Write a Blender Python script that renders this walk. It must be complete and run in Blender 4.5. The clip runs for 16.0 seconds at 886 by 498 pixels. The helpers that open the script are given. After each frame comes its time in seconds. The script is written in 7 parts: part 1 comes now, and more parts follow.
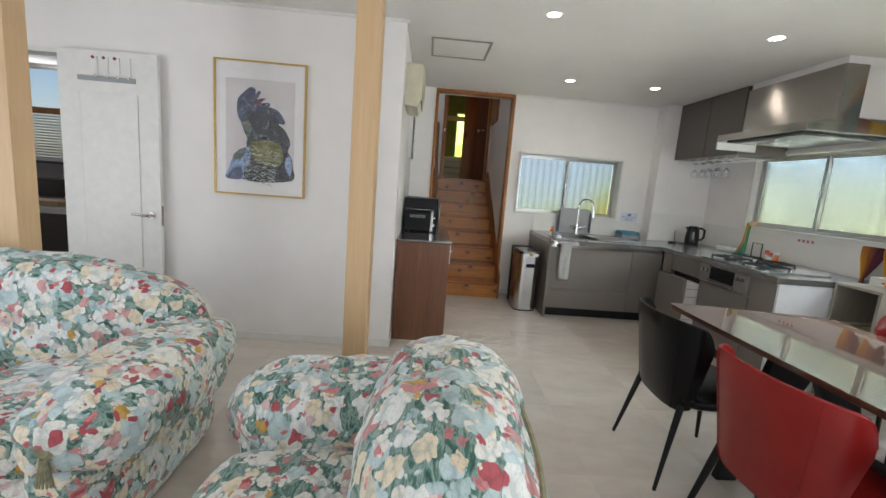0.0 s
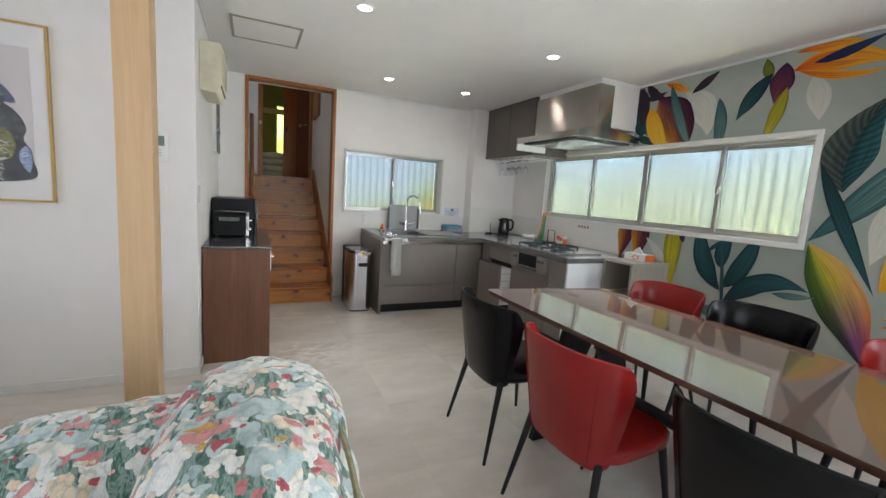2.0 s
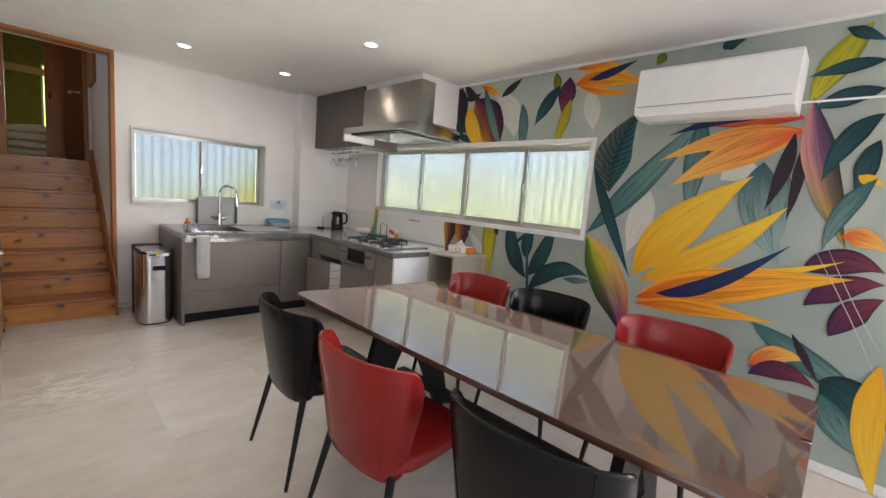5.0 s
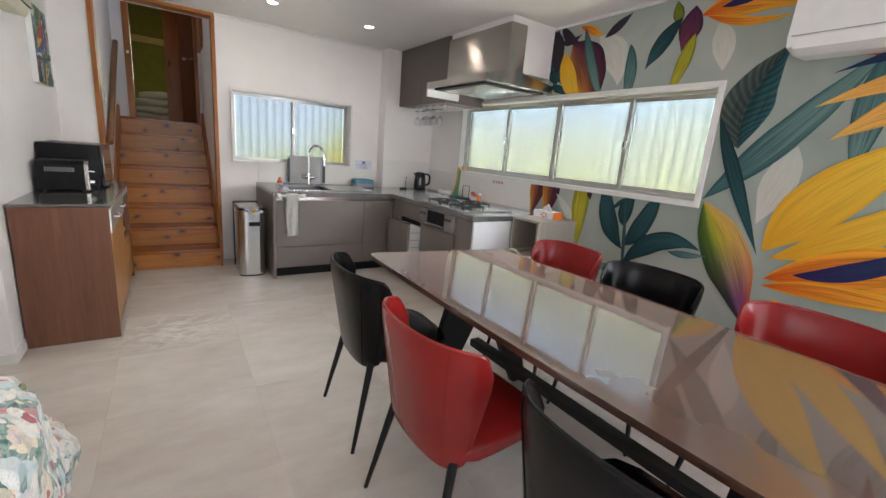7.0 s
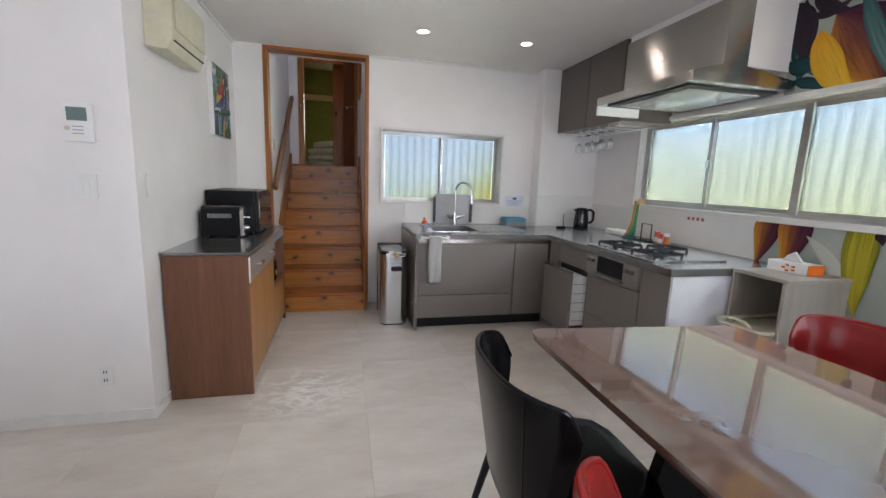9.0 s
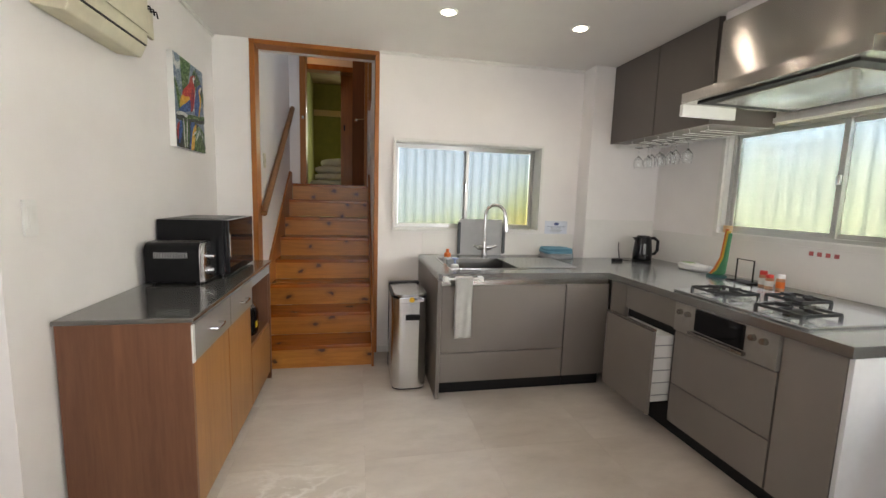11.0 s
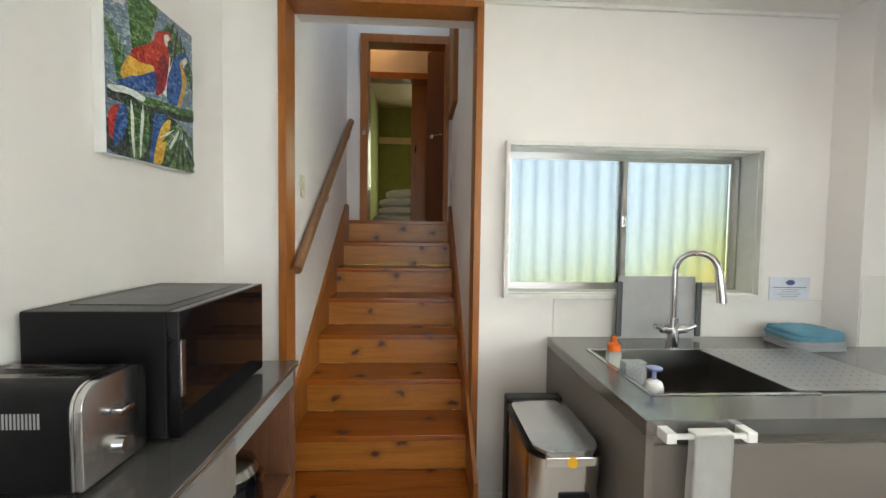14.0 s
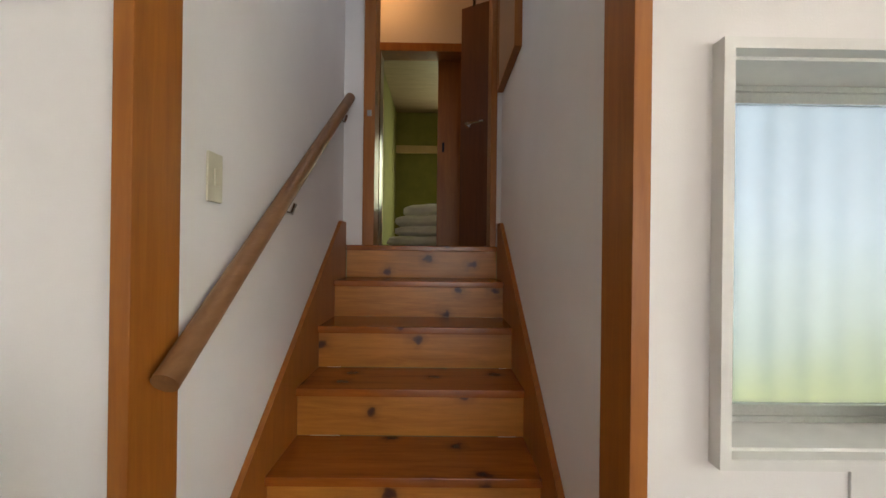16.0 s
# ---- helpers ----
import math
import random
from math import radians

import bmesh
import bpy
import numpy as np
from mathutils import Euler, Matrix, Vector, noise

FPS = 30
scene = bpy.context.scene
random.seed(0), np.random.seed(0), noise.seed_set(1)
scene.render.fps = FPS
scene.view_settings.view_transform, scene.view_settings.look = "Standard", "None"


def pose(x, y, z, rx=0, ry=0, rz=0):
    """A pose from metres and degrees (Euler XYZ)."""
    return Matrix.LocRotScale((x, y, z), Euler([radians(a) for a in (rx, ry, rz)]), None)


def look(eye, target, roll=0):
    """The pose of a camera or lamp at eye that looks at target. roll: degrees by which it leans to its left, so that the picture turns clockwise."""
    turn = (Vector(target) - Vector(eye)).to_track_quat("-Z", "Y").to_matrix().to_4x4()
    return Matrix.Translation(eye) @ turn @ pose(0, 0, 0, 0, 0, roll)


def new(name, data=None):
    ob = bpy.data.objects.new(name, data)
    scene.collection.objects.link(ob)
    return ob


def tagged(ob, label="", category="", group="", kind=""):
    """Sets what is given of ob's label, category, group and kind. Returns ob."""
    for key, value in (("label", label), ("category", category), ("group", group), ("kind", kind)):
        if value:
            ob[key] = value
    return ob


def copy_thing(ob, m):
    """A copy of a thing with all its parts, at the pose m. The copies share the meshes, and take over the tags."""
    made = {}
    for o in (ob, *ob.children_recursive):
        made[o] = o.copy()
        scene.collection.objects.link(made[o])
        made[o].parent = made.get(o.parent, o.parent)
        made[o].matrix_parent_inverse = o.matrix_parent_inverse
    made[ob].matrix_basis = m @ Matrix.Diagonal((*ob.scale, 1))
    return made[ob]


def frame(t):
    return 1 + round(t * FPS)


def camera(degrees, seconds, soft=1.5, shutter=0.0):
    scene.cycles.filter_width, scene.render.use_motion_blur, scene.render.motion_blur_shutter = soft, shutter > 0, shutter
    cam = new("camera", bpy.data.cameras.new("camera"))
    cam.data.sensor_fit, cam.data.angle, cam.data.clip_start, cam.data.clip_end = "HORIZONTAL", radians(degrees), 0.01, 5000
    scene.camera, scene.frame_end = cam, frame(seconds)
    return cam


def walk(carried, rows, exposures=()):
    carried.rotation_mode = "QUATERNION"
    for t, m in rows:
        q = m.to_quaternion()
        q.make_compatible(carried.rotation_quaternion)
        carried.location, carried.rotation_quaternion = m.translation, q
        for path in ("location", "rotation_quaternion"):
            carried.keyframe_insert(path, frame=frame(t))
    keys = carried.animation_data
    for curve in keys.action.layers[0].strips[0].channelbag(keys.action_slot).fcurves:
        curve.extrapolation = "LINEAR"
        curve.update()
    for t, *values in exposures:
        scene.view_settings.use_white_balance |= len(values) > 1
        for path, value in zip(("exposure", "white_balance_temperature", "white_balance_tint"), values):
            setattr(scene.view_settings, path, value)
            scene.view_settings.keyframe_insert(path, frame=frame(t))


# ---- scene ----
cam = camera(94.2, 16.0)
PATH = [
    (0, (0.482, 0.79, 1.336), (0.578, 2.765, 1.031), 4.5),
    (0.5, (0.503, 0.777, 1.361), (0.782, 2.734, 1.056), 4.8),
    (1, (0.564, 0.772, 1.357), (1.021, 2.695, 1.058), 4.5),
    (1.5, (0.604, 0.844, 1.329), (1.252, 2.716, 1.05), 3.9),
    (2, (0.572, 0.866, 1.337), (1.418, 2.66, 1.079), 3.7),
    (2.5, (0.597, 0.885, 1.336), (1.601, 2.598, 1.096), 3.4),
    (3, (0.603, 0.89, 1.335), (1.751, 2.512, 1.105), 3.4),
    (3.5, (0.609, 0.888, 1.339), (1.884, 2.412, 1.116), 3.6),
    (4, (0.625, 0.881, 1.348), (2.015, 2.305, 1.138), 4.1),
    (4.2, (0.676, 0.875, 1.369), (2.094, 2.269, 1.156), 4.1),
    (6.3, (0.963, 0.849, 1.366), (2.307, 2.291, 1.025), 7.3),
    (6.5, (0.974, 0.872, 1.361), (2.263, 2.353, 0.981), 6.9),
    (7, (1.026, 0.992, 1.338), (2.118, 2.606, 0.888), 4.8),
    (7.5, (1.11, 1.129, 1.335), (1.959, 2.876, 0.856), 3.0),
    (8, (1.135, 1.279, 1.307), (1.78, 3.12, 0.866), 2.4),
    (8.5, (1.207, 1.473, 1.307), (1.715, 3.371, 0.931), 2.4),
    (9, (1.241, 1.675, 1.319), (1.707, 3.592, 0.99), 2.1),
    (11.5, (1.331, 2.74, 1.346), (1.695, 4.695, 1.131), 1.3),
    (12, (1.325, 2.956, 1.332), (1.631, 4.925, 1.152), 0.7),
    (12.5, (1.332, 3.173, 1.359), (1.57, 5.152, 1.193), 0.8),
    (13, (1.279, 3.436, 1.377), (1.485, 5.42, 1.219), 0.9),
    (13.5, (1.223, 3.701, 1.373), (1.382, 5.69, 1.24), 0.8),
    (14, (1.189, 3.991, 1.391), (1.298, 5.986, 1.299), 0.8),
    (14.5, (1.166, 4.272, 1.398), (1.243, 6.27, 1.347), 1.0),
    (15, (1.107, 4.584, 1.416), (1.168, 6.583, 1.41), 0.9),
    (15.5, (1.111, 4.91, 1.439), (1.137, 6.91, 1.439), 0.7),
    (16, (1.1, 5.26, 1.446), (1.117, 7.26, 1.45), 0.7),
]
EXPOSURES = [(0.0, -0.04, 6400, 12), (2.0, 0.03, 6300, 13), (4.0, 0.12, 6700, 18), (7.0, 0.21, 6500, 18), (8.0, 0.08, 6200, 18), (9.2, 0.1, 6150, 18), (11.5, 0.42, 7050, 15), (12.5, 0.57, 6800, 10), (14.2, 0.6, 6650, 11), (16.0, 0.44, 7000, 17)]
walk(cam, [(t, look(eye, target, roll)) for t, eye, target, roll in PATH], EXPOSURES)

# ---- world and lights ----
world = bpy.data.worlds.new("world")
scene.world = world
world.use_nodes = True
wn = world.node_tree
sky = wn.nodes.new("ShaderNodeTexSky")
sky.sky_type = "NISHITA"
sky.sun_disc = False
sky.sun_elevation, sky.sun_rotation = radians(55), radians(200)
wn.links.new(sky.outputs[0], wn.nodes["Background"].inputs[0])
wn.nodes["Background"].inputs[1].default_value = 0.12


def area(name, m, sx, sy, power, colour):
    d = bpy.data.lights.new(name, "AREA")
    d.shape, d.size, d.size_y, d.energy, d.color = "RECTANGLE", sx, sy, power, colour
    o = new(name, d)
    o.matrix_world = m
    return o


LED_W = 1.1
sun_data = bpy.data.lights.new("sun", "SUN")
sun_data.energy, sun_data.angle, sun_data.color = 3.0, radians(0.5), (1.0, 0.95, 0.88)
sun = new("sun", sun_data)
sun.matrix_world = look((0, 0, 10), (-1.9, 5.4, 1.6))
# area lamps in openings that are unseen and added to light the room
area("daylight_south", look((1.9, -1.72, 1.15), (1.5, 5, 1.2)), 3.3, 2.0, 46, (0.90, 0.955, 1.0))
area("daylight_east", look((4.02, -1.02, 1.45), (0, 2.2, 1.0)), 1.3, 1.05, 55, (0.90, 0.955, 1.0))
area("daylight_west", look((-3.55, 1.2, 1.2), (5, 1.2, 1.2)), 2.4, 1.9, 52, (0.88, 0.94, 1.0))


# ---- materials ----
def material(name):
    m = bpy.data.materials.new(name)
    m.use_nodes = True
    return m, m.node_tree, m.node_tree.nodes["Principled BSDF"]


def link(nt, a, b):
    nt.links.new(a, b)


def coords(nt, space="Object", scale=(1, 1, 1)):
    tc = nt.nodes.new("ShaderNodeTexCoord")
    mp = nt.nodes.new("ShaderNodeMapping")
    mp.inputs["Scale"].default_value = scale
    link(nt, tc.outputs[space], mp.inputs[0])
    return mp.outputs[0]


def world_coords(nt, scale=(1, 1, 1)):
    g = nt.nodes.new("ShaderNodeNewGeometry")
    mp = nt.nodes.new("ShaderNodeMapping")
    mp.inputs["Scale"].default_value = scale
    link(nt, g.outputs["Position"], mp.inputs[0])
    return mp.outputs[0]


def noise_tex(nt, vec, scale, detail=4, rough=0.55, distortion=0.0):
    n = nt.nodes.new("ShaderNodeTexNoise")
    n.inputs["Scale"].default_value = scale
    n.inputs["Detail"].default_value = detail
    n.inputs["Roughness"].default_value = rough
    n.inputs["Distortion"].default_value = distortion
    link(nt, vec, n.inputs["Vector"])
    return n.outputs["Fac"]


def ramp(nt, fac, stops, mode="LINEAR"):
    r = nt.nodes.new("ShaderNodeValToRGB")
    r.color_ramp.interpolation = mode
    e = r.color_ramp.elements
    while len(e) < len(stops):
        e.new(0.5)
    for k, (p, c) in zip(e, stops):
        k.position = p
        k.color = (*c, 1) if len(c) == 3 else c
    link(nt, fac, r.inputs[0])
    return r.outputs[0]


def mixc(nt, fac, a, b, mode="MIX"):
    m = nt.nodes.new("ShaderNodeMix")
    m.data_type, m.blend_type = "RGBA", mode
    for sock, v in ((m.inputs[0], fac), (m.inputs[6], a), (m.inputs[7], b)):
        if isinstance(v, (int, float)):
            sock.default_value = v
        elif isinstance(v, tuple):
            sock.default_value = (*v, 1)
        else:
            link(nt, v, sock)
    return m.outputs[2]


def bump(nt, bsdf, height, strength=0.2, distance=0.002):
    b = nt.nodes.new("ShaderNodeBump")
    b.inputs["Strength"].default_value = strength
    b.inputs["Distance"].default_value = distance
    link(nt, height, b.inputs["Height"])
    link(nt, b.outputs[0], bsdf.inputs["Normal"])


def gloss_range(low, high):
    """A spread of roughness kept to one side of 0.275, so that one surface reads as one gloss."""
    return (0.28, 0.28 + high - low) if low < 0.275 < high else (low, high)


def plain(name, colour, rough=0.5, metal=0.0, vary=0.06, scale=14.0, relief=0.05, coat=0.0, fine=180.0, spec=0.5):
    """A painted, plastic or metal surface with slight blotches, uneven gloss and fine relief."""
    m, nt, p = material(name)
    v = coords(nt)
    n = noise_tex(nt, v, scale, 5)
    f = noise_tex(nt, v, fine, 2)
    dark = tuple(c * (1 - 2 * vary) for c in colour)
    lite = tuple(min(1, c * (1 + vary)) for c in colour)
    link(nt, ramp(nt, n, [(0.3, dark), (0.7, lite)]), p.inputs["Base Color"])
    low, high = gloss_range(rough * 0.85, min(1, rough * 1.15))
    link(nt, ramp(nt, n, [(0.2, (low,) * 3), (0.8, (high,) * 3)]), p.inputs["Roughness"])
    p.inputs["Metallic"].default_value = metal
    p.inputs["Coat Weight"].default_value = coat
    p.inputs["Specular IOR Level"].default_value = spec
    if relief:
        bump(nt, p, f, relief, 0.001)
    return m


def wood(name, dark, lite, rough=0.45, scale=(1, 1, 1), grain=9.0, knots=0.0, coat=0.0, seed=True):
    """Long-grained wood; the grain runs along the local axis whose scale is smallest."""
    m, nt, p = material(name)
    v = coords(nt, "Object", scale)
    if seed:
        oi = nt.nodes.new("ShaderNodeObjectInfo")
        sh = nt.nodes.new("ShaderNodeVectorMath")
        sh.operation = "MULTIPLY_ADD"
        link(nt, oi.outputs["Random"], sh.inputs[0])
        sh.inputs[1].default_value = (13.0, 7.0, 23.0)
        link(nt, v, sh.inputs[2])
        v = sh.outputs[0]
    w = noise_tex(nt, v, grain, 6, 0.65, 0.6)
    big = noise_tex(nt, v, grain * 0.25, 3, 0.5, 0.4)
    mid = tuple((a + b) / 2 for a, b in zip(dark, lite))
    col = ramp(nt, w, [(0.28, dark), (0.5, mid), (0.72, lite)])
    col = mixc(nt, 0.35, col, ramp(nt, big, [(0.3, dark), (0.7, lite)]))
    if knots:
        vo = nt.nodes.new("ShaderNodeTexVoronoi")
        vo.inputs["Scale"].default_value = knots
        vo.inputs["Randomness"].default_value = 1.0
        vo.voronoi_dimensions = "2D"
        oc = coords(nt, "Object")
        oc.node.inputs["Rotation"].default_value = (radians(45), 0, 0)
        if seed:
            s2 = nt.nodes.new("ShaderNodeVectorMath")
            s2.operation = "MULTIPLY_ADD"
            link(nt, oi.outputs["Random"], s2.inputs[0])
            s2.inputs[1].default_value = (31.0, 17.0, 11.0)
            link(nt, oc, s2.inputs[2])
            oc = s2.outputs[0]
        sq = nt.nodes.new("ShaderNodeVectorMath")
        sq.operation = "MULTIPLY"
        link(nt, oc, sq.inputs[0])
        sq.inputs[1].default_value = (0.55, 1.0, 1.0)
        wob = nt.nodes.new("ShaderNodeVectorMath")
        wob.operation = "MULTIPLY_ADD"
        wob.inputs[1].default_value = (0.04, 0.04, 0.04)
        wn_ = nt.nodes.new("ShaderNodeTexNoise")
        wn_.inputs["Scale"].default_value = 16.0
        link(nt, oc, wn_.inputs["Vector"])
        link(nt, wn_.outputs["Color"], wob.inputs[0])
        link(nt, sq.outputs[0], wob.inputs[2])
        link(nt, wob.outputs[0], vo.inputs["Vector"])
        k = ramp(nt, vo.outputs["Distance"], [(0.03, (1, 1, 1)), (0.058, (0.85, 0.85, 0.85)), (0.085, (0.3, 0.3, 0.3)), (0.2, (0, 0, 0))])
        col = mixc(nt, k, col, (0.07, 0.022, 0.012))
    link(nt, col, p.inputs["Base Color"])
    p.inputs["Roughness"].default_value = rough
    p.inputs["Coat Weight"].default_value = coat
    bump(nt, p, w, 0.08, 0.001)
    return m


WALL = plain("white_wallpaper", (0.81, 0.785, 0.77), 0.85, vary=0.02, scale=3, relief=0.35, fine=260)
CEIL = plain("ceiling_paper", (0.79, 0.765, 0.745), 0.9, vary=0.02, scale=2, relief=0.35, fine=260)
TRIMW = plain("white_trim", (0.74, 0.73, 0.70), 0.45, vary=0.03)
GREENW = plain("green_sand_wall", (0.23, 0.215, 0.065), 0.95, vary=0.08, scale=6, relief=0.5, fine=400)


def stone_tile():
    m, nt, p = material("beige_stone_tile")
    v = world_coords(nt)
    oi = nt.nodes.new("ShaderNodeObjectInfo")
    sh = nt.nodes.new("ShaderNodeVectorMath")
    sh.operation = "MULTIPLY_ADD"
    link(nt, oi.outputs["Random"], sh.inputs[0])
    sh.inputs[1].default_value = (9.0, 5.0, 3.0)
    link(nt, v, sh.inputs[2])
    turn = nt.nodes.new("ShaderNodeMapping")
    turn.inputs["Rotation"].default_value = (0, 0, radians(38))
    turn.inputs["Scale"].default_value = (0.9, 2.0, 1.0)
    link(nt, sh.outputs[0], turn.inputs[0])
    n1 = noise_tex(nt, turn.outputs[0], 1.4, 6, 0.6)
    n2 = noise_tex(nt, turn.outputs[0], 4.5, 8, 0.66)
    n3 = noise_tex(nt, v, 240, 2)
    col = ramp(nt, n1, [(0.25, (0.53, 0.465, 0.405)), (0.5, (0.61, 0.55, 0.49)), (0.75, (0.69, 0.635, 0.575))])
    col = mixc(nt, 0.8, col, ramp(nt, n2, [(0.25, (0.87, 0.865, 0.86)), (0.5, (1, 1, 1)), (0.75, (1.10, 1.10, 1.10))]), "MULTIPLY")
    # one tile in front of the stairs carries a bright curling vein
    spot = nt.nodes.new("ShaderNodeVectorMath")
    spot.operation = "DISTANCE"
    link(nt, v, spot.inputs[0])
    spot.inputs[1].default_value = (1.02, 4.20, 0.0)
    curl = noise_tex(nt, turn.outputs[0], 4.0, 8, 0.62, 0.4)
    streaks = mixc(nt, 1.0, ramp(nt, curl, [(0.44, (0, 0, 0)), (0.50, (0.85, 0.85, 0.85)), (0.56, (0, 0, 0))]),
                   ramp(nt, spot.outputs["Value"], [(0.05, (1, 1, 1)), (0.45, (0, 0, 0))]), "MULTIPLY")
    col = mixc(nt, streaks, col, (0.88, 0.85, 0.80))
    col = mixc(nt, 0.09, col, ramp(nt, oi.outputs["Random"], [(0, (0.36, 0.31, 0.27)), (1, (0.76, 0.71, 0.65))]))
    link(nt, col, p.inputs["Base Color"])
    link(nt, ramp(nt, n1, [(0.3, (0.2, 0.2, 0.2)), (0.7, (0.262, 0.262, 0.262))]), p.inputs["Roughness"])
    bump(nt, p, n3, 0.04, 0.001)
    return m


def floral(name):
    """Printed cotton: white, cream, red and pale blue flowers over dark green foliage."""
    m, nt, p = material(name)
    base = coords(nt, "Object")
    wob = nt.nodes.new("ShaderNodeTexNoise")
    wob.inputs["Scale"].default_value = 14.0
    link(nt, base, wob.inputs["Vector"])
    vm = nt.nodes.new("ShaderNodeVectorMath")
    vm.operation = "MULTIPLY_ADD"
    vm.inputs[1].default_value = (0.05, 0.05, 0.05)
    link(nt, wob.outputs["Color"], vm.inputs[0])
    link(nt, base, vm.inputs[2])
    v = vm.outputs[0]

    def vor(scale, off):
        mp = nt.nodes.new("ShaderNodeMapping")
        mp.inputs["Location"].default_value = off
        link(nt, v, mp.inputs[0])
        t = nt.nodes.new("ShaderNodeTexVoronoi")
        t.inputs["Scale"].default_value = scale
        link(nt, mp.outputs[0], t.inputs["Vector"])
        sep = nt.nodes.new("ShaderNodeSeparateColor")
        link(nt, t.outputs["Color"], sep.inputs[0])
        return t.outputs["Distance"], sep.outputs[0], sep.outputs[1]

    leafy = noise_tex(nt, coords(nt, "Object", (9, 26, 14)), 1.6, 4, 0.6, 1.5)
    col = ramp(nt, leafy, [(0.34, (0.02, 0.07, 0.055)), (0.45, (0.07, 0.19, 0.145)), (0.53, (0.30, 0.39, 0.35)), (0.6, (0.14, 0.24, 0.21)), (0.7, (0.03, 0.13, 0.095))])
    strokes = noise_tex(nt, coords(nt, "Object", (60, 150, 90)), 1.0, 4, 0.6, 2.5)
    whites = [(0.0, (0.80, 0.78, 0.72)), (0.3, (0.78, 0.68, 0.52)), (0.45, (0.50, 0.62, 0.62)), (0.62, (0.78, 0.79, 0.77)), (0.84, (0.55, 0.66, 0.67)), (0.95, (0.62, 0.25, 0.25))]
    mixed = [(0.0, (0.78, 0.76, 0.70)), (0.25, (0.74, 0.62, 0.46)), (0.40, (0.46, 0.58, 0.58)), (0.60, (0.46, 0.085, 0.10)), (0.72, (0.66, 0.34, 0.33)), (0.86, (0.70, 0.52, 0.50)), (0.96, (0.60, 0.34, 0.07))]
    small = [(0.0, (0.46, 0.08, 0.10)), (0.22, (0.62, 0.22, 0.22)), (0.5, (0.74, 0.60, 0.56)), (0.68, (0.78, 0.74, 0.66)), (0.85, (0.40, 0.52, 0.54)), (0.95, (0.62, 0.38, 0.10))]
    layers = [(17.0, (2.7, 6.2, 1.0), 0.60, 0.12, whites), (10.5, (7.7, 1.2, 5.0), 0.60, 0.34, whites), (18.0, (0.3, 4.2, 2.0), 0.52, 0.56, mixed), (31.0, (3.1, 0.2, 1.0), 0.48, 0.70, small)]
    for scale, off, size, keep, tints in layers:
        d, r1, r2 = vor(scale, off)
        tint = ramp(nt, r1, tints, "CONSTANT")
        mp = nt.nodes.new("ShaderNodeMapping")
        mp.inputs["Location"].default_value = (off[1], off[2], off[0])
        mp.inputs["Scale"].default_value = (1.0, 1.35, 0.8)
        link(nt, v, mp.inputs[0])
        lobe = nt.nodes.new("ShaderNodeTexVoronoi")
        lobe.inputs["Scale"].default_value = scale * 2.3
        link(nt, mp.outputs[0], lobe.inputs["Vector"])
        edge = nt.nodes.new("ShaderNodeMath")
        edge.operation = "MULTIPLY_ADD"
        link(nt, lobe.outputs["Distance"], edge.inputs[0])
        edge.inputs[1].default_value = 0.42
        link(nt, d, edge.inputs[2])
        mask = ramp(nt, edge.outputs[0], [(size + 0.13, (1, 1, 1)), (size + 0.16, (0, 0, 0))])
        petal_shade = ramp(nt, lobe.outputs["Distance"], [(0.15, (1.06, 1.06, 1.05)), (0.5, (0.95, 0.96, 0.96)), (0.68, (0.66, 0.72, 0.74))])
        tint = mixc(nt, 0.85, tint, petal_shade, "MULTIPLY")
        tint = mixc(nt, 0.7, tint, ramp(nt, strokes, [(0.36, (0.68, 0.74, 0.76)), (0.5, (1, 1, 1)), (0.62, (1.08, 1.06, 1.02))]), "MULTIPLY")
        heart = ramp(nt, edge.outputs[0], [(0.12, (1, 1, 1)), (0.2, (0, 0, 0))])
        tint = mixc(nt, heart, tint, (0.48, 0.34, 0.16))
        kp = ramp(nt, r2, [(keep, (0, 0, 0)), (keep + 0.01, (1, 1, 1))])
        mask = mixc(nt, 1.0, mask, kp, "MULTIPLY")
        col = mixc(nt, mask, col, tint)
    link(nt, col, p.inputs["Base Color"])
    p.inputs["Roughness"].default_value = 0.75
    p.inputs["Sheen Weight"].default_value = 0.25
    folds = noise_tex(nt, base, 7, 3, 0.5, 0.8)
    bump(nt, p, folds, 0.5, 0.02)
    return m


def brushed(name, colour, rough=0.28, axis=(2, 90, 90), stretch=0.92):
    m, nt, p = material(name)
    n = noise_tex(nt, coords(nt, "Object", axis), 6, 3)
    link(nt, ramp(nt, n, [(0.3, tuple(c * 0.9 for c in colour)), (0.7, colour)]), p.inputs["Base Color"])
    link(nt, ramp(nt, n, [(0.3, (rough * 0.8,) * 3), (0.7, (rough * 1.2,) * 3)]), p.inputs["Roughness"])
    p.inputs["Metallic"].default_value = 1.0
    p.inputs["Anisotropic"].default_value = stretch
    tg = nt.nodes.new("ShaderNodeTangent")
    tg.direction_type, tg.axis = "RADIAL", "Z"
    link(nt, tg.outputs[0], p.inputs["Tangent"])
    p.inputs["Anisotropic Rotation"].default_value = 0.25
    bump(nt, p, n, 0.015, 0.0003)
    return m


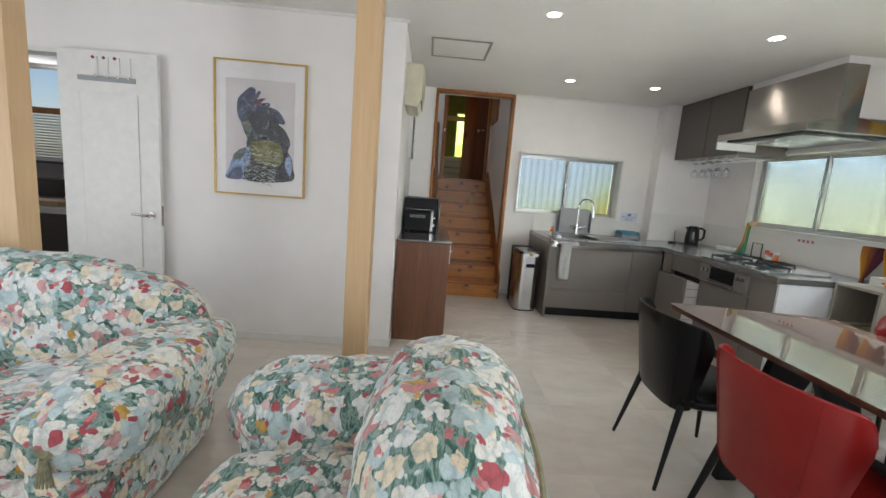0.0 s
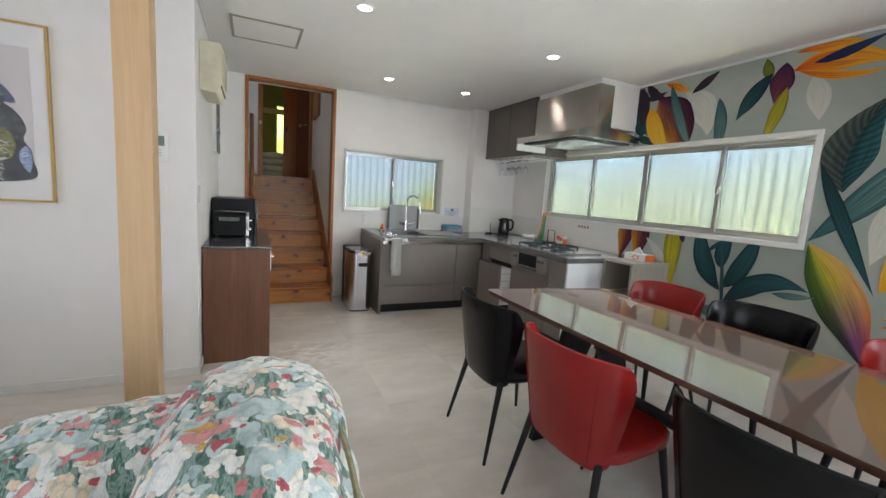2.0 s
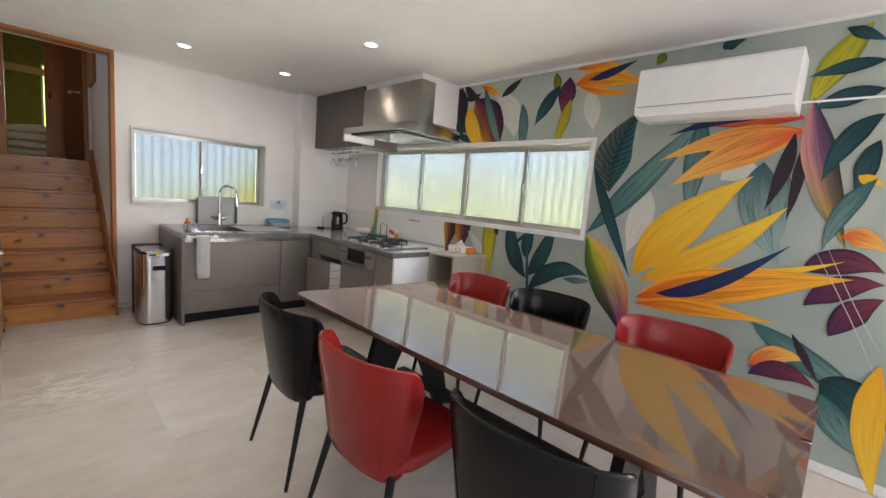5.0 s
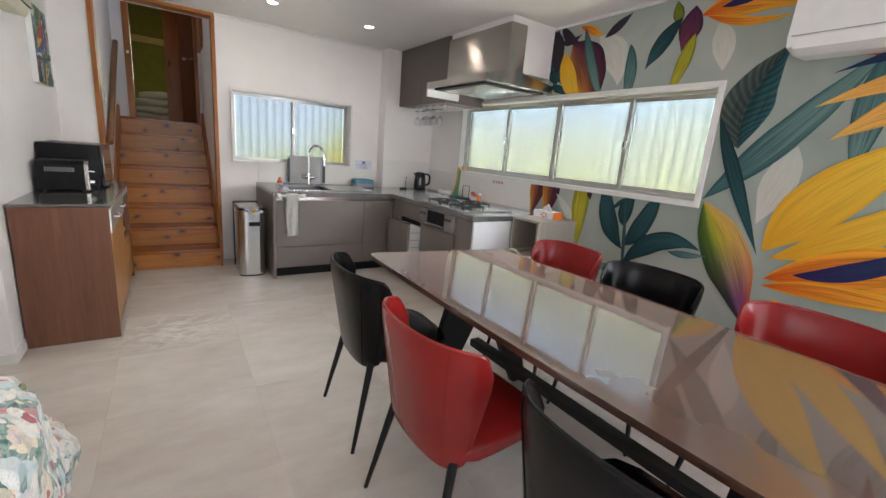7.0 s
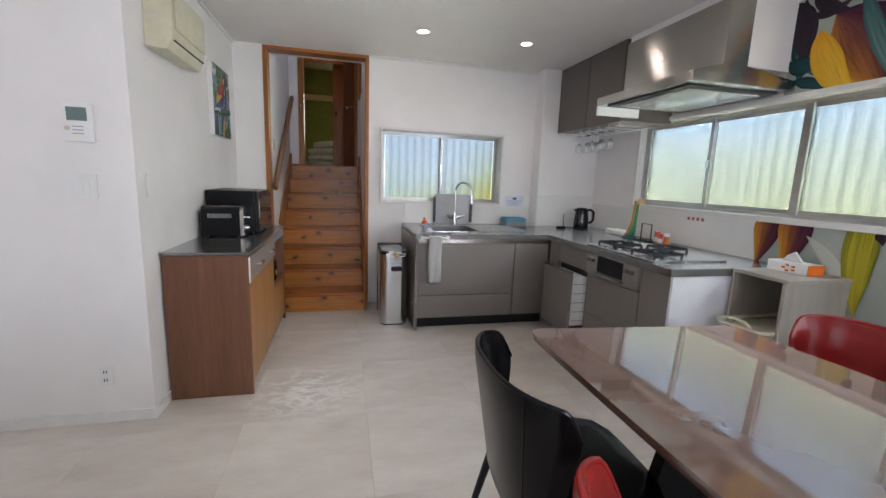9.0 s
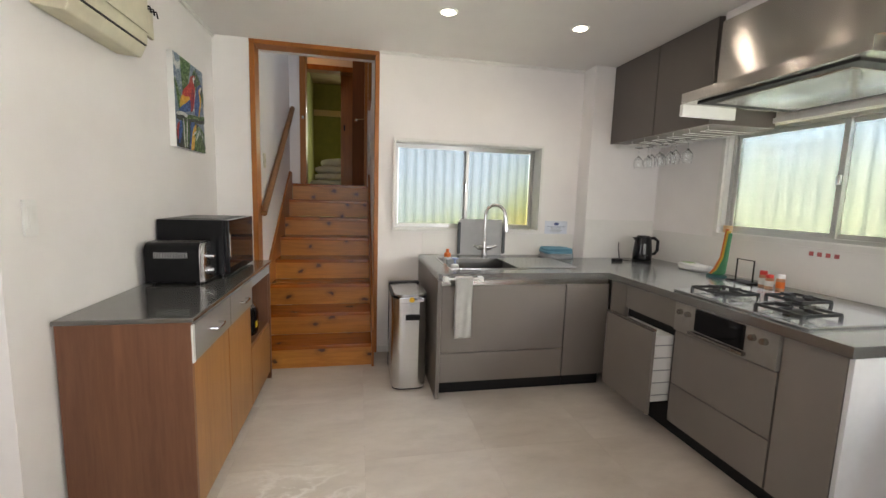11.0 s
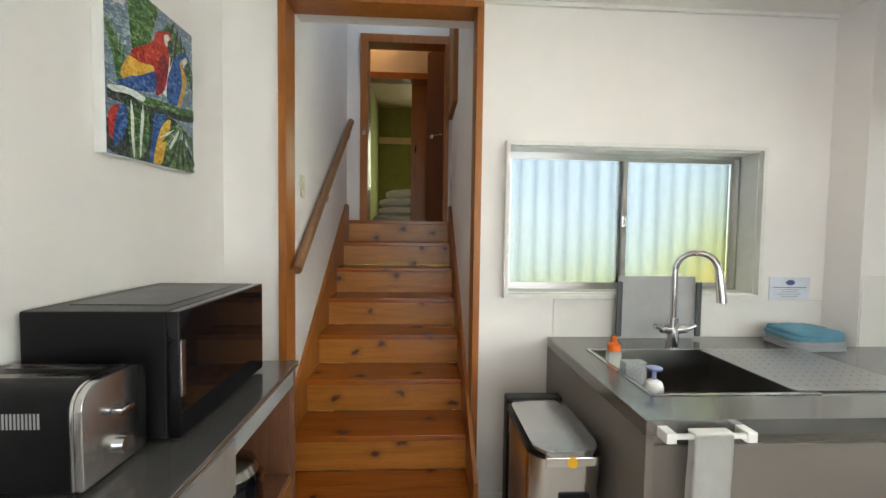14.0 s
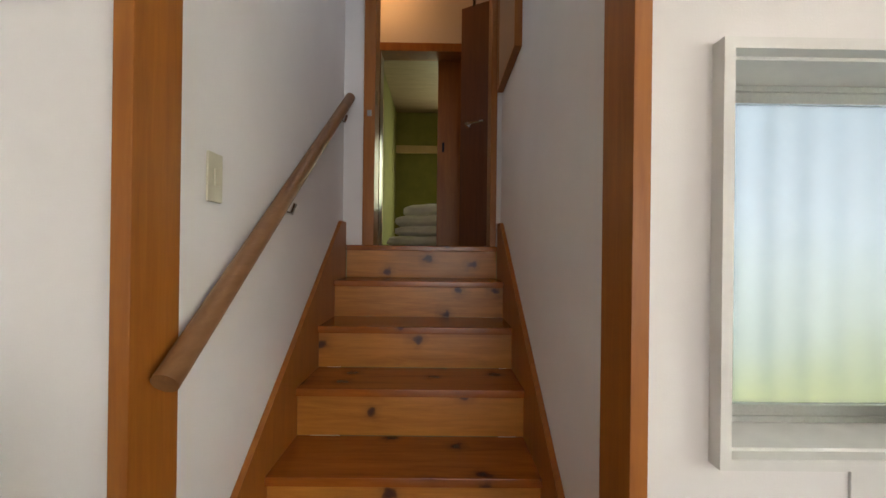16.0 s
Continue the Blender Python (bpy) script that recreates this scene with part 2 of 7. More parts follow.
def leather(name, colour, spec):
    m, nt, p = material(name)
    v = coords(nt)
    vo = nt.nodes.new("ShaderNodeTexVoronoi")
    vo.inputs["Scale"].default_value = 420
    link(nt, v, vo.inputs["Vector"])
    n = noise_tex(nt, v, 9, 4)
    link(nt, ramp(nt, n, [(0.3, tuple(c * 0.92 for c in colour)), (0.7, tuple(c * 1.06 for c in colour))]), p.inputs["Base Color"])
    link(nt, ramp(nt, n, [(0.2, (0.22, 0.22, 0.22)), (0.8, (0.262, 0.262, 0.262))]), p.inputs["Roughness"])
    p.inputs["Specular IOR Level"].default_value = spec
    bump(nt, p, vo.outputs["Distance"], 0.1, 0.0006)
    return m


def glass(name, rough, colour=(0.93, 0.97, 0.95), relief=0.0):
    m, nt, p = material(name)
    p.inputs["Base Color"].default_value = (*colour, 1)
    p.inputs["Roughness"].default_value = rough
    p.inputs["Transmission Weight"].default_value = 1.0
    p.inputs["IOR"].default_value = 1.45
    if relief:
        bump(nt, p, noise_tex(nt, coords(nt), 160, 3), relief, 0.002)
    return m


def lamp_mat(name, colour, strength):
    m, nt, p = material(name)
    p.inputs["Emission Color"].default_value = (*colour, 1)
    p.inputs["Emission Strength"].default_value = strength
    return m


def glowing_sheet_mat(name, stops, strength, along):
    """Corrugated sheet outside a window that itself glows for daylight: pale stripes, sky tones above and grass tones
    below.
    """
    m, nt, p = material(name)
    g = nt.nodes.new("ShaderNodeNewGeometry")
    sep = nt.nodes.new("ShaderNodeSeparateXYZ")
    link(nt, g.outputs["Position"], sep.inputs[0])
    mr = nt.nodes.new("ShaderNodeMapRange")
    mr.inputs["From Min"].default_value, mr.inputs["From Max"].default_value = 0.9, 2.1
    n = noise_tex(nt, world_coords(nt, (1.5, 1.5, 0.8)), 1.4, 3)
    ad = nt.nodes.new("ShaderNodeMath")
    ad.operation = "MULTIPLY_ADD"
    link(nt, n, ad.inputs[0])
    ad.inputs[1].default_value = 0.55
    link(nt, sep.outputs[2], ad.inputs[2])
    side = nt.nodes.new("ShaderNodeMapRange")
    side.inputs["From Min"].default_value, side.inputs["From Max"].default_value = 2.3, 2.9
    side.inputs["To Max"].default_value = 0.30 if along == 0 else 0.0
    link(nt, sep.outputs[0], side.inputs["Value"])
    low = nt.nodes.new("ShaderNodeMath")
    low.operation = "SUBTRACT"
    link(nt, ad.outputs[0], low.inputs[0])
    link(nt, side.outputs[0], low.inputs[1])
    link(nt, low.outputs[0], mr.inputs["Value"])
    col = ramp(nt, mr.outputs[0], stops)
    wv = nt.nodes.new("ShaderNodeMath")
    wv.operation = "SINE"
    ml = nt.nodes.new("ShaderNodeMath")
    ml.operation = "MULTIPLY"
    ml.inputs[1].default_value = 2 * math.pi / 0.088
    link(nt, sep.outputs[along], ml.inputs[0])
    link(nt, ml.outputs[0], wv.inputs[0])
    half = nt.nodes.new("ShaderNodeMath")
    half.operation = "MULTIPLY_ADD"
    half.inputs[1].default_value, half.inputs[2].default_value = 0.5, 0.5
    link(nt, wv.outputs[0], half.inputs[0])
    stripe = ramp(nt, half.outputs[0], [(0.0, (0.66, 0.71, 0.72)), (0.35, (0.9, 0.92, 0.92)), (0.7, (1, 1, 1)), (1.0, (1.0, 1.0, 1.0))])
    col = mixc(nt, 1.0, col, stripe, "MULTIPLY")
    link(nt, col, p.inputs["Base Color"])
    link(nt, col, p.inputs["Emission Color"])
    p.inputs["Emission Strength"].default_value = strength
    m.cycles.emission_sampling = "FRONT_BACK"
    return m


TILE = stone_tile()
GROUT = plain("grout", (0.54, 0.49, 0.44), 0.6)
FLORAL = floral("floral_cotton")
CORD = plain("olive_cord", (0.30, 0.28, 0.17), 0.85, vary=0.15, scale=60)
STAIRW = wood("knotty_pine", (0.35, 0.115, 0.014), (0.66, 0.28, 0.054), 0.3, (1.2, 14, 14), 3.2, 5.8, 0.0)
# redder lacquer for the treads, with their deeper shade also in the colour
TREADW = wood("shaded_lacquered_pine", (0.23, 0.056, 0.007), (0.44, 0.135, 0.019), 0.2, (1.2, 14, 14), 3.2, 5.8, 0.0)
TRIMO = wood("orange_cedar", (0.25, 0.075, 0.010), (0.40, 0.14, 0.022), 0.4, (14, 14, 1.0), 4.0)
DOORB = wood("brown_door_veneer", (0.11, 0.035, 0.014), (0.19, 0.065, 0.025), 0.35, (16, 16, 1.2), 3.0, coat=0.2)
POSTW = wood("pale_timber", (0.56, 0.37, 0.20), (0.68, 0.48, 0.28), 0.55, (18, 18, 1.0), 3.0)
RAILW = wood("handrail_oak", (0.17, 0.075, 0.028), (0.28, 0.14, 0.058), 0.4, (10, 2, 10), 4.0)
WALNUT = wood("walnut_veneer", (0.12, 0.047, 0.025), (0.20, 0.088, 0.045), 0.42, (14, 14, 1.0), 4.0)
OAKD = wood("cabinet_front_wood", (0.22, 0.095, 0.03), (0.35, 0.165, 0.058), 0.4, (14, 14, 1.0), 3.5)
KGREY = plain("greige_laminate", (0.185, 0.162, 0.145), 0.36, vary=0.03, scale=4, relief=0.03)
UGREY = plain("dark_greige_laminate", (0.10, 0.085, 0.075), 0.4, vary=0.04, scale=4, relief=0.03)
COUNTER = plain("grey_metallic_worktop", (0.27, 0.265, 0.258), 0.2, 0.75, vary=0.03, scale=3, relief=0)
STEEL = brushed("brushed_steel", (0.46, 0.435, 0.405), 0.22, (3, 3, 70))
STEELB = brushed("vertical_brushed_steel", (0.64, 0.64, 0.645), 0.2, (90, 90, 1.5), 0.7)
SINKS = plain("sink_steel", (0.30, 0.29, 0.28), 0.3, 1.0, vary=0.05, relief=0)
CHROME = plain("chrome", (0.75, 0.75, 0.76), 0.08, 1.0, vary=0.01, relief=0)
BLACKP = plain("black_plastic", (0.006, 0.006, 0.007), 0.3, vary=0.1, relief=0.05, spec=0.2)
BLACKG = plain("black_gloss", (0.004, 0.004, 0.005), 0.05, vary=0.05, relief=0, spec=0.35)
BLACKM = plain("black_metal", (0.008, 0.008, 0.009), 0.5, vary=0.1, spec=0.3)
IRON = plain("cast_iron", (0.02, 0.02, 0.022), 0.6, vary=0.15, relief=0.3)
WHITEP = plain("white_plastic", (0.78, 0.78, 0.76), 0.35, vary=0.02, relief=0.02)
CREAMP = plain("aged_cream_plastic", (0.62, 0.58, 0.44), 0.45, vary=0.05, relief=0.02)
GREYP = plain("grey_plastic", (0.30, 0.31, 0.32), 0.45, vary=0.05)
ALU = brushed("aluminium_sash", (0.62, 0.62, 0.60), 0.35, (30, 30, 30))
BLACKL = leather("black_leather", (0.004, 0.004, 0.0045), 0.24)
REDL = leather("red_leather", (0.27, 0.016, 0.014), 0.34)
TABLET = plain("taupe_glass_top", (0.165, 0.097, 0.072), 0.05, vary=0.06, scale=2.5, relief=0, coat=0.3)
tablet = TABLET.node_tree.nodes["Principled BSDF"].inputs
tablet["IOR"].default_value, tablet["Coat IOR"].default_value, tablet["Coat Roughness"].default_value = 2.5, 1.5, 0.045
# reflection tinted blue, standing in for bluer sky light off the window
tablet["Specular Tint"].default_value = (0.62, 0.82, 1.0, 1)
TABLEE = wood("table_edge", (0.06, 0.025, 0.015), (0.12, 0.05, 0.03), 0.35)
TOWELW = plain("white_towelling", (0.74, 0.73, 0.71), 0.95, vary=0.05, relief=0.9, fine=350)
TOWELG = plain("grey_towelling", (0.30, 0.31, 0.32), 0.95, vary=0.05, relief=0.9, fine=350)
TOWELB = plain("blue_towelling", (0.10, 0.26, 0.36), 0.95, vary=0.1, relief=0.9, fine=350)
# dark tints hold down the strong glow of the sheets behind the panes
FROST = glass("frosted_glass", 0.27, (0.20, 0.205, 0.21), 0.25)
FROST2 = glass("greenish_frosted_glass", 0.2, (0.0116, 0.0126, 0.0116), 0.1)
CLEARG = glass("clear_glass", 0.02, (0.97, 0.98, 0.98))
SPLASH = plain("white_splash_panel", (0.78, 0.77, 0.74), 0.16, vary=0.01, relief=0)
SHELFM = wood("greige_shelf_board", (0.27, 0.245, 0.20), (0.36, 0.33, 0.28), 0.5, (12, 12, 1.0), 3.0)
GOLD = plain("gold_frame", (0.62, 0.43, 0.16), 0.28, 1.0)
PAPER = plain("matt_paper", (0.74, 0.70, 0.68), 0.6, vary=0.02)
ORANGE = plain("orange_plastic", (0.75, 0.16, 0.02), 0.4)
RED = plain("red_print", (0.55, 0.04, 0.03), 0.45)
TATAMI = plain("tatami", (0.40, 0.36, 0.20), 0.8, vary=0.08, scale=30)
FUTON = plain("white_futon", (0.76, 0.73, 0.68), 0.9, vary=0.04, relief=0.4)
FENCE_A = glowing_sheet_mat("glowing_sheet_sink", [(0.12, (0.74, 0.62, 0.18)), (0.3, (0.63, 0.68, 0.36)), (0.5, (0.66, 0.76, 0.70)), (0.75, (0.66, 0.78, 0.84))], 2.2, 0)
# glow set far above the pane's look, so that it also lights the room
FENCE_B = glowing_sheet_mat("glowing_sheet_long", [(0.05, (0.80, 0.72, 0.20)), (0.25, (0.80, 0.79, 0.42)), (0.5, (0.81, 0.84, 0.66)), (0.8, (0.80, 0.86, 0.80)), (1.0, (0.72, 0.83, 0.94))], 46.0, 1)


# ---- building helpers ----
ORIGIN = {}


def thing(name, label, category, m=None, group="", kind=""):
    ob = new(name)
    m = m or Matrix()
    ob.matrix_basis = m
    ob.empty_display_size = 0.1
    ORIGIN[ob] = m
    return tagged(ob, label, category, group, kind)




def part(name, bm, mat, parent=None, label="", w=True, smooth=35):
    """Links bm as one mesh; w: bm is in world metres, otherwise in the thing's own."""
    me = bpy.data.meshes.new(name)
    bmesh.ops.recalc_face_normals(bm, faces=bm.faces)
    if smooth:
        lim = radians(smooth)
        for f in bm.faces:
            f.smooth = True
        for e in bm.edges:
            e.smooth = len(e.link_faces) == 2 and e.calc_face_angle(0) < lim
    turned = []
    if smooth and len(bm.faces) < 400:
        # normals weighted by area keep large faces flat beside their bevels
        cl = math.cos(lim)
        for f in bm.faces:
            for lp in f.loops:
                n = Vector((0, 0, 0))
                for g in lp.vert.link_faces:
                    if g.normal.dot(f.normal) > cl:
                        n += g.normal * g.calc_area()
                turned.append(n.normalized() if n.length > 1e-12 else f.normal.copy())
    bm.to_mesh(me)
    bm.free()
    if turned:
        me.normals_split_custom_set(turned)
    me.materials.append(mat)
    ob = new(name, me)
    if parent is not None:
        org = ORIGIN[parent]
        if w:
            me.transform(org.inverted())
        ob.parent = parent
        ORIGIN[ob] = org
    else:
        ORIGIN[ob] = Matrix()
    if label:
        ob["label"] = label
    return ob


def solo(name, bm, mat, label, category, group="", kind="", smooth=35):
    return tagged(part(name, bm, mat, smooth=smooth), label, category, group, kind)


def box(x0, x1, y0, y1, z0, z1, bevel=0.0, bm=None, seg=2):
    bm = bm or bmesh.new()
    r = bmesh.ops.create_cube(bm, size=1)
    vs = r["verts"]
    for v in vs:
        v.co = ((x0 + x1) / 2 + v.co.x * (x1 - x0), (y0 + y1) / 2 + v.co.y * (y1 - y0), (z0 + z1) / 2 + v.co.z * (z1 - z0))
    if bevel:
        es = list({e for v in vs for e in v.link_edges})
        bmesh.ops.bevel(bm, geom=es, offset=bevel, segments=seg, affect="EDGES", profile=0.5)
    return bm


def cyl(p0, p1, r0, r1=None, n=16, bm=None):
    bm = bm or bmesh.new()
    p0, p1 = Vector(p0), Vector(p1)
    d = p1 - p0
    m = Matrix.Translation((p0 + p1) / 2) @ d.to_track_quat("Z", "Y").to_matrix().to_4x4()
    bmesh.ops.create_cone(bm, cap_ends=True, segments=n, radius1=r0, radius2=r0 if r1 is None else r1, depth=d.length, matrix=m)
    return bm


def lathe(profile, centre, n=24, bm=None):
    bm = bm or bmesh.new()
    rings = []
    for r, z in profile:
        rings.append([bm.verts.new((centre[0] + r * math.cos(2 * math.pi * k / n), centre[1] + r * math.sin(2 * math.pi * k / n), centre[2] + z)) for k in range(n)])
    for a, b in zip(rings, rings[1:]):
        for k in range(n):
            bm.faces.new((a[k], a[(k + 1) % n], b[(k + 1) % n], b[k]))
    if profile[0][0] > 1e-4:
        bm.faces.new(rings[0][::-1])
    if profile[-1][0] > 1e-4:
        bm.faces.new(rings[-1])
    return bm


def tube(points, r, n=10, bm=None, closed=False):
    """A round bar along a smooth run of points."""
    bm = bm or bmesh.new()
    pts = [Vector(p) for p in points]
    rings = []
    side = None
    for i, p in enumerate(pts):
        a = pts[max(i - 1, 0)] if not closed else pts[i - 1]
        b = pts[min(i + 1, len(pts) - 1)] if not closed else pts[(i + 1) % len(pts)]
        d = (b - a).normalized()
        if side is None:
            side = d.orthogonal().normalized()
        side = (side - d * side.dot(d)).normalized()
        up = d.cross(side)
        rr = r[i] if isinstance(r, (list, tuple)) else r
        rings.append([bm.verts.new(p + side * rr * math.cos(2 * math.pi * k / n) + up * rr * math.sin(2 * math.pi * k / n)) for k in range(n)])
    pairs = list(zip(rings, rings[1:])) + ([(rings[-1], rings[0])] if closed else [])
    for a, b in pairs:
        for k in range(n):
            bm.faces.new((a[k], a[(k + 1) % n], b[(k + 1) % n], b[k]))
    if not closed:
        bm.faces.new(rings[0][::-1])
        bm.faces.new(rings[-1])
    return bm


def arc(c, r, a0, a1, n, plane="xz"):
    out = []
    for i in range(n + 1):
        a = radians(a0 + (a1 - a0) * i / n)
        u, v = r * math.cos(a), r * math.sin(a)
        out.append((c[0] + u, c[1], c[2] + v) if plane == "xz" else (c[0], c[1] + u, c[2] + v) if plane == "yz" else (c[0] + u, c[1] + v, c[2]))
    return out


def prism(outline, axis, a0, a1, bevel=0.0):
    """An outline in the two other axes, drawn out along axis from a0 to a1."""
    bm = bmesh.new()

    def put(u, v, a):
        return (a, u, v) if axis == "x" else (u, a, v) if axis == "y" else (u, v, a)
    lo = [bm.verts.new(put(u, v, a0)) for u, v in outline]
    hi = [bm.verts.new(put(u, v, a1)) for u, v in outline]
    bm.faces.new(lo[::-1])
    bm.faces.new(hi)
    n = len(outline)
    for i in range(n):
        bm.faces.new((lo[i], lo[(i + 1) % n], hi[(i + 1) % n], hi[i]))
    if bevel:
        bmesh.ops.bevel(bm, geom=list(bm.edges), offset=bevel, segments=2, affect="EDGES", profile=0.5)
    return bm


def cushion(cx, cy, cz, sx, sy, sz, power=2.6, n=28, puff=0.0, wave=0.008, seed=0):
    """A stuffed block: a superellipsoid with slight folds."""
    bm = bmesh.new()
    bmesh.ops.create_uvsphere(bm, u_segments=n * 2, v_segments=n, radius=1)
    for v in bm.verts:
        d = v.co.normalized()
        k = (abs(d.x) ** power + abs(d.y) ** power + abs(d.z) ** power) ** (-1 / power)
        q = d * k
        w = noise.noise(Vector((q.x * 2.1 + seed, q.y * 2.1, q.z * 2.1 + seed * 3))) * wave * 2
        w += noise.noise(Vector((q.x * 6 + seed, q.y * 6, q.z * 6))) * wave
        v.co = Vector((cx + q.x * sx / 2, cy + q.y * sy / 2, cz + q.z * sz / 2 * (1 + puff * (1 - q.x * q.x) * (1 - q.y * q.y)))) + d * w
    return bm


def panel_frame(x0, x1, z0, z1, width, depth, y, bm=None):
    """A rectangular ring in the xz plane."""
    bm = bm or bmesh.new()
    box(x0, x1, y, y + depth, z1 - width, z1, 0, bm)
    box(x0, x1, y, y + depth, z0, z0 + width, 0, bm)
    box(x0, x0 + width, y, y + depth, z0 + width, z1 - width, 0, bm)
    box(x1 - width, x1, y, y + depth, z0 + width, z1 - width, 0, bm)
    return bm


def wall_along_x(name, y0, y1, x0, x1, z0, z1, holes, mat, label):
    """A wall with through openings (x0, x1, z0, z1), in order of x."""
    bm = bmesh.new()
    x = x0
    for a, b, c, d in holes:
        box(x, a, y0, y1, z0, z1, 0, bm)
        if c > z0:
            box(a, b, y0, y1, z0, c, 0, bm)
        if d < z1:
            box(a, b, y0, y1, d, z1, 0, bm)
        x = b
    box(x, x1, y0, y1, z0, z1, 0, bm)
    return solo(name, bm, mat, label, "wall", kind="structure", smooth=0)


def wall_along_y(name, x0, x1, y0, y1, z0, z1, holes, mat, label):
    bm = bmesh.new()
    y = y0
    for a, b, c, d in holes:
        box(x0, x1, y, a, z0, z1, 0, bm)
        if c > z0:
            box(x0, x1, a, b, z0, c, 0, bm)
        if d < z1:
            box(x0, x1, a, b, d, z1, 0, bm)
        y = b
    box(x0, x1, y, y1, z0, z1, 0, bm)
    return solo(name, bm, mat, label, "wall", kind="structure", smooth=0)


# ---- large structure ----
H = 2.50
XR, YB, XL, YP = 3.97, 6.015, 0.25, 4.01
UP = 1.468
wall_along_x("wall_back", YB, YB + 0.235, 0.13, 4.12, 0, 2.6, [(0.545, 1.45, 0, 2.475), (1.618, 2.907, 1.082, 1.81)], WALL, "white papered kitchen wall with a small window")
wall_along_y("wall_mural", XR, XR + 0.15, -1.8, 6.015, 0, 2.6, [(-1.7, -0.35, 0.9, 2.0), (2.375, 5.13, 1.155, 1.895)], WALL, "white wall with a long high window")
wall_along_y("wall_sideboard", 0.13, XL, YP + 0.12, YB, 0, 2.6, [], WALL, "white papered wall beside the stairs")
wall_along_x("wall_picture", YP, YP + 0.12, -5.3, XL, 0, 2.6, [(-2.9, -2.19, 0, 2.06)], WALL, "white papered wall with a doorway")
wall_along_x("wall_south", -1.95, -1.8, -3.75, 4.12, 0, 2.6, [(0.2, 3.6, 0.05, 2.15)], WALL, "white wall with an added, unseen door opening")
wall_along_y("wall_west", -3.75, -3.6, -1.8, 4.01, 0, 2.6, [(0.0, 2.4, 0.25, 2.15)], WALL, "white wall with an added, unseen window opening")
solo("ceiling", box(-3.75, 4.12, -1.95, 6.25, H, H + 0.1), CEIL, "white papered ceiling", "ceiling", kind="structure")
bm = box(3.285, XR, 5.835, YB, 0, H)
solo("wall_corner_column", bm, WALL, "white boxed-in corner column", "wall", kind="structure")
# bathroom behind the doorway
wall_along_x("wall_washroom_back", 6.7, 6.85, -5.3, 0.13, 0, 2.6, [(-5.1, -4.35, 1.28, 2.46)], WALL, "pale washroom wall with a window")
wall_along_y("wall_washroom_west", -5.45, -5.3, 4.01, 6.85, 0, 2.6, [], WALL, "pale washroom wall")
solo("ceiling_washroom", box(-5.45, 0.13, 6.25, 6.85, H, H + 0.1), CEIL, "washroom ceiling", "ceiling", kind="structure")
solo("ceiling_washroom_side", box(-5.45, -3.75, 4.01, 6.25, H, H + 0.1), CEIL, "washroom ceiling", "ceiling", kind="structure")
# stair shaft and rooms above
wall_along_y("wall_stair_left", 0.40, 0.545, YB + 0.235, 7.62, 0, 4.1, [], WALL, "white wall along the stairs")
wall_along_y("wall_stair_right", 1.45, 1.56, YB + 0.235, 7.62, 0, 4.1, [(6.5, 7.2, 3.4, 3.95)], WALL, "white wall along the stairs")
wall_along_x("wall_stair_front", YB, YB + 0.235, 0.40, 1.56, 2.6, 4.1, [], WALL, "white wall above the stair opening")
wall_along_x("wall_upper_doorway", 7.62, 7.74, -1.2, 3.0, UP, 4.1, [(0.67, 1.41, UP, 3.03)], WALL, "white wall round the doorway at the top of the stairs")
wall_along_x("wall_hall_doorway", 8.50, 8.62, -1.2, 3.0, UP, 4.1, [(0.62, 1.46, UP, 3.05)], WALL, "white wall over the bedroom doorway")
wall_along_y("wall_hall_left", -1.3, -1.2, 7.62, 12.2, UP, 4.1, [], GREENW, "green plastered wall")
wall_along_y("wall_bedroom_right", 3.0, 3.1, 7.62, 12.2, UP, 4.1, [], GREENW, "green plastered wall")
wall_along_y("wall_bedroom_left", 0.30, 0.36, 10.3, 12.1, UP, 4.1, [], GREENW, "green plastered wall")
wall_along_x("wall_bedroom_back", 12.1, 12.2, -1.2, 3.0, UP, 4.1, [(1.12, 1.9, 1.72, 3.26)], GREENW, "green plastered wall with a window")
solo("floor_upper", box(-1.3, 3.1, 7.66, 12.2, UP - 0.2, UP), TATAMI, "straw-coloured mat floor", "floor", kind="structure")
solo("ceiling_upper", box(-1.3, 3.1, 8.56, 12.2, 3.72, 3.8), wood("ceiling_boards", (0.22, 0.15, 0.08), (0.34, 0.24, 0.14), 0.6, (2, 14, 14), 3.0), "brown boarded bedroom ceiling", "ceiling", kind="structure")
solo("ceiling_stair", box(-1.3, 3.1, YB, 8.56, 4.1, 4.2), CEIL, "white stair ceiling", "ceiling", kind="structure")
area("daylight_bedroom", look((1.5, 12.05, 2.5), (1.5, 8, 2.3)), 0.7, 1.4, 14, (0.95, 1.0, 0.9))
# lamp in an unseen high opening, added for the bluish light on the stair wall
area("daylight_landing", look((1.50, 6.85, 3.67), (0.6, 7.2, 2.6)), 0.6, 0.5, 3.5, (0.74, 0.87, 1.0))
hall_lamp = bpy.data.lights.new("hall_bulb", "POINT")
hall_lamp.energy, hall_lamp.color, hall_lamp.shadow_soft_size = 2.2, (1.0, 0.50, 0.18), 0.04
new("hall_bulb", hall_lamp).matrix_world = pose(0.66, 8.22, 3.42)

solo("ground", box(-60, 60, -60, 60, -0.42, -0.4), plain("garden_ground", (0.12, 0.14, 0.05), 0.95, vary=0.2), "mown grass and earth round the house", "ground", kind="structure")
solo("floor_bed", box(-5.45, 4.12, -1.95, 6.9, -0.2, -0.006), GROUT, "grey bed under the floor tiles", "floor", kind="structure")

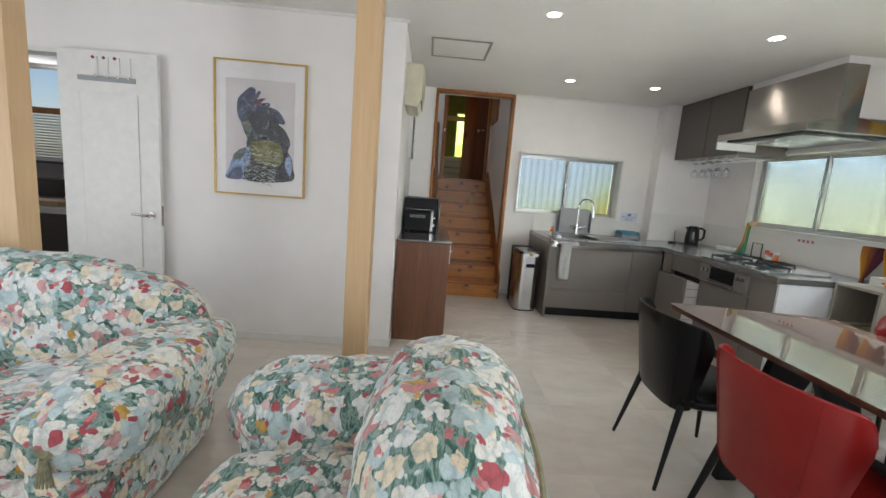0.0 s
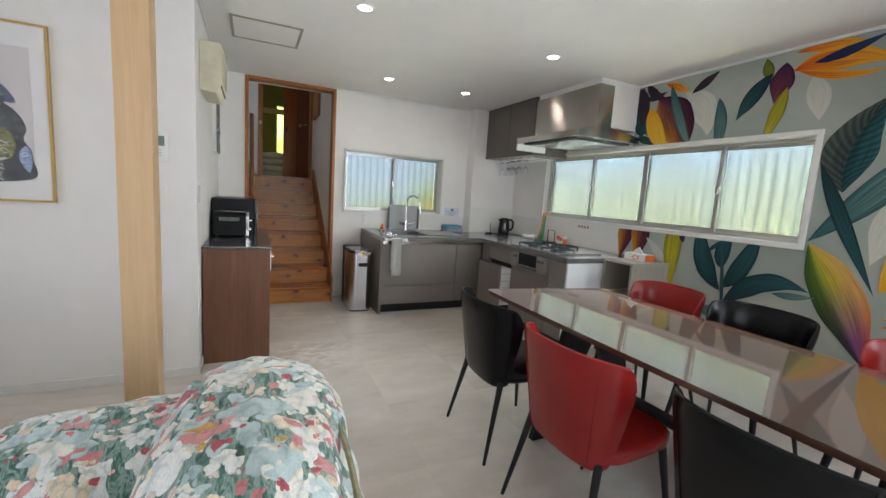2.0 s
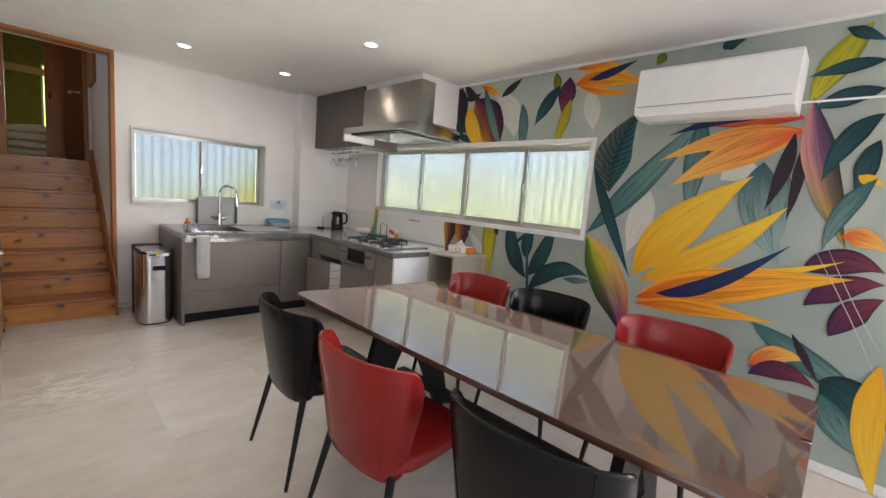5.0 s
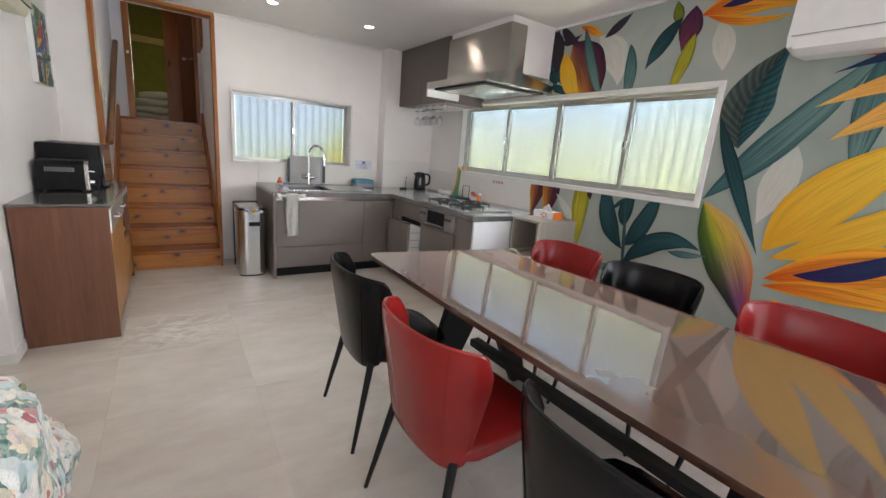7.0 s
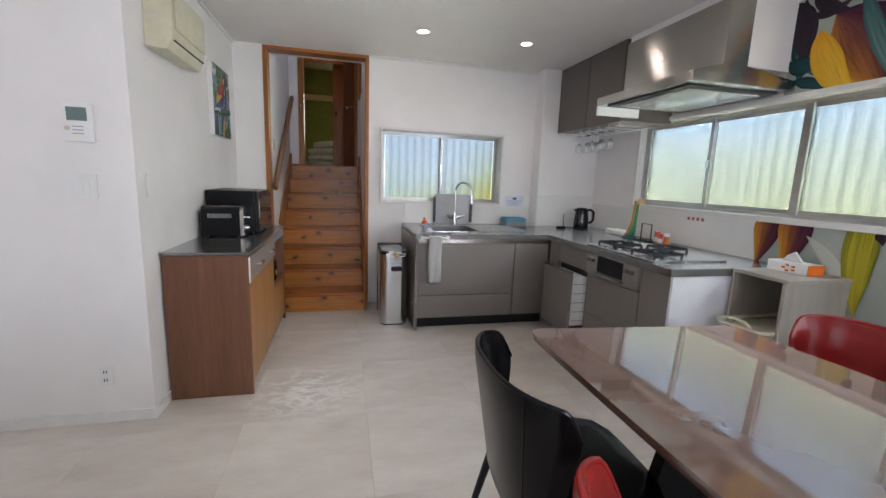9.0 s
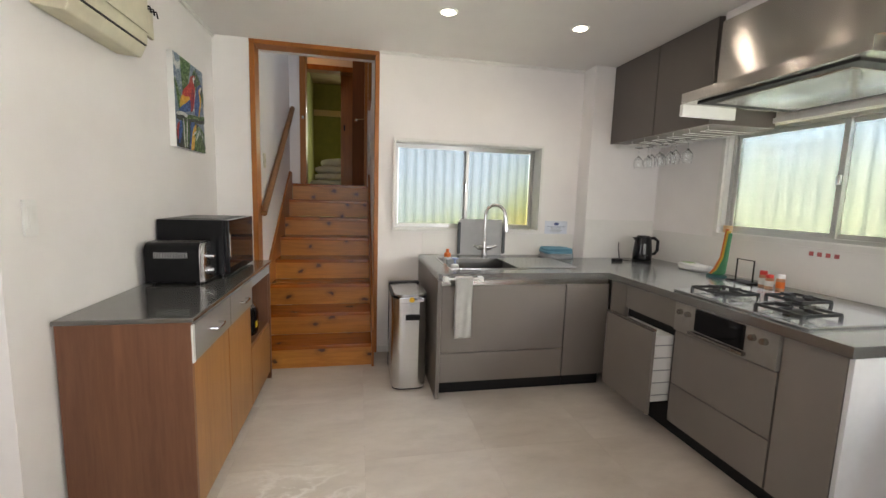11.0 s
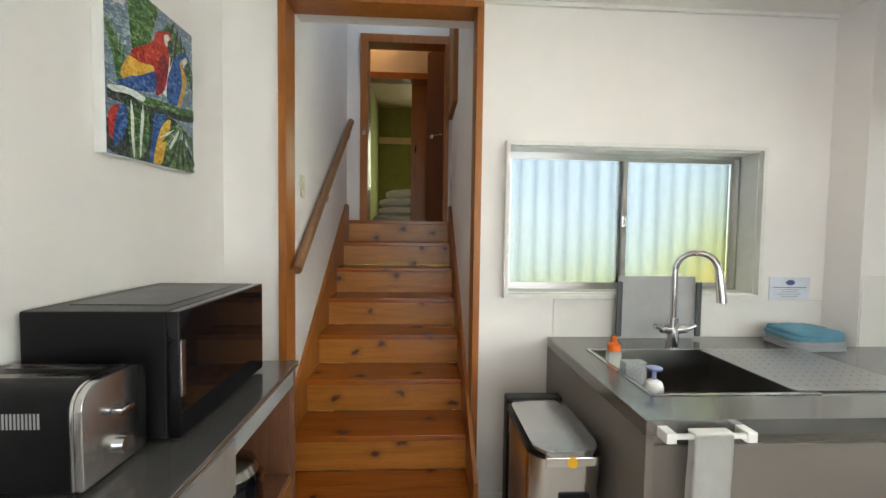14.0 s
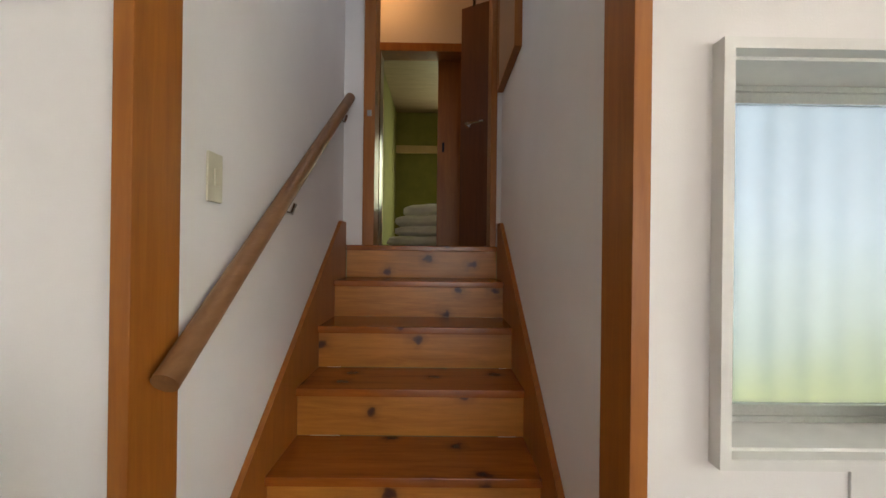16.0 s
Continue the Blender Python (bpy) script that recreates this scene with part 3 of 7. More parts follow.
# baseboards
for nm, b in (("baseboard", box(-2.16, XL + 0.008, YP - 0.01, YP, 0, 0.06, 0.002)), ("baseboard", box(XL, XL + 0.01, YP, YB, 0, 0.06, 0.002)),
              ("baseboard", box(1.49, 1.83, YB - 0.01, YB, 0, 0.06, 0.002)), ("baseboard", box(XR - 0.01, XR, -1.8, 3.0, 0, 0.06, 0.002))):
    solo(nm, b, TRIMW, "narrow white baseboard along the wall", "baseboard", kind="structure")
for b in (box(-3.6, XL, YP - 0.018, YP, H - 0.02, H, 0.002), box(XL, XL + 0.018, YP, YB, H - 0.02, H, 0.002), box(1.48, 3.28, YB - 0.018, YB, H - 0.02, H, 0.002),
          box(XR - 0.018, XR, -1.8, 3.5, H - 0.02, H, 0.002)):
    solo("trim", b, TRIMW, "white ceiling moulding", "trim", kind="structure")


# ---- stairs ----
RISE, GOING, Y0 = UP / 8, 0.271, 5.73
stairs = thing("staircase", "knotty varnished pine stairs rising through a doorway", "stairs", pose(1.0, 5.8, 0), kind="structure")
for i in range(8):
    y = Y0 + i * GOING
    z = RISE * (i + 1)
    t = part("tread", box(0.565, 1.43, y, y + GOING + 0.02 if i < 7 else 7.66, z - 0.03, z, 0.004), TREADW, stairs, "redder glossy tread")
    part("riser", box(0.565, 1.43, y + 0.022, y + 0.04, z - RISE, z - 0.03), STAIRW, stairs)
for x0, x1 in ((0.546, 0.565), (1.43, 1.449)):
    pts = [(5.71, 0.0), (5.71, 0.30), (7.52, UP + 0.13), (7.62, UP + 0.13), (7.62, UP - 0.3), (6.2, 0.0)]
    part("stringer", prism(pts, "x", x0, x1), TRIMO, stairs, "orange-brown skirting board")
rail = thing("handrail", "round brown wooden handrail on the stair wall", "handrail", pose(0.6, 6.8, 1.2))
part("rail", tube([(0.579, 6.05, 1.184), (0.579, 6.4, 1.436), (0.579, 7.62, 2.312)], 0.027, 14), RAILW, rail)
for y, z in ((6.72, 1.603), (7.50, 2.17)):
    part("bracket", tube([(0.545, y, z - 0.03), (0.575, y, z - 0.035), (0.588, y, z)], 0.008, 8), CHROME, rail)

door_trim = thing("stair_door_frame", "orange-stained cedar frame round the stair opening", "door frame", pose(1.0, 6.0, 0), kind="structure")
part("jamb", box(0.508, 0.546, YB - 0.012, YB + 0.13, 0, 2.462, 0.003), TRIMO, door_trim)
part("jamb", box(1.449, 1.483, YB - 0.012, YB + 0.13, 0, 2.462, 0.003), TRIMO, door_trim)
part("head", box(0.508, 1.483, YB - 0.012, YB + 0.13, 2.462, 2.494, 0.003), TRIMO, door_trim)
upper = thing("landing_door_frame", "brown wooden frame at the top of the stairs", "door frame", pose(1.05, 7.65, UP), kind="structure")
part("jamb", box(0.659, 0.725, 7.60, 7.76, UP, 2.985, 0.003), TRIMO, upper)
part("jamb", box(1.384, 1.42, 7.60, 7.76, UP, 2.985, 0.003), TRIMO, upper)
part("head", box(0.659, 1.42, 7.60, 7.76, 2.985, 3.054, 0.003), TRIMO, upper)
part("strike_plate", box(0.7252, 0.7262, 7.64, 7.67, 2.28, 2.36), STEEL, upper, "steel strike plate")
part("strike_plate", box(0.68, 0.705, 7.598, 7.60, 2.20, 2.235), STEEL, upper, "steel strike plate")
inner = thing("bedroom_door_frame", "brown wooden frame of the bedroom doorway", "door frame", pose(1.05, 8.5, UP), kind="structure")
part("jamb", box(0.59, 0.625, 8.47, 8.64, UP, 2.995, 0.003), DOORB, inner)
part("head", box(0.59, 1.49, 8.47, 8.64, 2.995, 3.06, 0.003), TRIMO, inner)
bdoor = thing("bedroom_door", "brown veneered door standing open on the landing", "door", pose(1.4, 8.1, UP))
part("leaf", prism([(1.237, 8.15), (1.44, 8.03), (1.455, 8.057), (1.252, 8.177)], "z", UP + 0.005, 3.14), DOORB, bdoor)
part("lever_handle", tube([(1.29, 8.12, 2.313), (1.275, 8.085, 2.313), (1.285, 8.075, 2.315), (1.385, 8.02, 2.318)], 0.009, 8), CHROME, bdoor, "chrome lever handle")
part("rose", cyl((1.29, 8.12, 2.313), (1.285, 8.11, 2.313), 0.024, n=16), CHROME, bdoor)
part("top_bolt", cyl((1.32, 8.11, 3.13), (1.32, 8.11, 3.20), 0.01, n=10), BLACKM, bdoor)
slid = thing("sliding_door", "reddish-brown sliding bedroom door half open", "door", pose(1.3, 8.66, UP))
part("leaf", box(1.072, 1.75, 8.65, 8.68, UP, 3.08, 0.003), TRIMO, slid)
part("pull", box(1.11, 1.13, 8.645, 8.65, 2.25, 2.33, 0.002), BLACKM, slid)
fut = thing("folded_bedding", "pile of folded white futons and quilts", "bedding", pose(1.1, 10.4, UP))
for k in range(4):
    part("quilt", cushion(1.05 + 0.04 * (k % 2), 10.3, UP + 0.07 + 0.12 * k, 1.15 - 0.1 * k, 0.9, 0.15, 3.4, 18, 0.1, 0.01, k), FUTON, fut)
bl = solo("picture_rail", box(-1.2, 3.0, 12.06, 12.1, 3.04, 3.165, 0.004), POSTW, "pale wooden rail on the green wall", "rail", kind="structure")
shoji = thing("paper_screen", "pale paper sliding screen in a wooden frame", "screen", pose(0.42, 9.4, UP))
part("paper", box(0.385, 0.392, 8.75, 10.25, UP + 0.05, 3.2), PAPER, shoji)
for k in range(4):
    part("frame_bar", box(0.375, 0.405, 8.72 + 0.5 * k, 8.755 + 0.5 * k, UP, 3.25, 0.002), POSTW, shoji)
bw = thing("window_bedroom", "narrow bright bedroom window", "window", pose(1.5, 12.1, 1.7), kind="structure")
part("window_frame", panel_frame(1.12, 1.9, 1.72, 3.26, 0.03, 0.06, 12.1), ALU, bw)
# flat panel that glows green in place of sunlit leaves
solo("backdrop", box(-1.0, 4.0, 13.2, 13.25, 0.5, 5.0), lamp_mat("glowing_leaf_green", (0.55, 0.80, 0.10), 2.2), "glowing green panel for the foliage outside", "backdrop", kind="structure")

# ---- windows ----
w1 = thing("window_1", "frosted sliding window over the sink with white surround", "window", pose(2.26, 6.1, 1.08), kind="structure")
part("surround", panel_frame(1.600, 2.925, 1.062, 1.830, 0.020, 0.032, YB - 0.032), TRIMW, w1, "off-white window surround")
part("reveal", panel_frame(1.618, 2.907, 1.082, 1.81, 0.006, 0.112, YB), TRIMW, w1)
part("window_frame", panel_frame(1.624, 2.901, 1.088, 1.804, 0.012, 0.07, YB + 0.115), ALU, w1, "aluminium frame")
for a, b, yy in ((1.632, 2.285, YB + 0.123), (2.245, 2.897, YB + 0.147)):
    s = part("sash", panel_frame(a, b, 1.098, 1.794, 0.024, 0.022, yy), ALU, w1, "aluminium sash")
    g = part("pane", box(a + 0.028, b - 0.028, yy + 0.008, yy + 0.013, 1.12, 1.772), FROST, s)
    g.visible_shadow = False
part("latch", box(2.255, 2.275, YB + 0.108, YB + 0.124, 1.42, 1.48, 0.003), CHROME, w1)

w2 = thing("window_2", "long frosted four-sash window along the mural wall", "window", pose(3.98, 3.75, 1.13), kind="structure")


def ring_yz(y0, y1, z0, z1, width, x0, x1):
    bm = bmesh.new()
    box(x0, x1, y0, y1, z1 - width, z1, 0, bm)
    box(x0, x1, y0, y1, z0, z0 + width, 0, bm)
    box(x0, x1, y0, y0 + width, z0 + width, z1 - width, 0, bm)
    box(x0, x1, y1 - width, y1, z0 + width, z1 - width, 0, bm)
    return bm


part("surround", ring_yz(2.345, 5.16, 1.125, 1.925, 0.032, XR - 0.022, XR - 0.001), TRIMW, w2, "off-white window surround")
part("reveal", ring_yz(2.375, 5.13, 1.155, 1.895, 0.006, XR, XR + 0.06), TRIMW, w2)
part("window_frame", ring_yz(2.381, 5.124, 1.161, 1.889, 0.022, XR + 0.045, XR + 0.11), ALU, w2, "aluminium frame")
yy = 5.105
for k, (a, b) in enumerate(((4.40, 5.105), (3.70, 4.43), (3.00, 3.73), (2.40, 3.03))):
    xx = XR + (0.06 if k % 2 == 0 else 0.082)
    s = part("sash", ring_yz(a, b, 1.18, 1.87, 0.03, xx, xx + 0.02), ALU, w2, "aluminium sash")
    g = part("pane", box(xx + 0.008, xx + 0.012, a + 0.028, b - 0.028, 1.208, 1.842), FROST2, s)
    g.visible_shadow = False
part("mullion", box(XR + 0.04, XR + 0.058, 3.69, 3.74, 1.183, 1.867, 0.002), ALU, w2)
for y in (4.415, 3.015):
    part("latch", box(XR + 0.04, XR + 0.058, y - 0.012, y + 0.012, 1.49, 1.55, 0.003), CHROME, w2)


def corrugated(axis, at, a0, a1, z0, z1, mat, label):
    bm = bmesh.new()
    n = int((a1 - a0) / 0.088 * 8)
    lo, hi = [], []
    for i in range(n + 1):
        a = a0 + (a1 - a0) * i / n
        d = at + 0.014 * math.sin(2 * math.pi * a / 0.088)
        p = (lambda z: (d, a, z)) if axis == "y" else (lambda z: (a, d, z))
        lo.append(bm.verts.new(p(z0)))
        hi.append(bm.verts.new(p(z1)))
    for i in range(n):
        bm.faces.new((lo[i], lo[i + 1], hi[i + 1], hi[i]))
    bmesh.ops.solidify(bm, geom=list(bm.faces), thickness=0.003)
    return solo("backdrop", bm, mat, label, "fence", kind="structure", smooth=60)


# sheets that give off the windows' daylight themselves
corrugated("x", YB + 0.265, 1.62, 3.9, 0.6, 2.6, FENCE_A, "glowing corrugated sheeting outside the sink window")
corrugated("y", XR + 0.235, 1.6, 5.9, 0.6, 2.6, FENCE_B, "glowing corrugated sheeting outside the long window")
# unseen openings behind the walk, added as a way in for daylight
sd = thing("garden_doors", "unseen aluminium sliding doors, added to let light in", "door", pose(1.9, -1.87, 0), kind="structure")
part("door_frame", panel_frame(0.2, 3.6, 0.05, 2.15, 0.04, 0.1, -1.93), ALU, sd)
part("meeting_rail", box(1.87, 1.93, -1.92, -1.86, 0.09, 2.11, 0.002), ALU, sd)
ww = thing("window_west", "unseen aluminium window, added to let light in", "window", pose(-3.7, 1.2, 0.25), kind="structure")
part("window_frame", ring_yz(0.0, 2.4, 0.25, 2.15, 0.04, -3.73, -3.63), ALU, ww)


# another unseen opening, added to brighten the sideboard wall
we = thing("window_east", "unseen aluminium window, added to light the facing walls", "window", pose(4.05, -1.0, 0.9), kind="structure")
part("window_frame", ring_yz(-1.7, -0.35, 0.9, 2.0, 0.04, XR + 0.07, XR + 0.13), ALU, we)


# ---- timber posts ----
def post(x0, y0):
    return solo("timber_post", box(x0, x0 + 0.125, y0, y0 + 0.125, 0, H, 0.005), POSTW, "square pale timber post from floor to ceiling", "post", "timber posts")


post(0.082, 2.93)
post(-1.70, 2.95)

# ---- kitchen ----
CZ = 0.86
ct = thing("worktop", "L-shaped grey metallic kitchen worktop with glossy front edge", "worktop", pose(2.9, 5.5, CZ))
SX0, SX1, SY0, SY1 = 1.955, 2.52, 5.28, 5.78
for b in ((1.833, SX0, 5.10, YB - 0.002), (SX1, 3.07, 5.10, YB - 0.002), (SX0, SX1, 5.10, SY0), (SX0, SX1, SY1, YB - 0.002), (3.07, XR - 0.002, 3.62, 5.83)):
    part("slab", box(*b, CZ - 0.045, CZ), COUNTER, ct)
part("end_panel", box(1.833, 1.858, 5.10, YB - 0.002, 0, CZ - 0.046, 0.002), KGREY, ct, "grey side panel down to the floor")


def front_y(x0, x1, z0, z1, y, parent, name="door"):
    return part(name, box(x0, x1, y, y + 0.02, z0, z1, 0.002), KGREY, parent)


sc = thing("sink_cabinet", "greige handleless sink base cabinet", "cabinet", pose(2.4, 5.5, 0))
part("body", box(1.862, 2.79, 5.145, 5.98, 0.1, CZ - 0.28), KGREY, sc)
part("plinth", box(1.862, 2.79, 5.19, 5.9, 0.0, 0.1), BLACKM, sc, "black recessed plinth")
front_y(1.864, 2.752, 0.315, 0.775, 5.122, sc, "front_panel")
front_y(1.864, 2.752, 0.105, 0.308, 5.122, sc, "drawer")
part("finger_rail", box(1.864, 2.752, 5.128, 5.144, 0.778, 0.812), STEEL, sc)
cc = thing("corner_cabinet", "greige corner base cabinet beside the sink", "cabinet", pose(2.95, 5.5, 0))
part("body", box(2.795, 3.10, 5.145, 5.80, 0.1, CZ - 0.05), KGREY, cc)
part("plinth", box(2.795, 3.09, 5.19, 5.8, 0.0, 0.1), BLACKM, cc, "black recessed plinth")
front_y(2.758, 3.09, 0.105, 0.775, 5.122, cc)
part("finger_rail", box(2.758, 3.09, 5.128, 5.144, 0.778, 0.812), STEEL, cc)


def front_x(y0, y1, z0, z1, x, parent, name="door", mat=None):
    return part(name, box(x - 0.02, x, y0, y1, z0, z1, 0.002), mat or KGREY, parent)


dw = thing("dishwasher", "built-in drawer dishwasher pulled part way open", "dishwasher", pose(3.3, 4.9, 0))
part("body", box(3.12, 3.72, 4.485, 4.93, 0.1, CZ - 0.05), BLACKM, dw)
part("filler", box(3.094, 3.12, 4.935, 5.10, 0.1, CZ - 0.05, 0.002), KGREY, dw)
front_x(4.487, 4.928, 0.655, 0.81, 3.112, dw, "control_panel")
dr = part("drawer_front", box(2.958, 2.98, 4.487, 4.928, 0.137, 0.632, 0.003), KGREY, dw)
part("drawer_tub", box(2.981, 3.12, 4.51, 4.905, 0.20, 0.60, 0.004), WHITEP, dw, "pale plastic tub")
part("drawer_lip", box(2.954, 2.984, 4.49, 4.925, 0.633, 0.645, 0.002), STEEL, dw)
for k in range(5):
    part("tub_rib", box(3.0, 3.118, 4.5075, 4.51, 0.24 + k * 0.075, 0.245 + k * 0.075), GREYP, dw)
gs = thing("gas_stove", "built-in three-burner gas stove with a black grill window", "stove", pose(3.4, 4.25, CZ))
part("top_plate", box(3.10, 3.66, 3.80, 4.53, CZ + 0.001, CZ + 0.014, 0.004), plain("stove_top", (0.42, 0.42, 0.42), 0.22, 0.9), gs, "grey metallic top plate")
part("front", box(3.075, 3.11, 3.887, 4.475, 0.652, 0.812, 0.004), plain("stove_front", (0.27, 0.25, 0.23), 0.3, 0.4), gs)
part("grill_window", box(3.070, 3.075, 4.04, 4.33, 0.69, 0.808, 0.003), BLACKG, gs, "black glass grill window")
part("grill_handle", box(3.045, 3.074, 4.025, 4.345, 0.668, 0.686, 0.004), STEEL, gs, "pale metal handle bar")
for y in (3.945, 4.0, 4.375, 4.43):
    part("knob", cyl((3.075, y, 0.765), (3.055, y, 0.765), 0.016, 0.014, 18), STEEL, gs)
for cx, cy, r in ((3.27, 3.98, 0.105), (3.27, 4.36, 0.105), (3.52, 4.17, 0.09)):
    part("burner", lathe([(0.0, 0), (0.05, 0), (0.05, 0.014), (0.035, 0.02), (0.0, 0.02)], (cx, cy, CZ + 0.014), 20), BLACKM, gs)
    bm = bmesh.new()
    for sx, sy in ((1, 0), (-1, 0), (0, 1), (0, -1)):
        w, d = (0.005, r) if sx else (r + 0.005, 0.005)
        box(cx + sx * r - w, cx + sx * r + w, cy + sy * r - d, cy + sy * r + d, CZ + 0.030, CZ + 0.044, 0.002, bm, 1)
        u, v = cx + sx * (r + 0.03) / 2, cy + sy * (r + 0.03) / 2
        w, d = ((r - 0.03) / 2, 0.0045) if sx else (0.0045, (r - 0.03) / 2)
        box(u - w, u + w, v - d, v + d, CZ + 0.034, CZ + 0.050, 0.002, bm, 1)
    for sx in (-1, 1):
        for sy in (-1, 1):
            box(cx + sx * r - 0.006, cx + sx * r + 0.006, cy + sy * r - 0.006, cy + sy * r + 0.006, CZ + 0.014, CZ + 0.034, 0, bm)
    part("pan_support", bm, IRON, gs, "black cast iron grate")
ob_ = thing("stove_cabinet", "greige base cabinet under the stove", "cabinet", pose(3.4, 4.2, 0))
part("body", box(3.12, 3.90, 3.66, 4.48, 0.1, 0.64), KGREY, ob_)
front_x(3.89, 4.475, 0.335, 0.645, 3.112, ob_, "drawer")
front_x(3.89, 4.475, 0.105, 0.330, 3.112, ob_, "drawer")
front_x(3.645, 3.882, 0.105, 0.81, 3.112, ob_, "door")
part("plinth", box(3.16, 3.9, 3.66, 4.93, 0.0, 0.1), BLACKM, ob_, "black recessed plinth")
part("side_panel", box(3.094, XR - 0.01, 3.625, 3.643, 0.0, CZ - 0.047, 0.002), plain("white_side_panel", (0.66, 0.67, 0.68), 0.3, vary=0.02), ob_, "pale grey-white end panel")
# splash panels
for nm, b in (("splash", box(1.86, 3.28, YB - 0.006, YB - 0.001, CZ + 0.001, 1.052)), ("splash", box(3.29, XR - 0.01, 5.828, 5.834, CZ + 0.001, 1.20)),
              ("splash", box(XR - 0.007, XR - 0.001, 3.86, 5.82, CZ + 0.001, 1.12))):
    solo("splashback_panel", b, SPLASH, "glossy white splashback panel", "splashback", kind="structure")

# upper cabinet and hood
for y0, y1, nm in ((5.30, 5.83, "a"), (4.79, 5.295, "b")):
    uc = thing("wall_cabinet", "dark greige kitchen wall cabinet up to the ceiling", "cabinet", pose(3.7, (y0 + y1) / 2, 1.86), "wall cabinets")
    part("body", box(3.487, XR - 0.002, y0 + 0.002, y1 - 0.002, 1.862, H - 0.002), UGREY, uc)
    part("door", box(3.465, 3.485, y0 + 0.002, y1 - 0.002, 1.858, H - 0.004, 0.002), UGREY, uc)
hd = thing("range_hood", "brushed steel chimney range hood", "range hood", pose(3.6, 4.27, 1.95))
HX0, HX1, HY0, HY1 = 3.20, XR - 0.003, 3.79, 4.73
part("canopy", box(HX0, HX1, HY0, HY1, 1.945, 2.005, 0.004), STEEL, hd)
pts_lo = [(HX0 + 0.012, HY0 + 0.01), (HX1, HY0 + 0.01), (HX1, HY1 - 0.01), (HX0 + 0.012, HY1 - 0.01)]
pts_hi = [(3.425, 3.81), (3.60, 3.81), (3.60, 4.72), (3.425, 4.72)]
bm = bmesh.new()
lo = [bm.verts.new((x, y, 2.006)) for x, y in pts_lo]
hi = [bm.verts.new((x, y, 2.06)) for x, y in pts_hi]
tp = [bm.verts.new((x, y, 2.43)) for x, y in pts_hi]
for a, b in ((lo, hi), (hi, tp)):
    for k in range(4):
        bm.faces.new((a[k], a[(k + 1) % 4], b[(k + 1) % 4], b[k]))
bm.faces.new(tp)
bm.faces.new(lo[::-1])
part("chimney", bm, STEEL, hd)
part("inlet_plate", box(3.30, 3.86, 3.92, 4.58, 1.925, 1.945, 0.006), STEEL, hd)
part("filter_gap", ring_yz(3.86, 4.66, 1.935, 1.945, 0.0049, 3.25, 3.92), BLACKM, hd)
part("side_bracket", box(3.22, 3.6, 4.735, 4.76, 1.88, 1.95, 0.003), WHITEP, hd)
bm = box(3.47, XR - 0.003, 3.85, 4.75, 2.432, H - 0.002)
part("duct_box", bm, WALL, hd, "white boxed duct above the hood")
solo("duct_boxing", box(3.604, XR - 0.002, 3.85, 4.75, 2.07, 2.431), WALL, "white boxed-in duct beside the hood", "boxing", kind="structure")

# sink and tap
sk = thing("kitchen_sink", "brushed steel sink bowl set into the worktop", "sink", pose(2.23, 5.52, CZ))
part("bowl_floor", box(SX0, SX1, SY0, SY1, CZ - 0.20, CZ - 0.19), SINKS, sk)
for b in ((SX0, SX0 + 0.006, SY0, SY1), (SX1 - 0.006, SX1, SY0, SY1), (SX0 + 0.006, SX1 - 0.006, SY0, SY0 + 0.006), (SX0 + 0.006, SX1 - 0.006, SY1 - 0.006, SY1)):
    part("bowl_wall", box(*b, CZ - 0.19, CZ + 0.003), SINKS, sk)
for b in ((SX0 - 0.012, SX1 + 0.012, SY0 - 0.012, SY0), (SX0 - 0.012, SX1 + 0.012, SY1, SY1 + 0.012), (SX0 - 0.012, SX0, SY0, SY1), (SX1, SX1 + 0.012, SY0, SY1)):
    part("rim", box(*b, CZ + 0.0005, CZ + 0.004, 0.001), CHROME, sk, "polished steel rim")
part("drain", lathe([(0, 0), (0.05, 0), (0.055, 0.004), (0.02, 0.006), (0, 0.006)], (2.2, 5.55, CZ - 0.19)), CHROME, sk)
tp_ = thing("kitchen_tap", "chrome gooseneck mixer tap with two levers", "tap", pose(2.36, 5.80, CZ))
part("base", cyl((2.36, 5.82, CZ), (2.36, 5.82, CZ + 0.14), 0.029, 0.024, 20), CHROME, tp_)
neck = [(2.36, 5.82, CZ + 0.14), (2.36, 5.82, CZ + 0.36)] + [(2.36 + 0.085 * (1 - math.cos(radians(a))) * 0.8, 5.82 - 0.085 * (1 - math.cos(radians(a))) * 0.6, CZ + 0.36 + 0.085 * math.sin(radians(a))) for a in range(20, 181, 20)]
part("spout", tube(neck, 0.014, 14), CHROME, tp_)
e = neck[-1]
part("spray_head", cyl((e[0], e[1], e[2] + 0.005), (e[0] + 0.012, e[1] - 0.008, e[2] - 0.13), 0.017, 0.021, 16), CHROME, tp_)
for s in (-1, 1):
    part("lever", tube([(2.36, 5.82, CZ + 0.085), (2.36 + s * 0.058, 5.812, CZ + 0.092), (2.36 + s * 0.062, 5.81, CZ + 0.093), (2.36 + s * 0.098, 5.80, CZ + 0.108)], [0.021, 0.021, 0.012, 0.010], 14), CHROME, tp_)

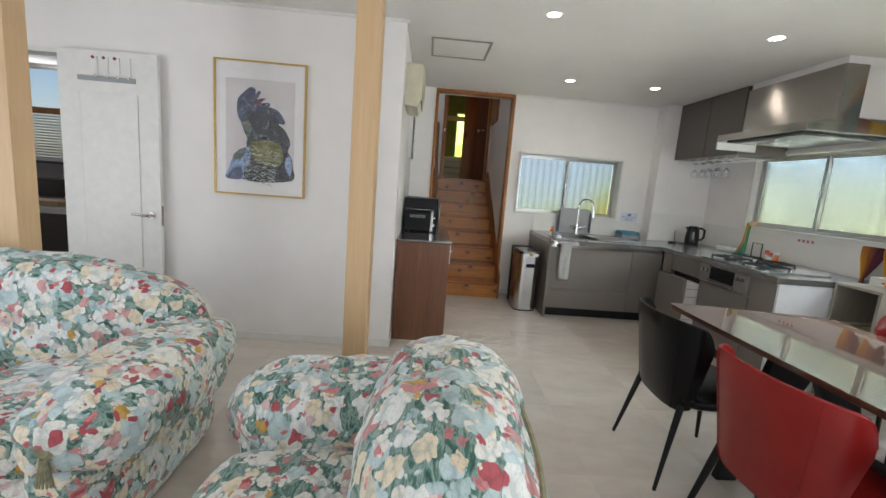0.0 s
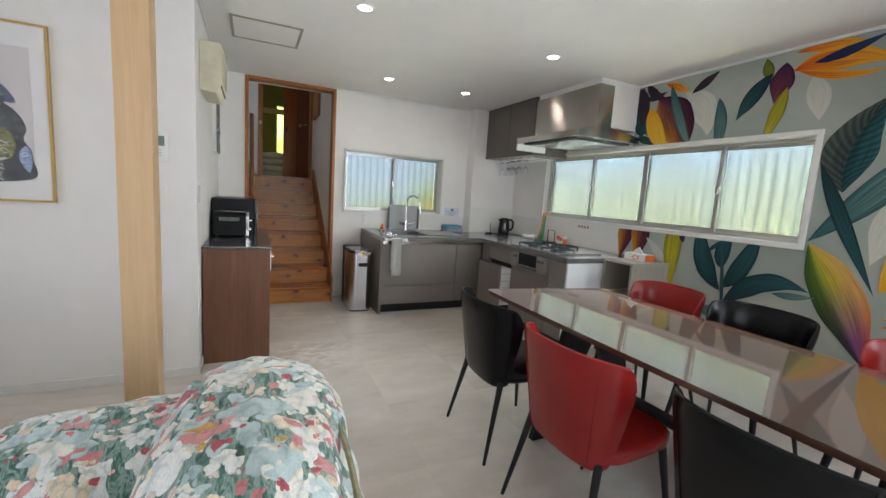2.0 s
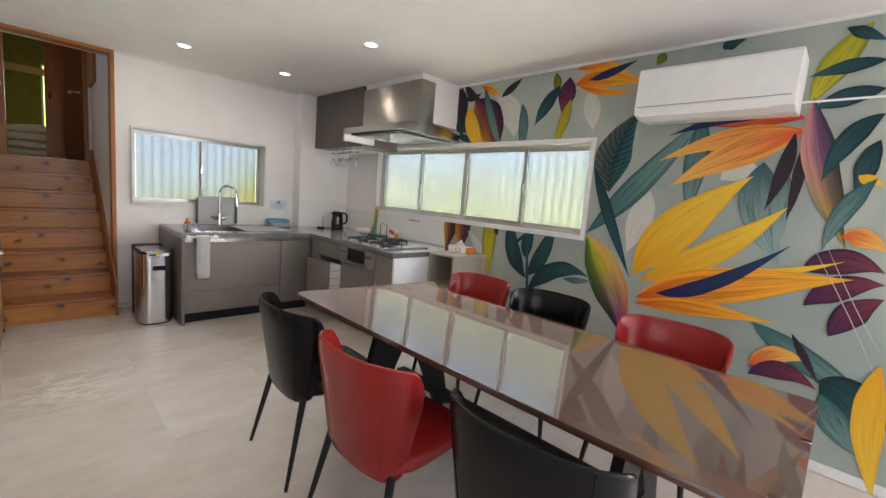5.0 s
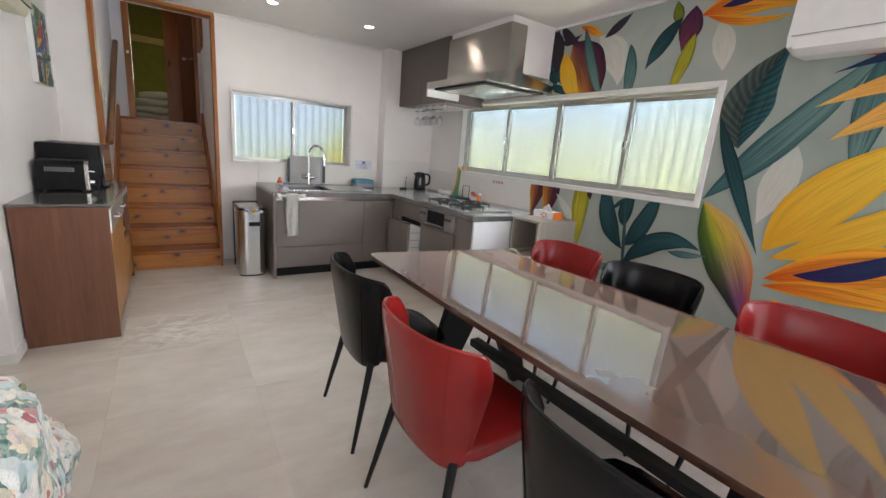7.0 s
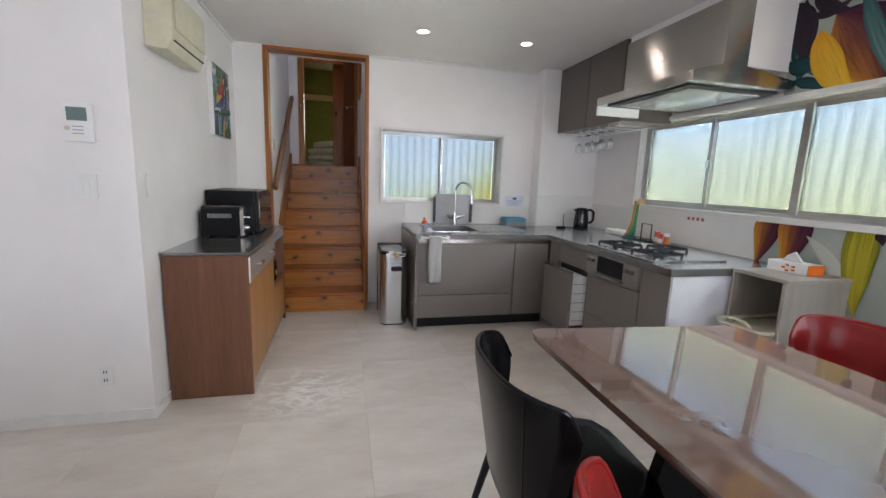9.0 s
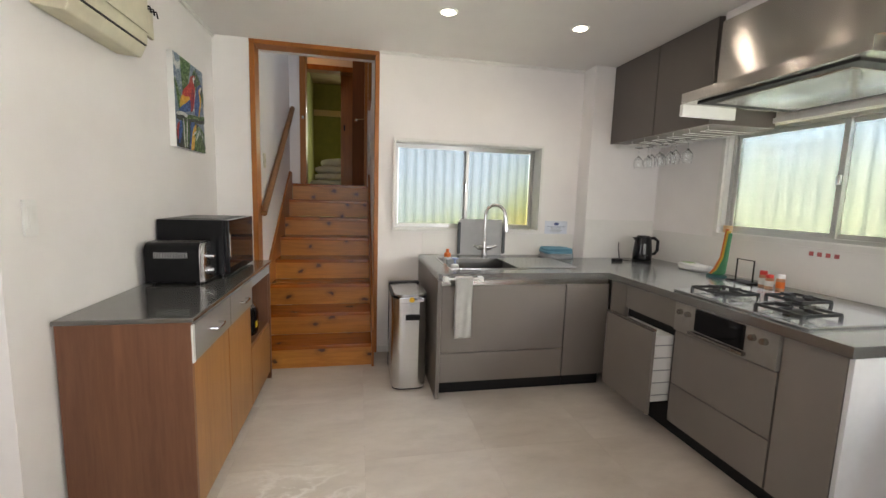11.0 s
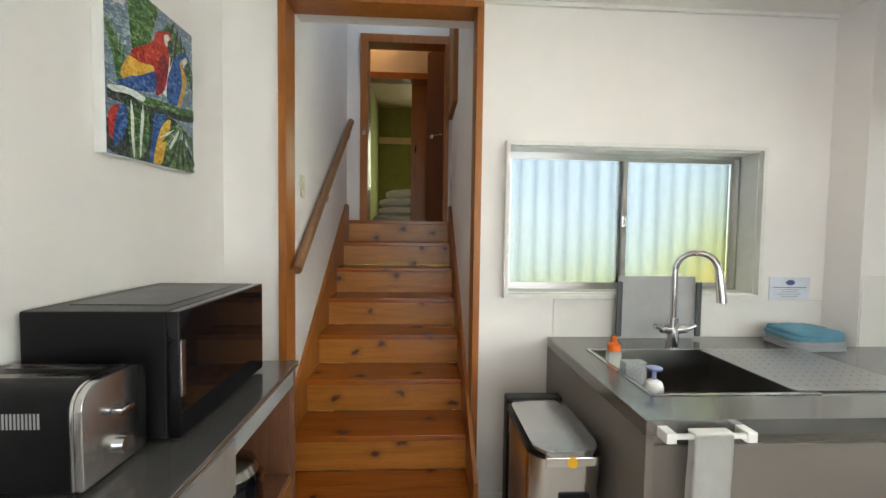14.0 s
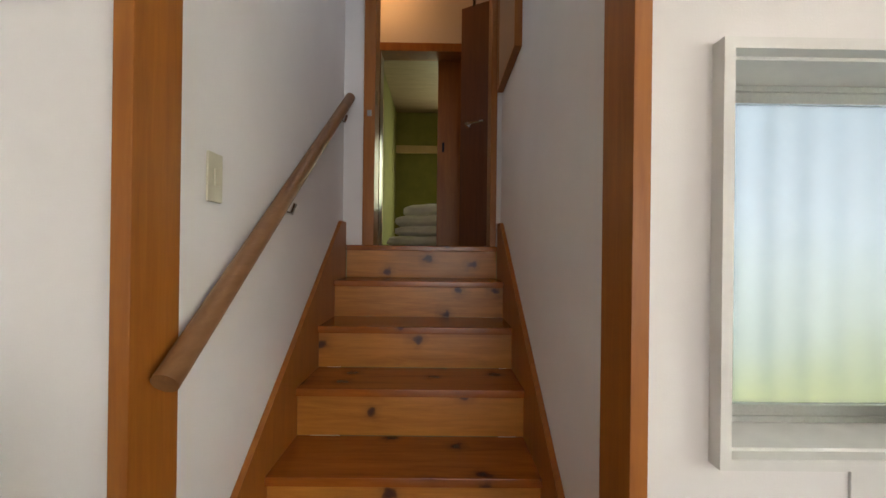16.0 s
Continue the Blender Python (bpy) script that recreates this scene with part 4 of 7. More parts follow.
# ---- sideboard ----
sb = thing("sideboard", "walnut sideboard with dark glossy top and grey drawers", "sideboard", pose(0.5, 4.9, 0))
BX0, BX1, BY0, BY1, BZ = 0.262, 0.705, 4.185, 5.61, 0.872
part("end_panel", box(BX0, BX1, BY0, BY0 + 0.022, 0.0, BZ - 0.02, 0.002), WALNUT, sb)
part("end_panel", box(BX0, BX1, BY1 - 0.022, BY1, 0.0, BZ - 0.02, 0.002), WALNUT, sb)
part("body", box(BX0, BX1 - 0.03, BY0 + 0.023, 5.075, 0.05, BZ - 0.021), OAKD, sb)
part("top", box(BX0 - 0.005, BX1 + 0.012, BY0 - 0.008, BY1 + 0.006, BZ - 0.019, BZ, 0.004), plain("grey_metal_top", (0.22, 0.213, 0.205), 0.13, 0.7, vary=0.04, relief=0), sb, "glossy dark grey top")
for k, (a, b) in enumerate(((4.21, 4.655), (4.66, 5.075))):
    d = part("drawer", box(BX1 - 0.028, BX1 + 0.006, a, b, 0.69, 0.84, 0.003), plain("drawer_grey", (0.24, 0.225, 0.215), 0.3, 0.3), sb, "grey metallic drawer front")
    mid = (a + b) / 2
    part("handle", tube([(BX1 + 0.006, mid - 0.05, 0.765), (BX1 + 0.03, mid - 0.048, 0.765), (BX1 + 0.034, mid, 0.765), (BX1 + 0.03, mid + 0.048, 0.765), (BX1 + 0.006, mid + 0.05, 0.765)], 0.006, 8), CHROME, d, "chrome bow handle")
    part("door", box(BX1 - 0.028, BX1 - 0.006, a, b, 0.055, 0.68, 0.003), OAKD, sb, "brown wood-grain door")
part("drawer_edge", box(BX1 - 0.02, BX1 + 0.0065, 4.187, 4.208, 0.69, 0.84, 0.002), WHITEP, sb, "pale drawer edge")
part("niche_shelf", box(BX0 + 0.02, BX1 - 0.01, 5.085, 5.585, 0.42, 0.44, 0.002), WALNUT, sb)
part("niche_back", box(BX0 + 0.005, BX0 + 0.02, 5.085, 5.585, 0.05, BZ - 0.021), WALNUT, sb)
part("niche_side", box(BX0 + 0.02, BX1 - 0.012, 5.076, 5.084, 0.44, BZ - 0.021), WALNUT, sb)
part("niche_side", box(BX0 + 0.02, BX1 - 0.012, 5.574, 5.584, 0.44, BZ - 0.021), WALNUT, sb)
part("door", box(BX1 - 0.028, BX1 - 0.006, 5.085, 5.585, 0.055, 0.415, 0.003), OAKD, sb)
part("top_rail", box(BX1 - 0.028, BX1 - 0.0, 5.085, 5.585, 0.785, 0.841, 0.002), GREYP, sb)

# microwave
mw = thing("microwave", "black microwave oven with a mirrored dark door", "microwave", pose(0.47, 5.3, BZ))
MX0, MX1, MY0, MY1, MZ0, MZ1 = 0.262, 0.622, 4.985, 5.50, BZ + 0.012, BZ + 0.318
part("case", box(MX0, MX1 - 0.03, MY0, MY1, MZ0, MZ1, 0.006), BLACKP, mw)
part("door", box(MX1 - 0.029, MX1, MY0, MY1, MZ0, MZ1, 0.005), BLACKG, mw, "dark reflecting glass door")
part("door_edge", box(MX1 - 0.002, MX1 + 0.004, MY0 + 0.004, MY0 + 0.02, MZ0 + 0.10, MZ1 - 0.07, 0.001), STEEL, mw)
part("top_vent", box(MX0 + 0.05, MX1 - 0.07, MY0 + 0.08, MY1 - 0.06, MZ1, MZ1 + 0.002), plain("dark_vent", (0.05, 0.05, 0.052), 0.35), mw)
for x in (MX0 + 0.04, MX1 - 0.05):
    for y in (MY0 + 0.04, MY1 - 0.04):
        part("foot", cyl((x, y, BZ), (x, y, MZ0 + 0.002), 0.014, n=12), BLACKP, mw)
# toaster
ts = thing("toaster", "black and chrome two-slot toaster", "toaster", pose(0.44, 4.75, BZ))
TX0, TX1, TY0, TY1 = 0.285, 0.545, 4.785, 4.965
pr = [(TY0, BZ + 0.012), (TY0, BZ + 0.168)] + [(TY0 + 0.045 - 0.045 * math.cos(radians(a)), BZ + 0.168 + 0.045 * math.sin(radians(a))) for a in range(15, 91, 15)] + \
     [(TY1 - 0.045 + 0.045 * math.sin(radians(a)), BZ + 0.168 + 0.045 * math.cos(radians(a))) for a in range(0, 76, 15)] + [(TY1, BZ + 0.168), (TY1, BZ + 0.012)]
part("body", prism(pr, "x", TX0, TX1 - 0.012, 0.003), BLACKP, ts)
part("chrome_band", prism(pr, "x", TX1 - 0.011, TX1 - 0.005, 0.001), CHROME, ts, "thin chrome band")
part("control_end", prism(pr, "x", TX1 - 0.004, TX1 + 0.012, 0.003), STEELB, ts, "brushed steel control end")
for y in (4.848, 4.905):
    part("slot", box(TX0 + 0.03, TX1 - 0.03, y - 0.012, y + 0.012, BZ + 0.211, BZ + 0.2145), STEEL, ts)
part("lever", box(TX1 + 0.012, TX1 + 0.035, 4.855, 4.895, BZ + 0.13, BZ + 0.142, 0.003), CHROME, ts)
part("knob", cyl((TX1 + 0.012, 4.875, BZ + 0.06), (TX1 + 0.032, 4.875, BZ + 0.06), 0.02, 0.018), CHROME, ts)
for k in range(22):
    part("vent_slit", box(TX0 + 0.045 + k * 0.007, TX0 + 0.0485 + k * 0.007, TY0 - 0.001, TY0 + 0.002, BZ + 0.135, BZ + 0.165), GREYP, ts)
for x in (TX0 + 0.03, TX1 - 0.03):
    for y in (TY0 + 0.03, TY1 - 0.03):
        part("foot", cyl((x, y, BZ), (x, y, BZ + 0.014), 0.012, n=10), BLACKP, ts)

# ---- bin ----
bn = thing("pedal_bin", "tall brushed steel rubbish bin with black rear housing", "bin", pose(1.68, 5.5, 0))


def rounded(x0, x1, y0, y1, r, n=5):
    out = []
    for cx, cy, a0 in ((x1 - r, y1 - r, 0), (x0 + r, y1 - r, 90), (x0 + r, y0 + r, 180), (x1 - r, y0 + r, 270)):
        for i in range(n + 1):
            a = radians(a0 + 90 * i / n)
            out.append((cx + r * math.cos(a), cy + r * math.sin(a)))
    return out


part("body", prism(rounded(1.555, 1.80, 5.265, 5.66, 0.075, 9), "z", 0.012, 0.575), STEELB, bn)
part("band", prism(rounded(1.552, 1.803, 5.262, 5.66, 0.076, 9), "z", 0.577, 0.655), STEELB, bn)
part("lid", prism(rounded(1.566, 1.790, 5.258, 5.68, 0.074, 9), "z", 0.657, 0.685, 0.004), plain("lid_steel", (0.5, 0.5, 0.5), 0.2, 0.9), bn, "pale steel lid")
part("rear_housing", box(1.557, 1.798, 5.662, 5.73, 0.012, 0.692, 0.01), BLACKP, bn)
part("lid_rim", prism(rounded(1.553, 1.802, 5.264, 5.70, 0.076, 9), "z", 0.656, 0.672, 0.003), BLACKP, bn, "black rim round the lid")
part("handle_slot", box(1.645, 1.745, 5.258, 5.266, 0.505, 0.545, 0.0035), BLACKP, bn, "black hand slot")
part("badge", box(1.60, 1.77, 5.256, 5.263, 0.635, 0.665, 0.003), CHROME, bn)
part("sticker", cyl((1.685, 5.258, 0.65), (1.685, 5.254, 0.65), 0.018, n=16), plain("yellow_sticker", (0.8, 0.45, 0.02), 0.5), bn, "yellow round sticker")
part("base", prism(rounded(1.56, 1.795, 5.27, 5.70, 0.07, 9), "z", 0.0, 0.012), BLACKP, bn)


# ---- dining table ----
tb = thing("dining_table", "long bowed dining table with glossy taupe glass top", "table", pose(2.42, 1.96, 0))
TZ = 0.747


def table_outline(n=14, inset=0.0):
    out = []
    x0, x1, y0, y1 = 1.93 + inset, 2.92 - inset, 0.85 + inset, 3.075 - inset
    r = 0.05
    for i in range(n + 1):
        t = i / n
        out.append((x0 - 0.018 * (1 - (2 * t - 1) ** 2), y1 - r + (y0 + r - (y1 - r)) * t))
    out += [(x0 + 0.012, y0 + 0.014), (x0 + r, y0), (x1 - r, y0), (x1 - 0.012, y0 + 0.014)]
    for i in range(n + 1):
        t = i / n
        out.append((x1 + 0.018 * (1 - (2 * t - 1) ** 2), y0 + r + (y1 - r - (y0 + r)) * t))
    out += [(x1 - 0.012, y1 - 0.014), (x1 - r, y1), (x0 + r, y1), (x0 + 0.012, y1 - 0.014)]
    return out




def tilted(bm):
    """Tilts the top down a little towards the wall side, to lower the window's reflection in it."""
    for v in bm.verts:
        v.co.z -= 0.034 * (v.co.x - 2.42)
    return bm


part("tabletop", tilted(prism(table_outline(), "z", TZ - 0.010, TZ)), TABLET, tb, "glossy taupe glass")
part("under_panel", tilted(prism(table_outline(14, 0.004), "z", TZ - 0.026, TZ - 0.011)), TABLEE, tb, "dark brown edge")
part("frame_rail", tilted(box(2.16, 2.68, 1.0, 2.93, TZ - 0.085, TZ - 0.028, 0.004)), BLACKM, tb)
for yb, s in ((2.62, -1), (1.30, 1)):
    for sx in (-1, 1):
        cx = 2.42
        bm = bmesh.new()
        x_t, x_b = cx + sx * 0.10, cx + sx * 0.36
        vs = []
        for (x, z) in ((x_t - 0.13, TZ - 0.076), (x_t + 0.13, TZ - 0.076), (x_b + 0.05, 0.0), (x_b - 0.05, 0.0)):
            vs.append((x, z))
        part("leg_slab", prism(vs, "y", yb - 0.02 + sx * 0.022, yb + 0.02 + sx * 0.022, 0.003), BLACKM, tb, "black slanted slab leg")
part("stretcher", box(2.39, 2.45, 1.26, 2.66, 0.30, 0.34, 0.003), BLACKM, tb)
for x, y in ((2.03, 0.895), (2.46, 0.862)):
    part("glass_clip", tilted(cyl((x, y, TZ), (x, y, TZ + 0.002), 0.012, n=16)), CHROME, tb, "small chrome disc")


# ---- dining chairs ----
def dining_chair(mat, word):
    """Faces +x; origin on the floor under the seat's middle."""
    ch = thing("dining_chair", word + " leather dining chair with a wraparound back and slim black legs", "chair", Matrix(), "dining chairs")
    # seat
    bm = bmesh.new()
    sq = []
    for i in range(24):
        a = 2 * math.pi * i / 24
        c, s = math.cos(a), math.sin(a)
        k = (abs(c) ** 4.5 + abs(s) ** 4.5) ** (-1 / 4.5)
        sq.append((c * k * 0.225, s * k * (0.235 - 0.012 * c)))
    layers = [(0.93, 0.405), (1.0, 0.42), (1.0, 0.455), (0.95, 0.472), (0.7, 0.478), (0.0, 0.474)]
    rings = [[bm.verts.new((x * k, y * k, z)) for x, y in sq] for k, z in layers[:-1]]
    top = bm.verts.new((0, 0, layers[-1][1]))
    for a, b in zip(rings, rings[1:]):
        for k in range(24):
            bm.faces.new((a[k], a[(k + 1) % 24], b[(k + 1) % 24], b[k]))
    for k in range(24):
        bm.faces.new((rings[-1][k], rings[-1][(k + 1) % 24], top))
    bm.faces.new(rings[0][::-1])
    part("seat", bm, mat, ch, w=False, smooth=60)
    # wraparound back: a curved shell from arm tip to arm tip
    bm = bmesh.new()
    n, mrows = 36, 12
    grid = []
    th = 0.024
    for side in (0, 1):
        rows = []
        for i in range(n + 1):
            u = -1 + 2 * i / n
            a = u * math.pi / 2
            ca, sa = abs(math.cos(a)) ** 0.8, math.copysign(abs(math.sin(a)) ** 0.8, u)
            topz = 0.81 - 0.035 * abs(u) ** 3 - 0.075 * max(0.0, (abs(u) - 0.8) / 0.2) ** 2.2
            lowz = 0.375 + 0.02 * abs(u) ** 4
            col = []
            for j in range(mrows + 1):
                q = j / mrows
                z = lowz + (topz - lowz) * q
                t = (z - 0.38) / 0.45
                x = -(0.225 + 0.075 * t) + (0.07 + 0.12 * t) * (1 - ca)
                y = (0.198 + 0.075 * t) * sa
                nx, ny = -math.cos(a), math.sin(a)
                o = th * (0.5 if side == 0 else -0.5) * (1.0 if 0 < j < mrows else 0.55)
                col.append(bm.verts.new((x + nx * o, y + ny * o, z)))
            rows.append(col)
        grid.append(rows)
    out, inn = grid
    for i in range(n):
        for j in range(mrows):
            bm.faces.new((out[i][j], out[i + 1][j], out[i + 1][j + 1], out[i][j + 1]))
            bm.faces.new((inn[i][j], inn[i][j + 1], inn[i + 1][j + 1], inn[i + 1][j]))
        bm.faces.new((out[i][0], inn[i][0], inn[i + 1][0], out[i + 1][0]))
        bm.faces.new((out[i][mrows], out[i + 1][mrows], inn[i + 1][mrows], inn[i][mrows]))
    for i in (0, n):
        for j in range(mrows):
            bm.faces.new((out[i][j], out[i][j + 1], inn[i][j + 1], inn[i][j]))
    rim = [((out[i][mrows].co + inn[i][mrows].co) / 2 + Vector((0, 0, 0.004))) for i in range(n + 1)]
    seams = []
    for i in (9, 27):
        seams.append([out[i][j].co + (out[i][j].co - inn[i][j].co).normalized() * 0.0008 for j in range(mrows + 1)])
    back = part("backrest", bm, mat, ch, w=False, smooth=60)
    part("piping", tube(rim, 0.0075, 8), mat, back, w=False)
    for s in seams:
        part("seam", tube(s, 0.0018, 6), mat, back, w=False)
    for sx in (-1, 1):
        for sy in (-1, 1):
            top_ = (-0.185 if sx < 0 else 0.16, sy * 0.19, 0.41)
            foot = (-0.275 if sx < 0 else 0.21, sy * 0.24, 0.0)
            part("leg", cyl(foot, top_, 0.0085, 0.0165, 14), BLACKM, ch, "slim tapered black leg", w=False)
    return ch


black = dining_chair(BLACKL, "black")
red = dining_chair(REDL, "red")
WX, EX = 1.93, 2.98
black.matrix_basis = pose(WX, 2.715, 0, 0, 0, -3)
red.matrix_basis = pose(WX - 0.03, 2.05, 0, 0, 0, 1)
copy_thing(black, pose(WX + 0.02, 1.385, 0, 0, 0, 2))
copy_thing(red, pose(EX, 2.72, 0, 0, 0, 178))
copy_thing(black, pose(EX, 2.13, 0, 0, 0, 182))
copy_thing(red, pose(EX, 1.43, 0, 0, 0, 180))


# ---- floral sofas ----
def sofa(name, label, width, m, deep=0.34, tall=0.60):
    """Faces -y; origin on the floor under the middle. Parts: base, seat cushions, backrest, arms with tassels."""
    sf = thing(name, label, "sofa", m, "floral sofas")
    w2_ = width / 2
    part("base", cushion(0, 0.0, 0.17, width - 0.06, 0.86, 0.32, 7, 22, 0, 0.004, 1), FLORAL, sf, w=False, smooth=70)
    inner_w = width - 0.46
    k = max(1, round(inner_w / 0.6))
    for i in range(k):
        cx = -inner_w / 2 + inner_w * (i + 0.5) / k
        part("seat_cushion", cushion(cx, -0.09, 0.36, inner_w / k - 0.005, 0.74, 0.20, 4, 22, 0.12, 0.006, i + 2), FLORAL, sf, w=False, smooth=70)
    part("backrest", cushion(0, 0.47 - deep / 2, 0.27 + tall / 2, width - 0.10, deep, tall, 3.0, 30, 0.06, 0.014, 4), FLORAL, sf, w=False, smooth=70)
    edge = []
    for q in range(41):
        u = -0.78 + 1.56 * q / 40
        k3 = ((1 - abs(u) ** 3) / 2) ** (1 / 3)
        edge.append((u * (width - 0.10) / 2, 0.47 - deep / 2 + deep / 2 * k3 + 0.001, 0.27 + tall / 2 + tall / 2 * k3 + 0.004))
    part("piping", tube(edge, 0.007, 6), CORD, sf, "twisted olive cord", w=False)
    for s in (-1, 1):
        arm = part("armrest", cushion(s * (w2_ - 0.10), -0.03, 0.485, 0.42, 0.95, 0.34, 2.8, 28, 0, 0.012, 6 + s), FLORAL, sf, w=False, smooth=70)
        part("arm_side", cushion(s * (w2_ - 0.15), -0.02, 0.24, 0.22, 0.84, 0.46, 7, 18, 0, 0.004, 9 + s), FLORAL, sf, w=False, smooth=70)
        y = -0.495
        sc_ = [(s * (w2_ - 0.10) + 0.095 * math.cos(a), y + 0.062, 0.48 + 0.095 * math.sin(a)) for a in [2 * math.pi * q / 24 for q in range(24)]]
        part("piping", tube(sc_, 0.006, 6, closed=True), CORD, arm, "twisted olive cord", w=False)
        part("rosette", lathe([(0.0, 0), (0.028, 0), (0.03, 0.008), (0.018, 0.016), (0.008, 0.012), (0, 0.014)], (0, 0, 0)), CORD, arm, "olive cord rosette", w=False)
        ro = arm.children[-1]
        ro.data.transform(Matrix.Translation((s * (w2_ - 0.10), y, 0.49)) @ Matrix.Rotation(radians(90), 4, "X"))
        bm = bmesh.new()
        for q in range(14):
            a = 2 * math.pi * q / 14
            cyl((s * (w2_ - 0.10) + 0.006 * math.cos(a), y - 0.012 + 0.006 * math.sin(a), 0.465), (s * (w2_ - 0.10) + 0.024 * math.cos(a), y - 0.014 + 0.012 * math.sin(a), 0.38), 0.004, 0.003, 5, bm)
        part("tassel", bm, CORD, arm, "olive tassel", w=False)
    return sf


sofa("floral_sofa", "large stuffed sofa in white, red and green floral cotton", 2.1, pose(-1.52, 2.42, 0, 0, 0, 0))
sofa("floral_armchair", "stuffed armchair in white, red and green floral cotton", 1.10, pose(0.332, 1.79, 0, 0, 0, -90), 0.45, 0.585)

# ---- air conditioner on the mural wall ----
ac = thing("air_conditioner", "white wall-mounted air conditioner on the mural", "air conditioner", pose(3.85, 1.56, 2.0))
prof = [(XR - 0.004, 1.99), (XR - 0.004, 2.30), (3.72, 2.30), (3.70, 2.28), (3.685, 2.05), (3.70, 2.005), (3.80, 1.985)]
part("body", prism(prof, "y", 1.16, 1.98, 0.006), WHITEP, ac)
part("flap", prism([(3.681, 2.045), (3.684, 2.05), (3.70, 2.0), (3.79, 1.98), (3.79, 1.976), (3.696, 1.995)], "y", 1.26, 1.95), WHITEP, ac)
part("flap_gap", box(3.6825, 3.69, 1.18, 1.96, 2.052, 2.057), GREYP, ac)
part("pipe_cover", box(XR - 0.012, XR - 0.002, -0.3, 1.16, 2.06, 2.072, 0.002), WHITEP, ac)



# ---- mural ----
def mural_mat(name, base, tip, edge, streak=0.5, across=None, ribs=0.0):
    """Painted petal: a colour run from base to tip, another towards its rims, and brushed streaks along it."""
    m, nt, p = material(name)
    tc = nt.nodes.new("ShaderNodeTexCoord")
    sep = nt.nodes.new("ShaderNodeSeparateXYZ")
    link(nt, tc.outputs["UV"], sep.inputs[0])
    col = ramp(nt, sep.outputs[0], [(0.0, base), (0.45, tuple((a + b) / 2 for a, b in zip(base, tip))), (1.0, tip)])
    if across:
        col = mixc(nt, ramp(nt, sep.outputs[0], [(0.35, (0, 0, 0)), (0.8, (1, 1, 1))]), ramp(nt, sep.outputs[1], across[0]), ramp(nt, sep.outputs[1], across[1]))
    rim = ramp(nt, sep.outputs[1], [(0.0, (1, 1, 1)), (0.22, (0, 0, 0)), (0.78, (0, 0, 0)), (1.0, (0.8, 0.8, 0.8))])
    col = mixc(nt, rim, col, edge) if edge else col
    mp = nt.nodes.new("ShaderNodeMapping")
    mp.inputs["Scale"].default_value = (1.6, 15.0, 1.0)
    link(nt, tc.outputs["UV"], mp.inputs[0])
    oi = nt.nodes.new("ShaderNodeObjectInfo")
    ad = nt.nodes.new("ShaderNodeVectorMath")
    link(nt, mp.outputs[0], ad.inputs[0])
    link(nt, oi.outputs["Random"], ad.inputs[1])
    n = noise_tex(nt, ad.outputs[0], 1.5, 5, 0.6, 0.4)
    col = mixc(nt, streak, col, ramp(nt, n, [(0.32, (0.35, 0.35, 0.35)), (0.5, (1, 1, 1)), (0.7, (1.35, 1.3, 1.2))]), "MULTIPLY")
    if ribs:
        fold = nt.nodes.new("ShaderNodeMath")
        fold.operation = "PINGPONG"
        fold.inputs[1].default_value = 0.5
        link(nt, sep.outputs[1], fold.inputs[0])
        wave = nt.nodes.new("ShaderNodeMath")
        wave.operation = "MULTIPLY_ADD"
        link(nt, fold.outputs[0], wave.inputs[0])
        wave.inputs[1].default_value = 0.35
        link(nt, sep.outputs[0], wave.inputs[2])
        beat = nt.nodes.new("ShaderNodeMath")
        beat.operation = "MULTIPLY"
        beat.inputs[1].default_value = 26.0
        link(nt, wave.outputs[0], beat.inputs[0])
        saw = nt.nodes.new("ShaderNodeMath")
        saw.operation = "PINGPONG"
        saw.inputs[1].default_value = 1.0
        link(nt, beat.outputs[0], saw.inputs[0])
        col = mixc(nt, ribs, col, ramp(nt, saw.outputs[0], [(0.0, (0.45, 0.5, 0.5)), (0.5, (1, 1, 1)), (0.9, (1.5, 1.5, 1.5)), (1.0, (2.2, 2.2, 2.1))]), "MULTIPLY")
    link(nt, col, p.inputs["Base Color"])
    p.inputs["Roughness"].default_value = 0.6
    p.inputs["Specular IOR Level"].default_value = 0.2
    return m


MP = mural_mat("pale_leaf", (0.47, 0.50, 0.44), (0.60, 0.575, 0.51), None, 0.2)
MT = mural_mat("dark_teal_leaf", (0.006, 0.028, 0.034), (0.022, 0.085, 0.095), (0.005, 0.018, 0.022), 0.7)
MM = mural_mat("teal_blade", (0.025, 0.10, 0.105), (0.15, 0.25, 0.23), (0.02, 0.075, 0.08), 0.9)
MC = mural_mat("curled_teal_leaf", (0.012, 0.065, 0.075), (0.26, 0.37, 0.35), None, 0.9)
MF = mural_mat("feathered_leaf", (0.05, 0.045, 0.035), (0.03, 0.06, 0.06), None, 0.7, ([(0.0, (0.06, 0.075, 0.065)), (0.5, (0.03, 0.045, 0.045)), (0.54, (0.008, 0.04, 0.046)), (1.0, (0.02, 0.08, 0.09))],) * 2, 0.7)
MD = mural_mat("near_black_leaf", (0.02, 0.015, 0.02), (0.04, 0.025, 0.035), None, 0.5)
MS = mural_mat("leaf_stem", (0.02, 0.05, 0.05), (0.03, 0.08, 0.08), None, 0.3)
MY = mural_mat("yellow_petal", (0.64, 0.30, 0.012), (0.76, 0.50, 0.05), (0.68, 0.36, 0.02), 0.3)
MO = mural_mat("orange_petal", (0.55, 0.07, 0.006), (0.78, 0.38, 0.03), (0.76, 0.36, 0.02), 0.85)
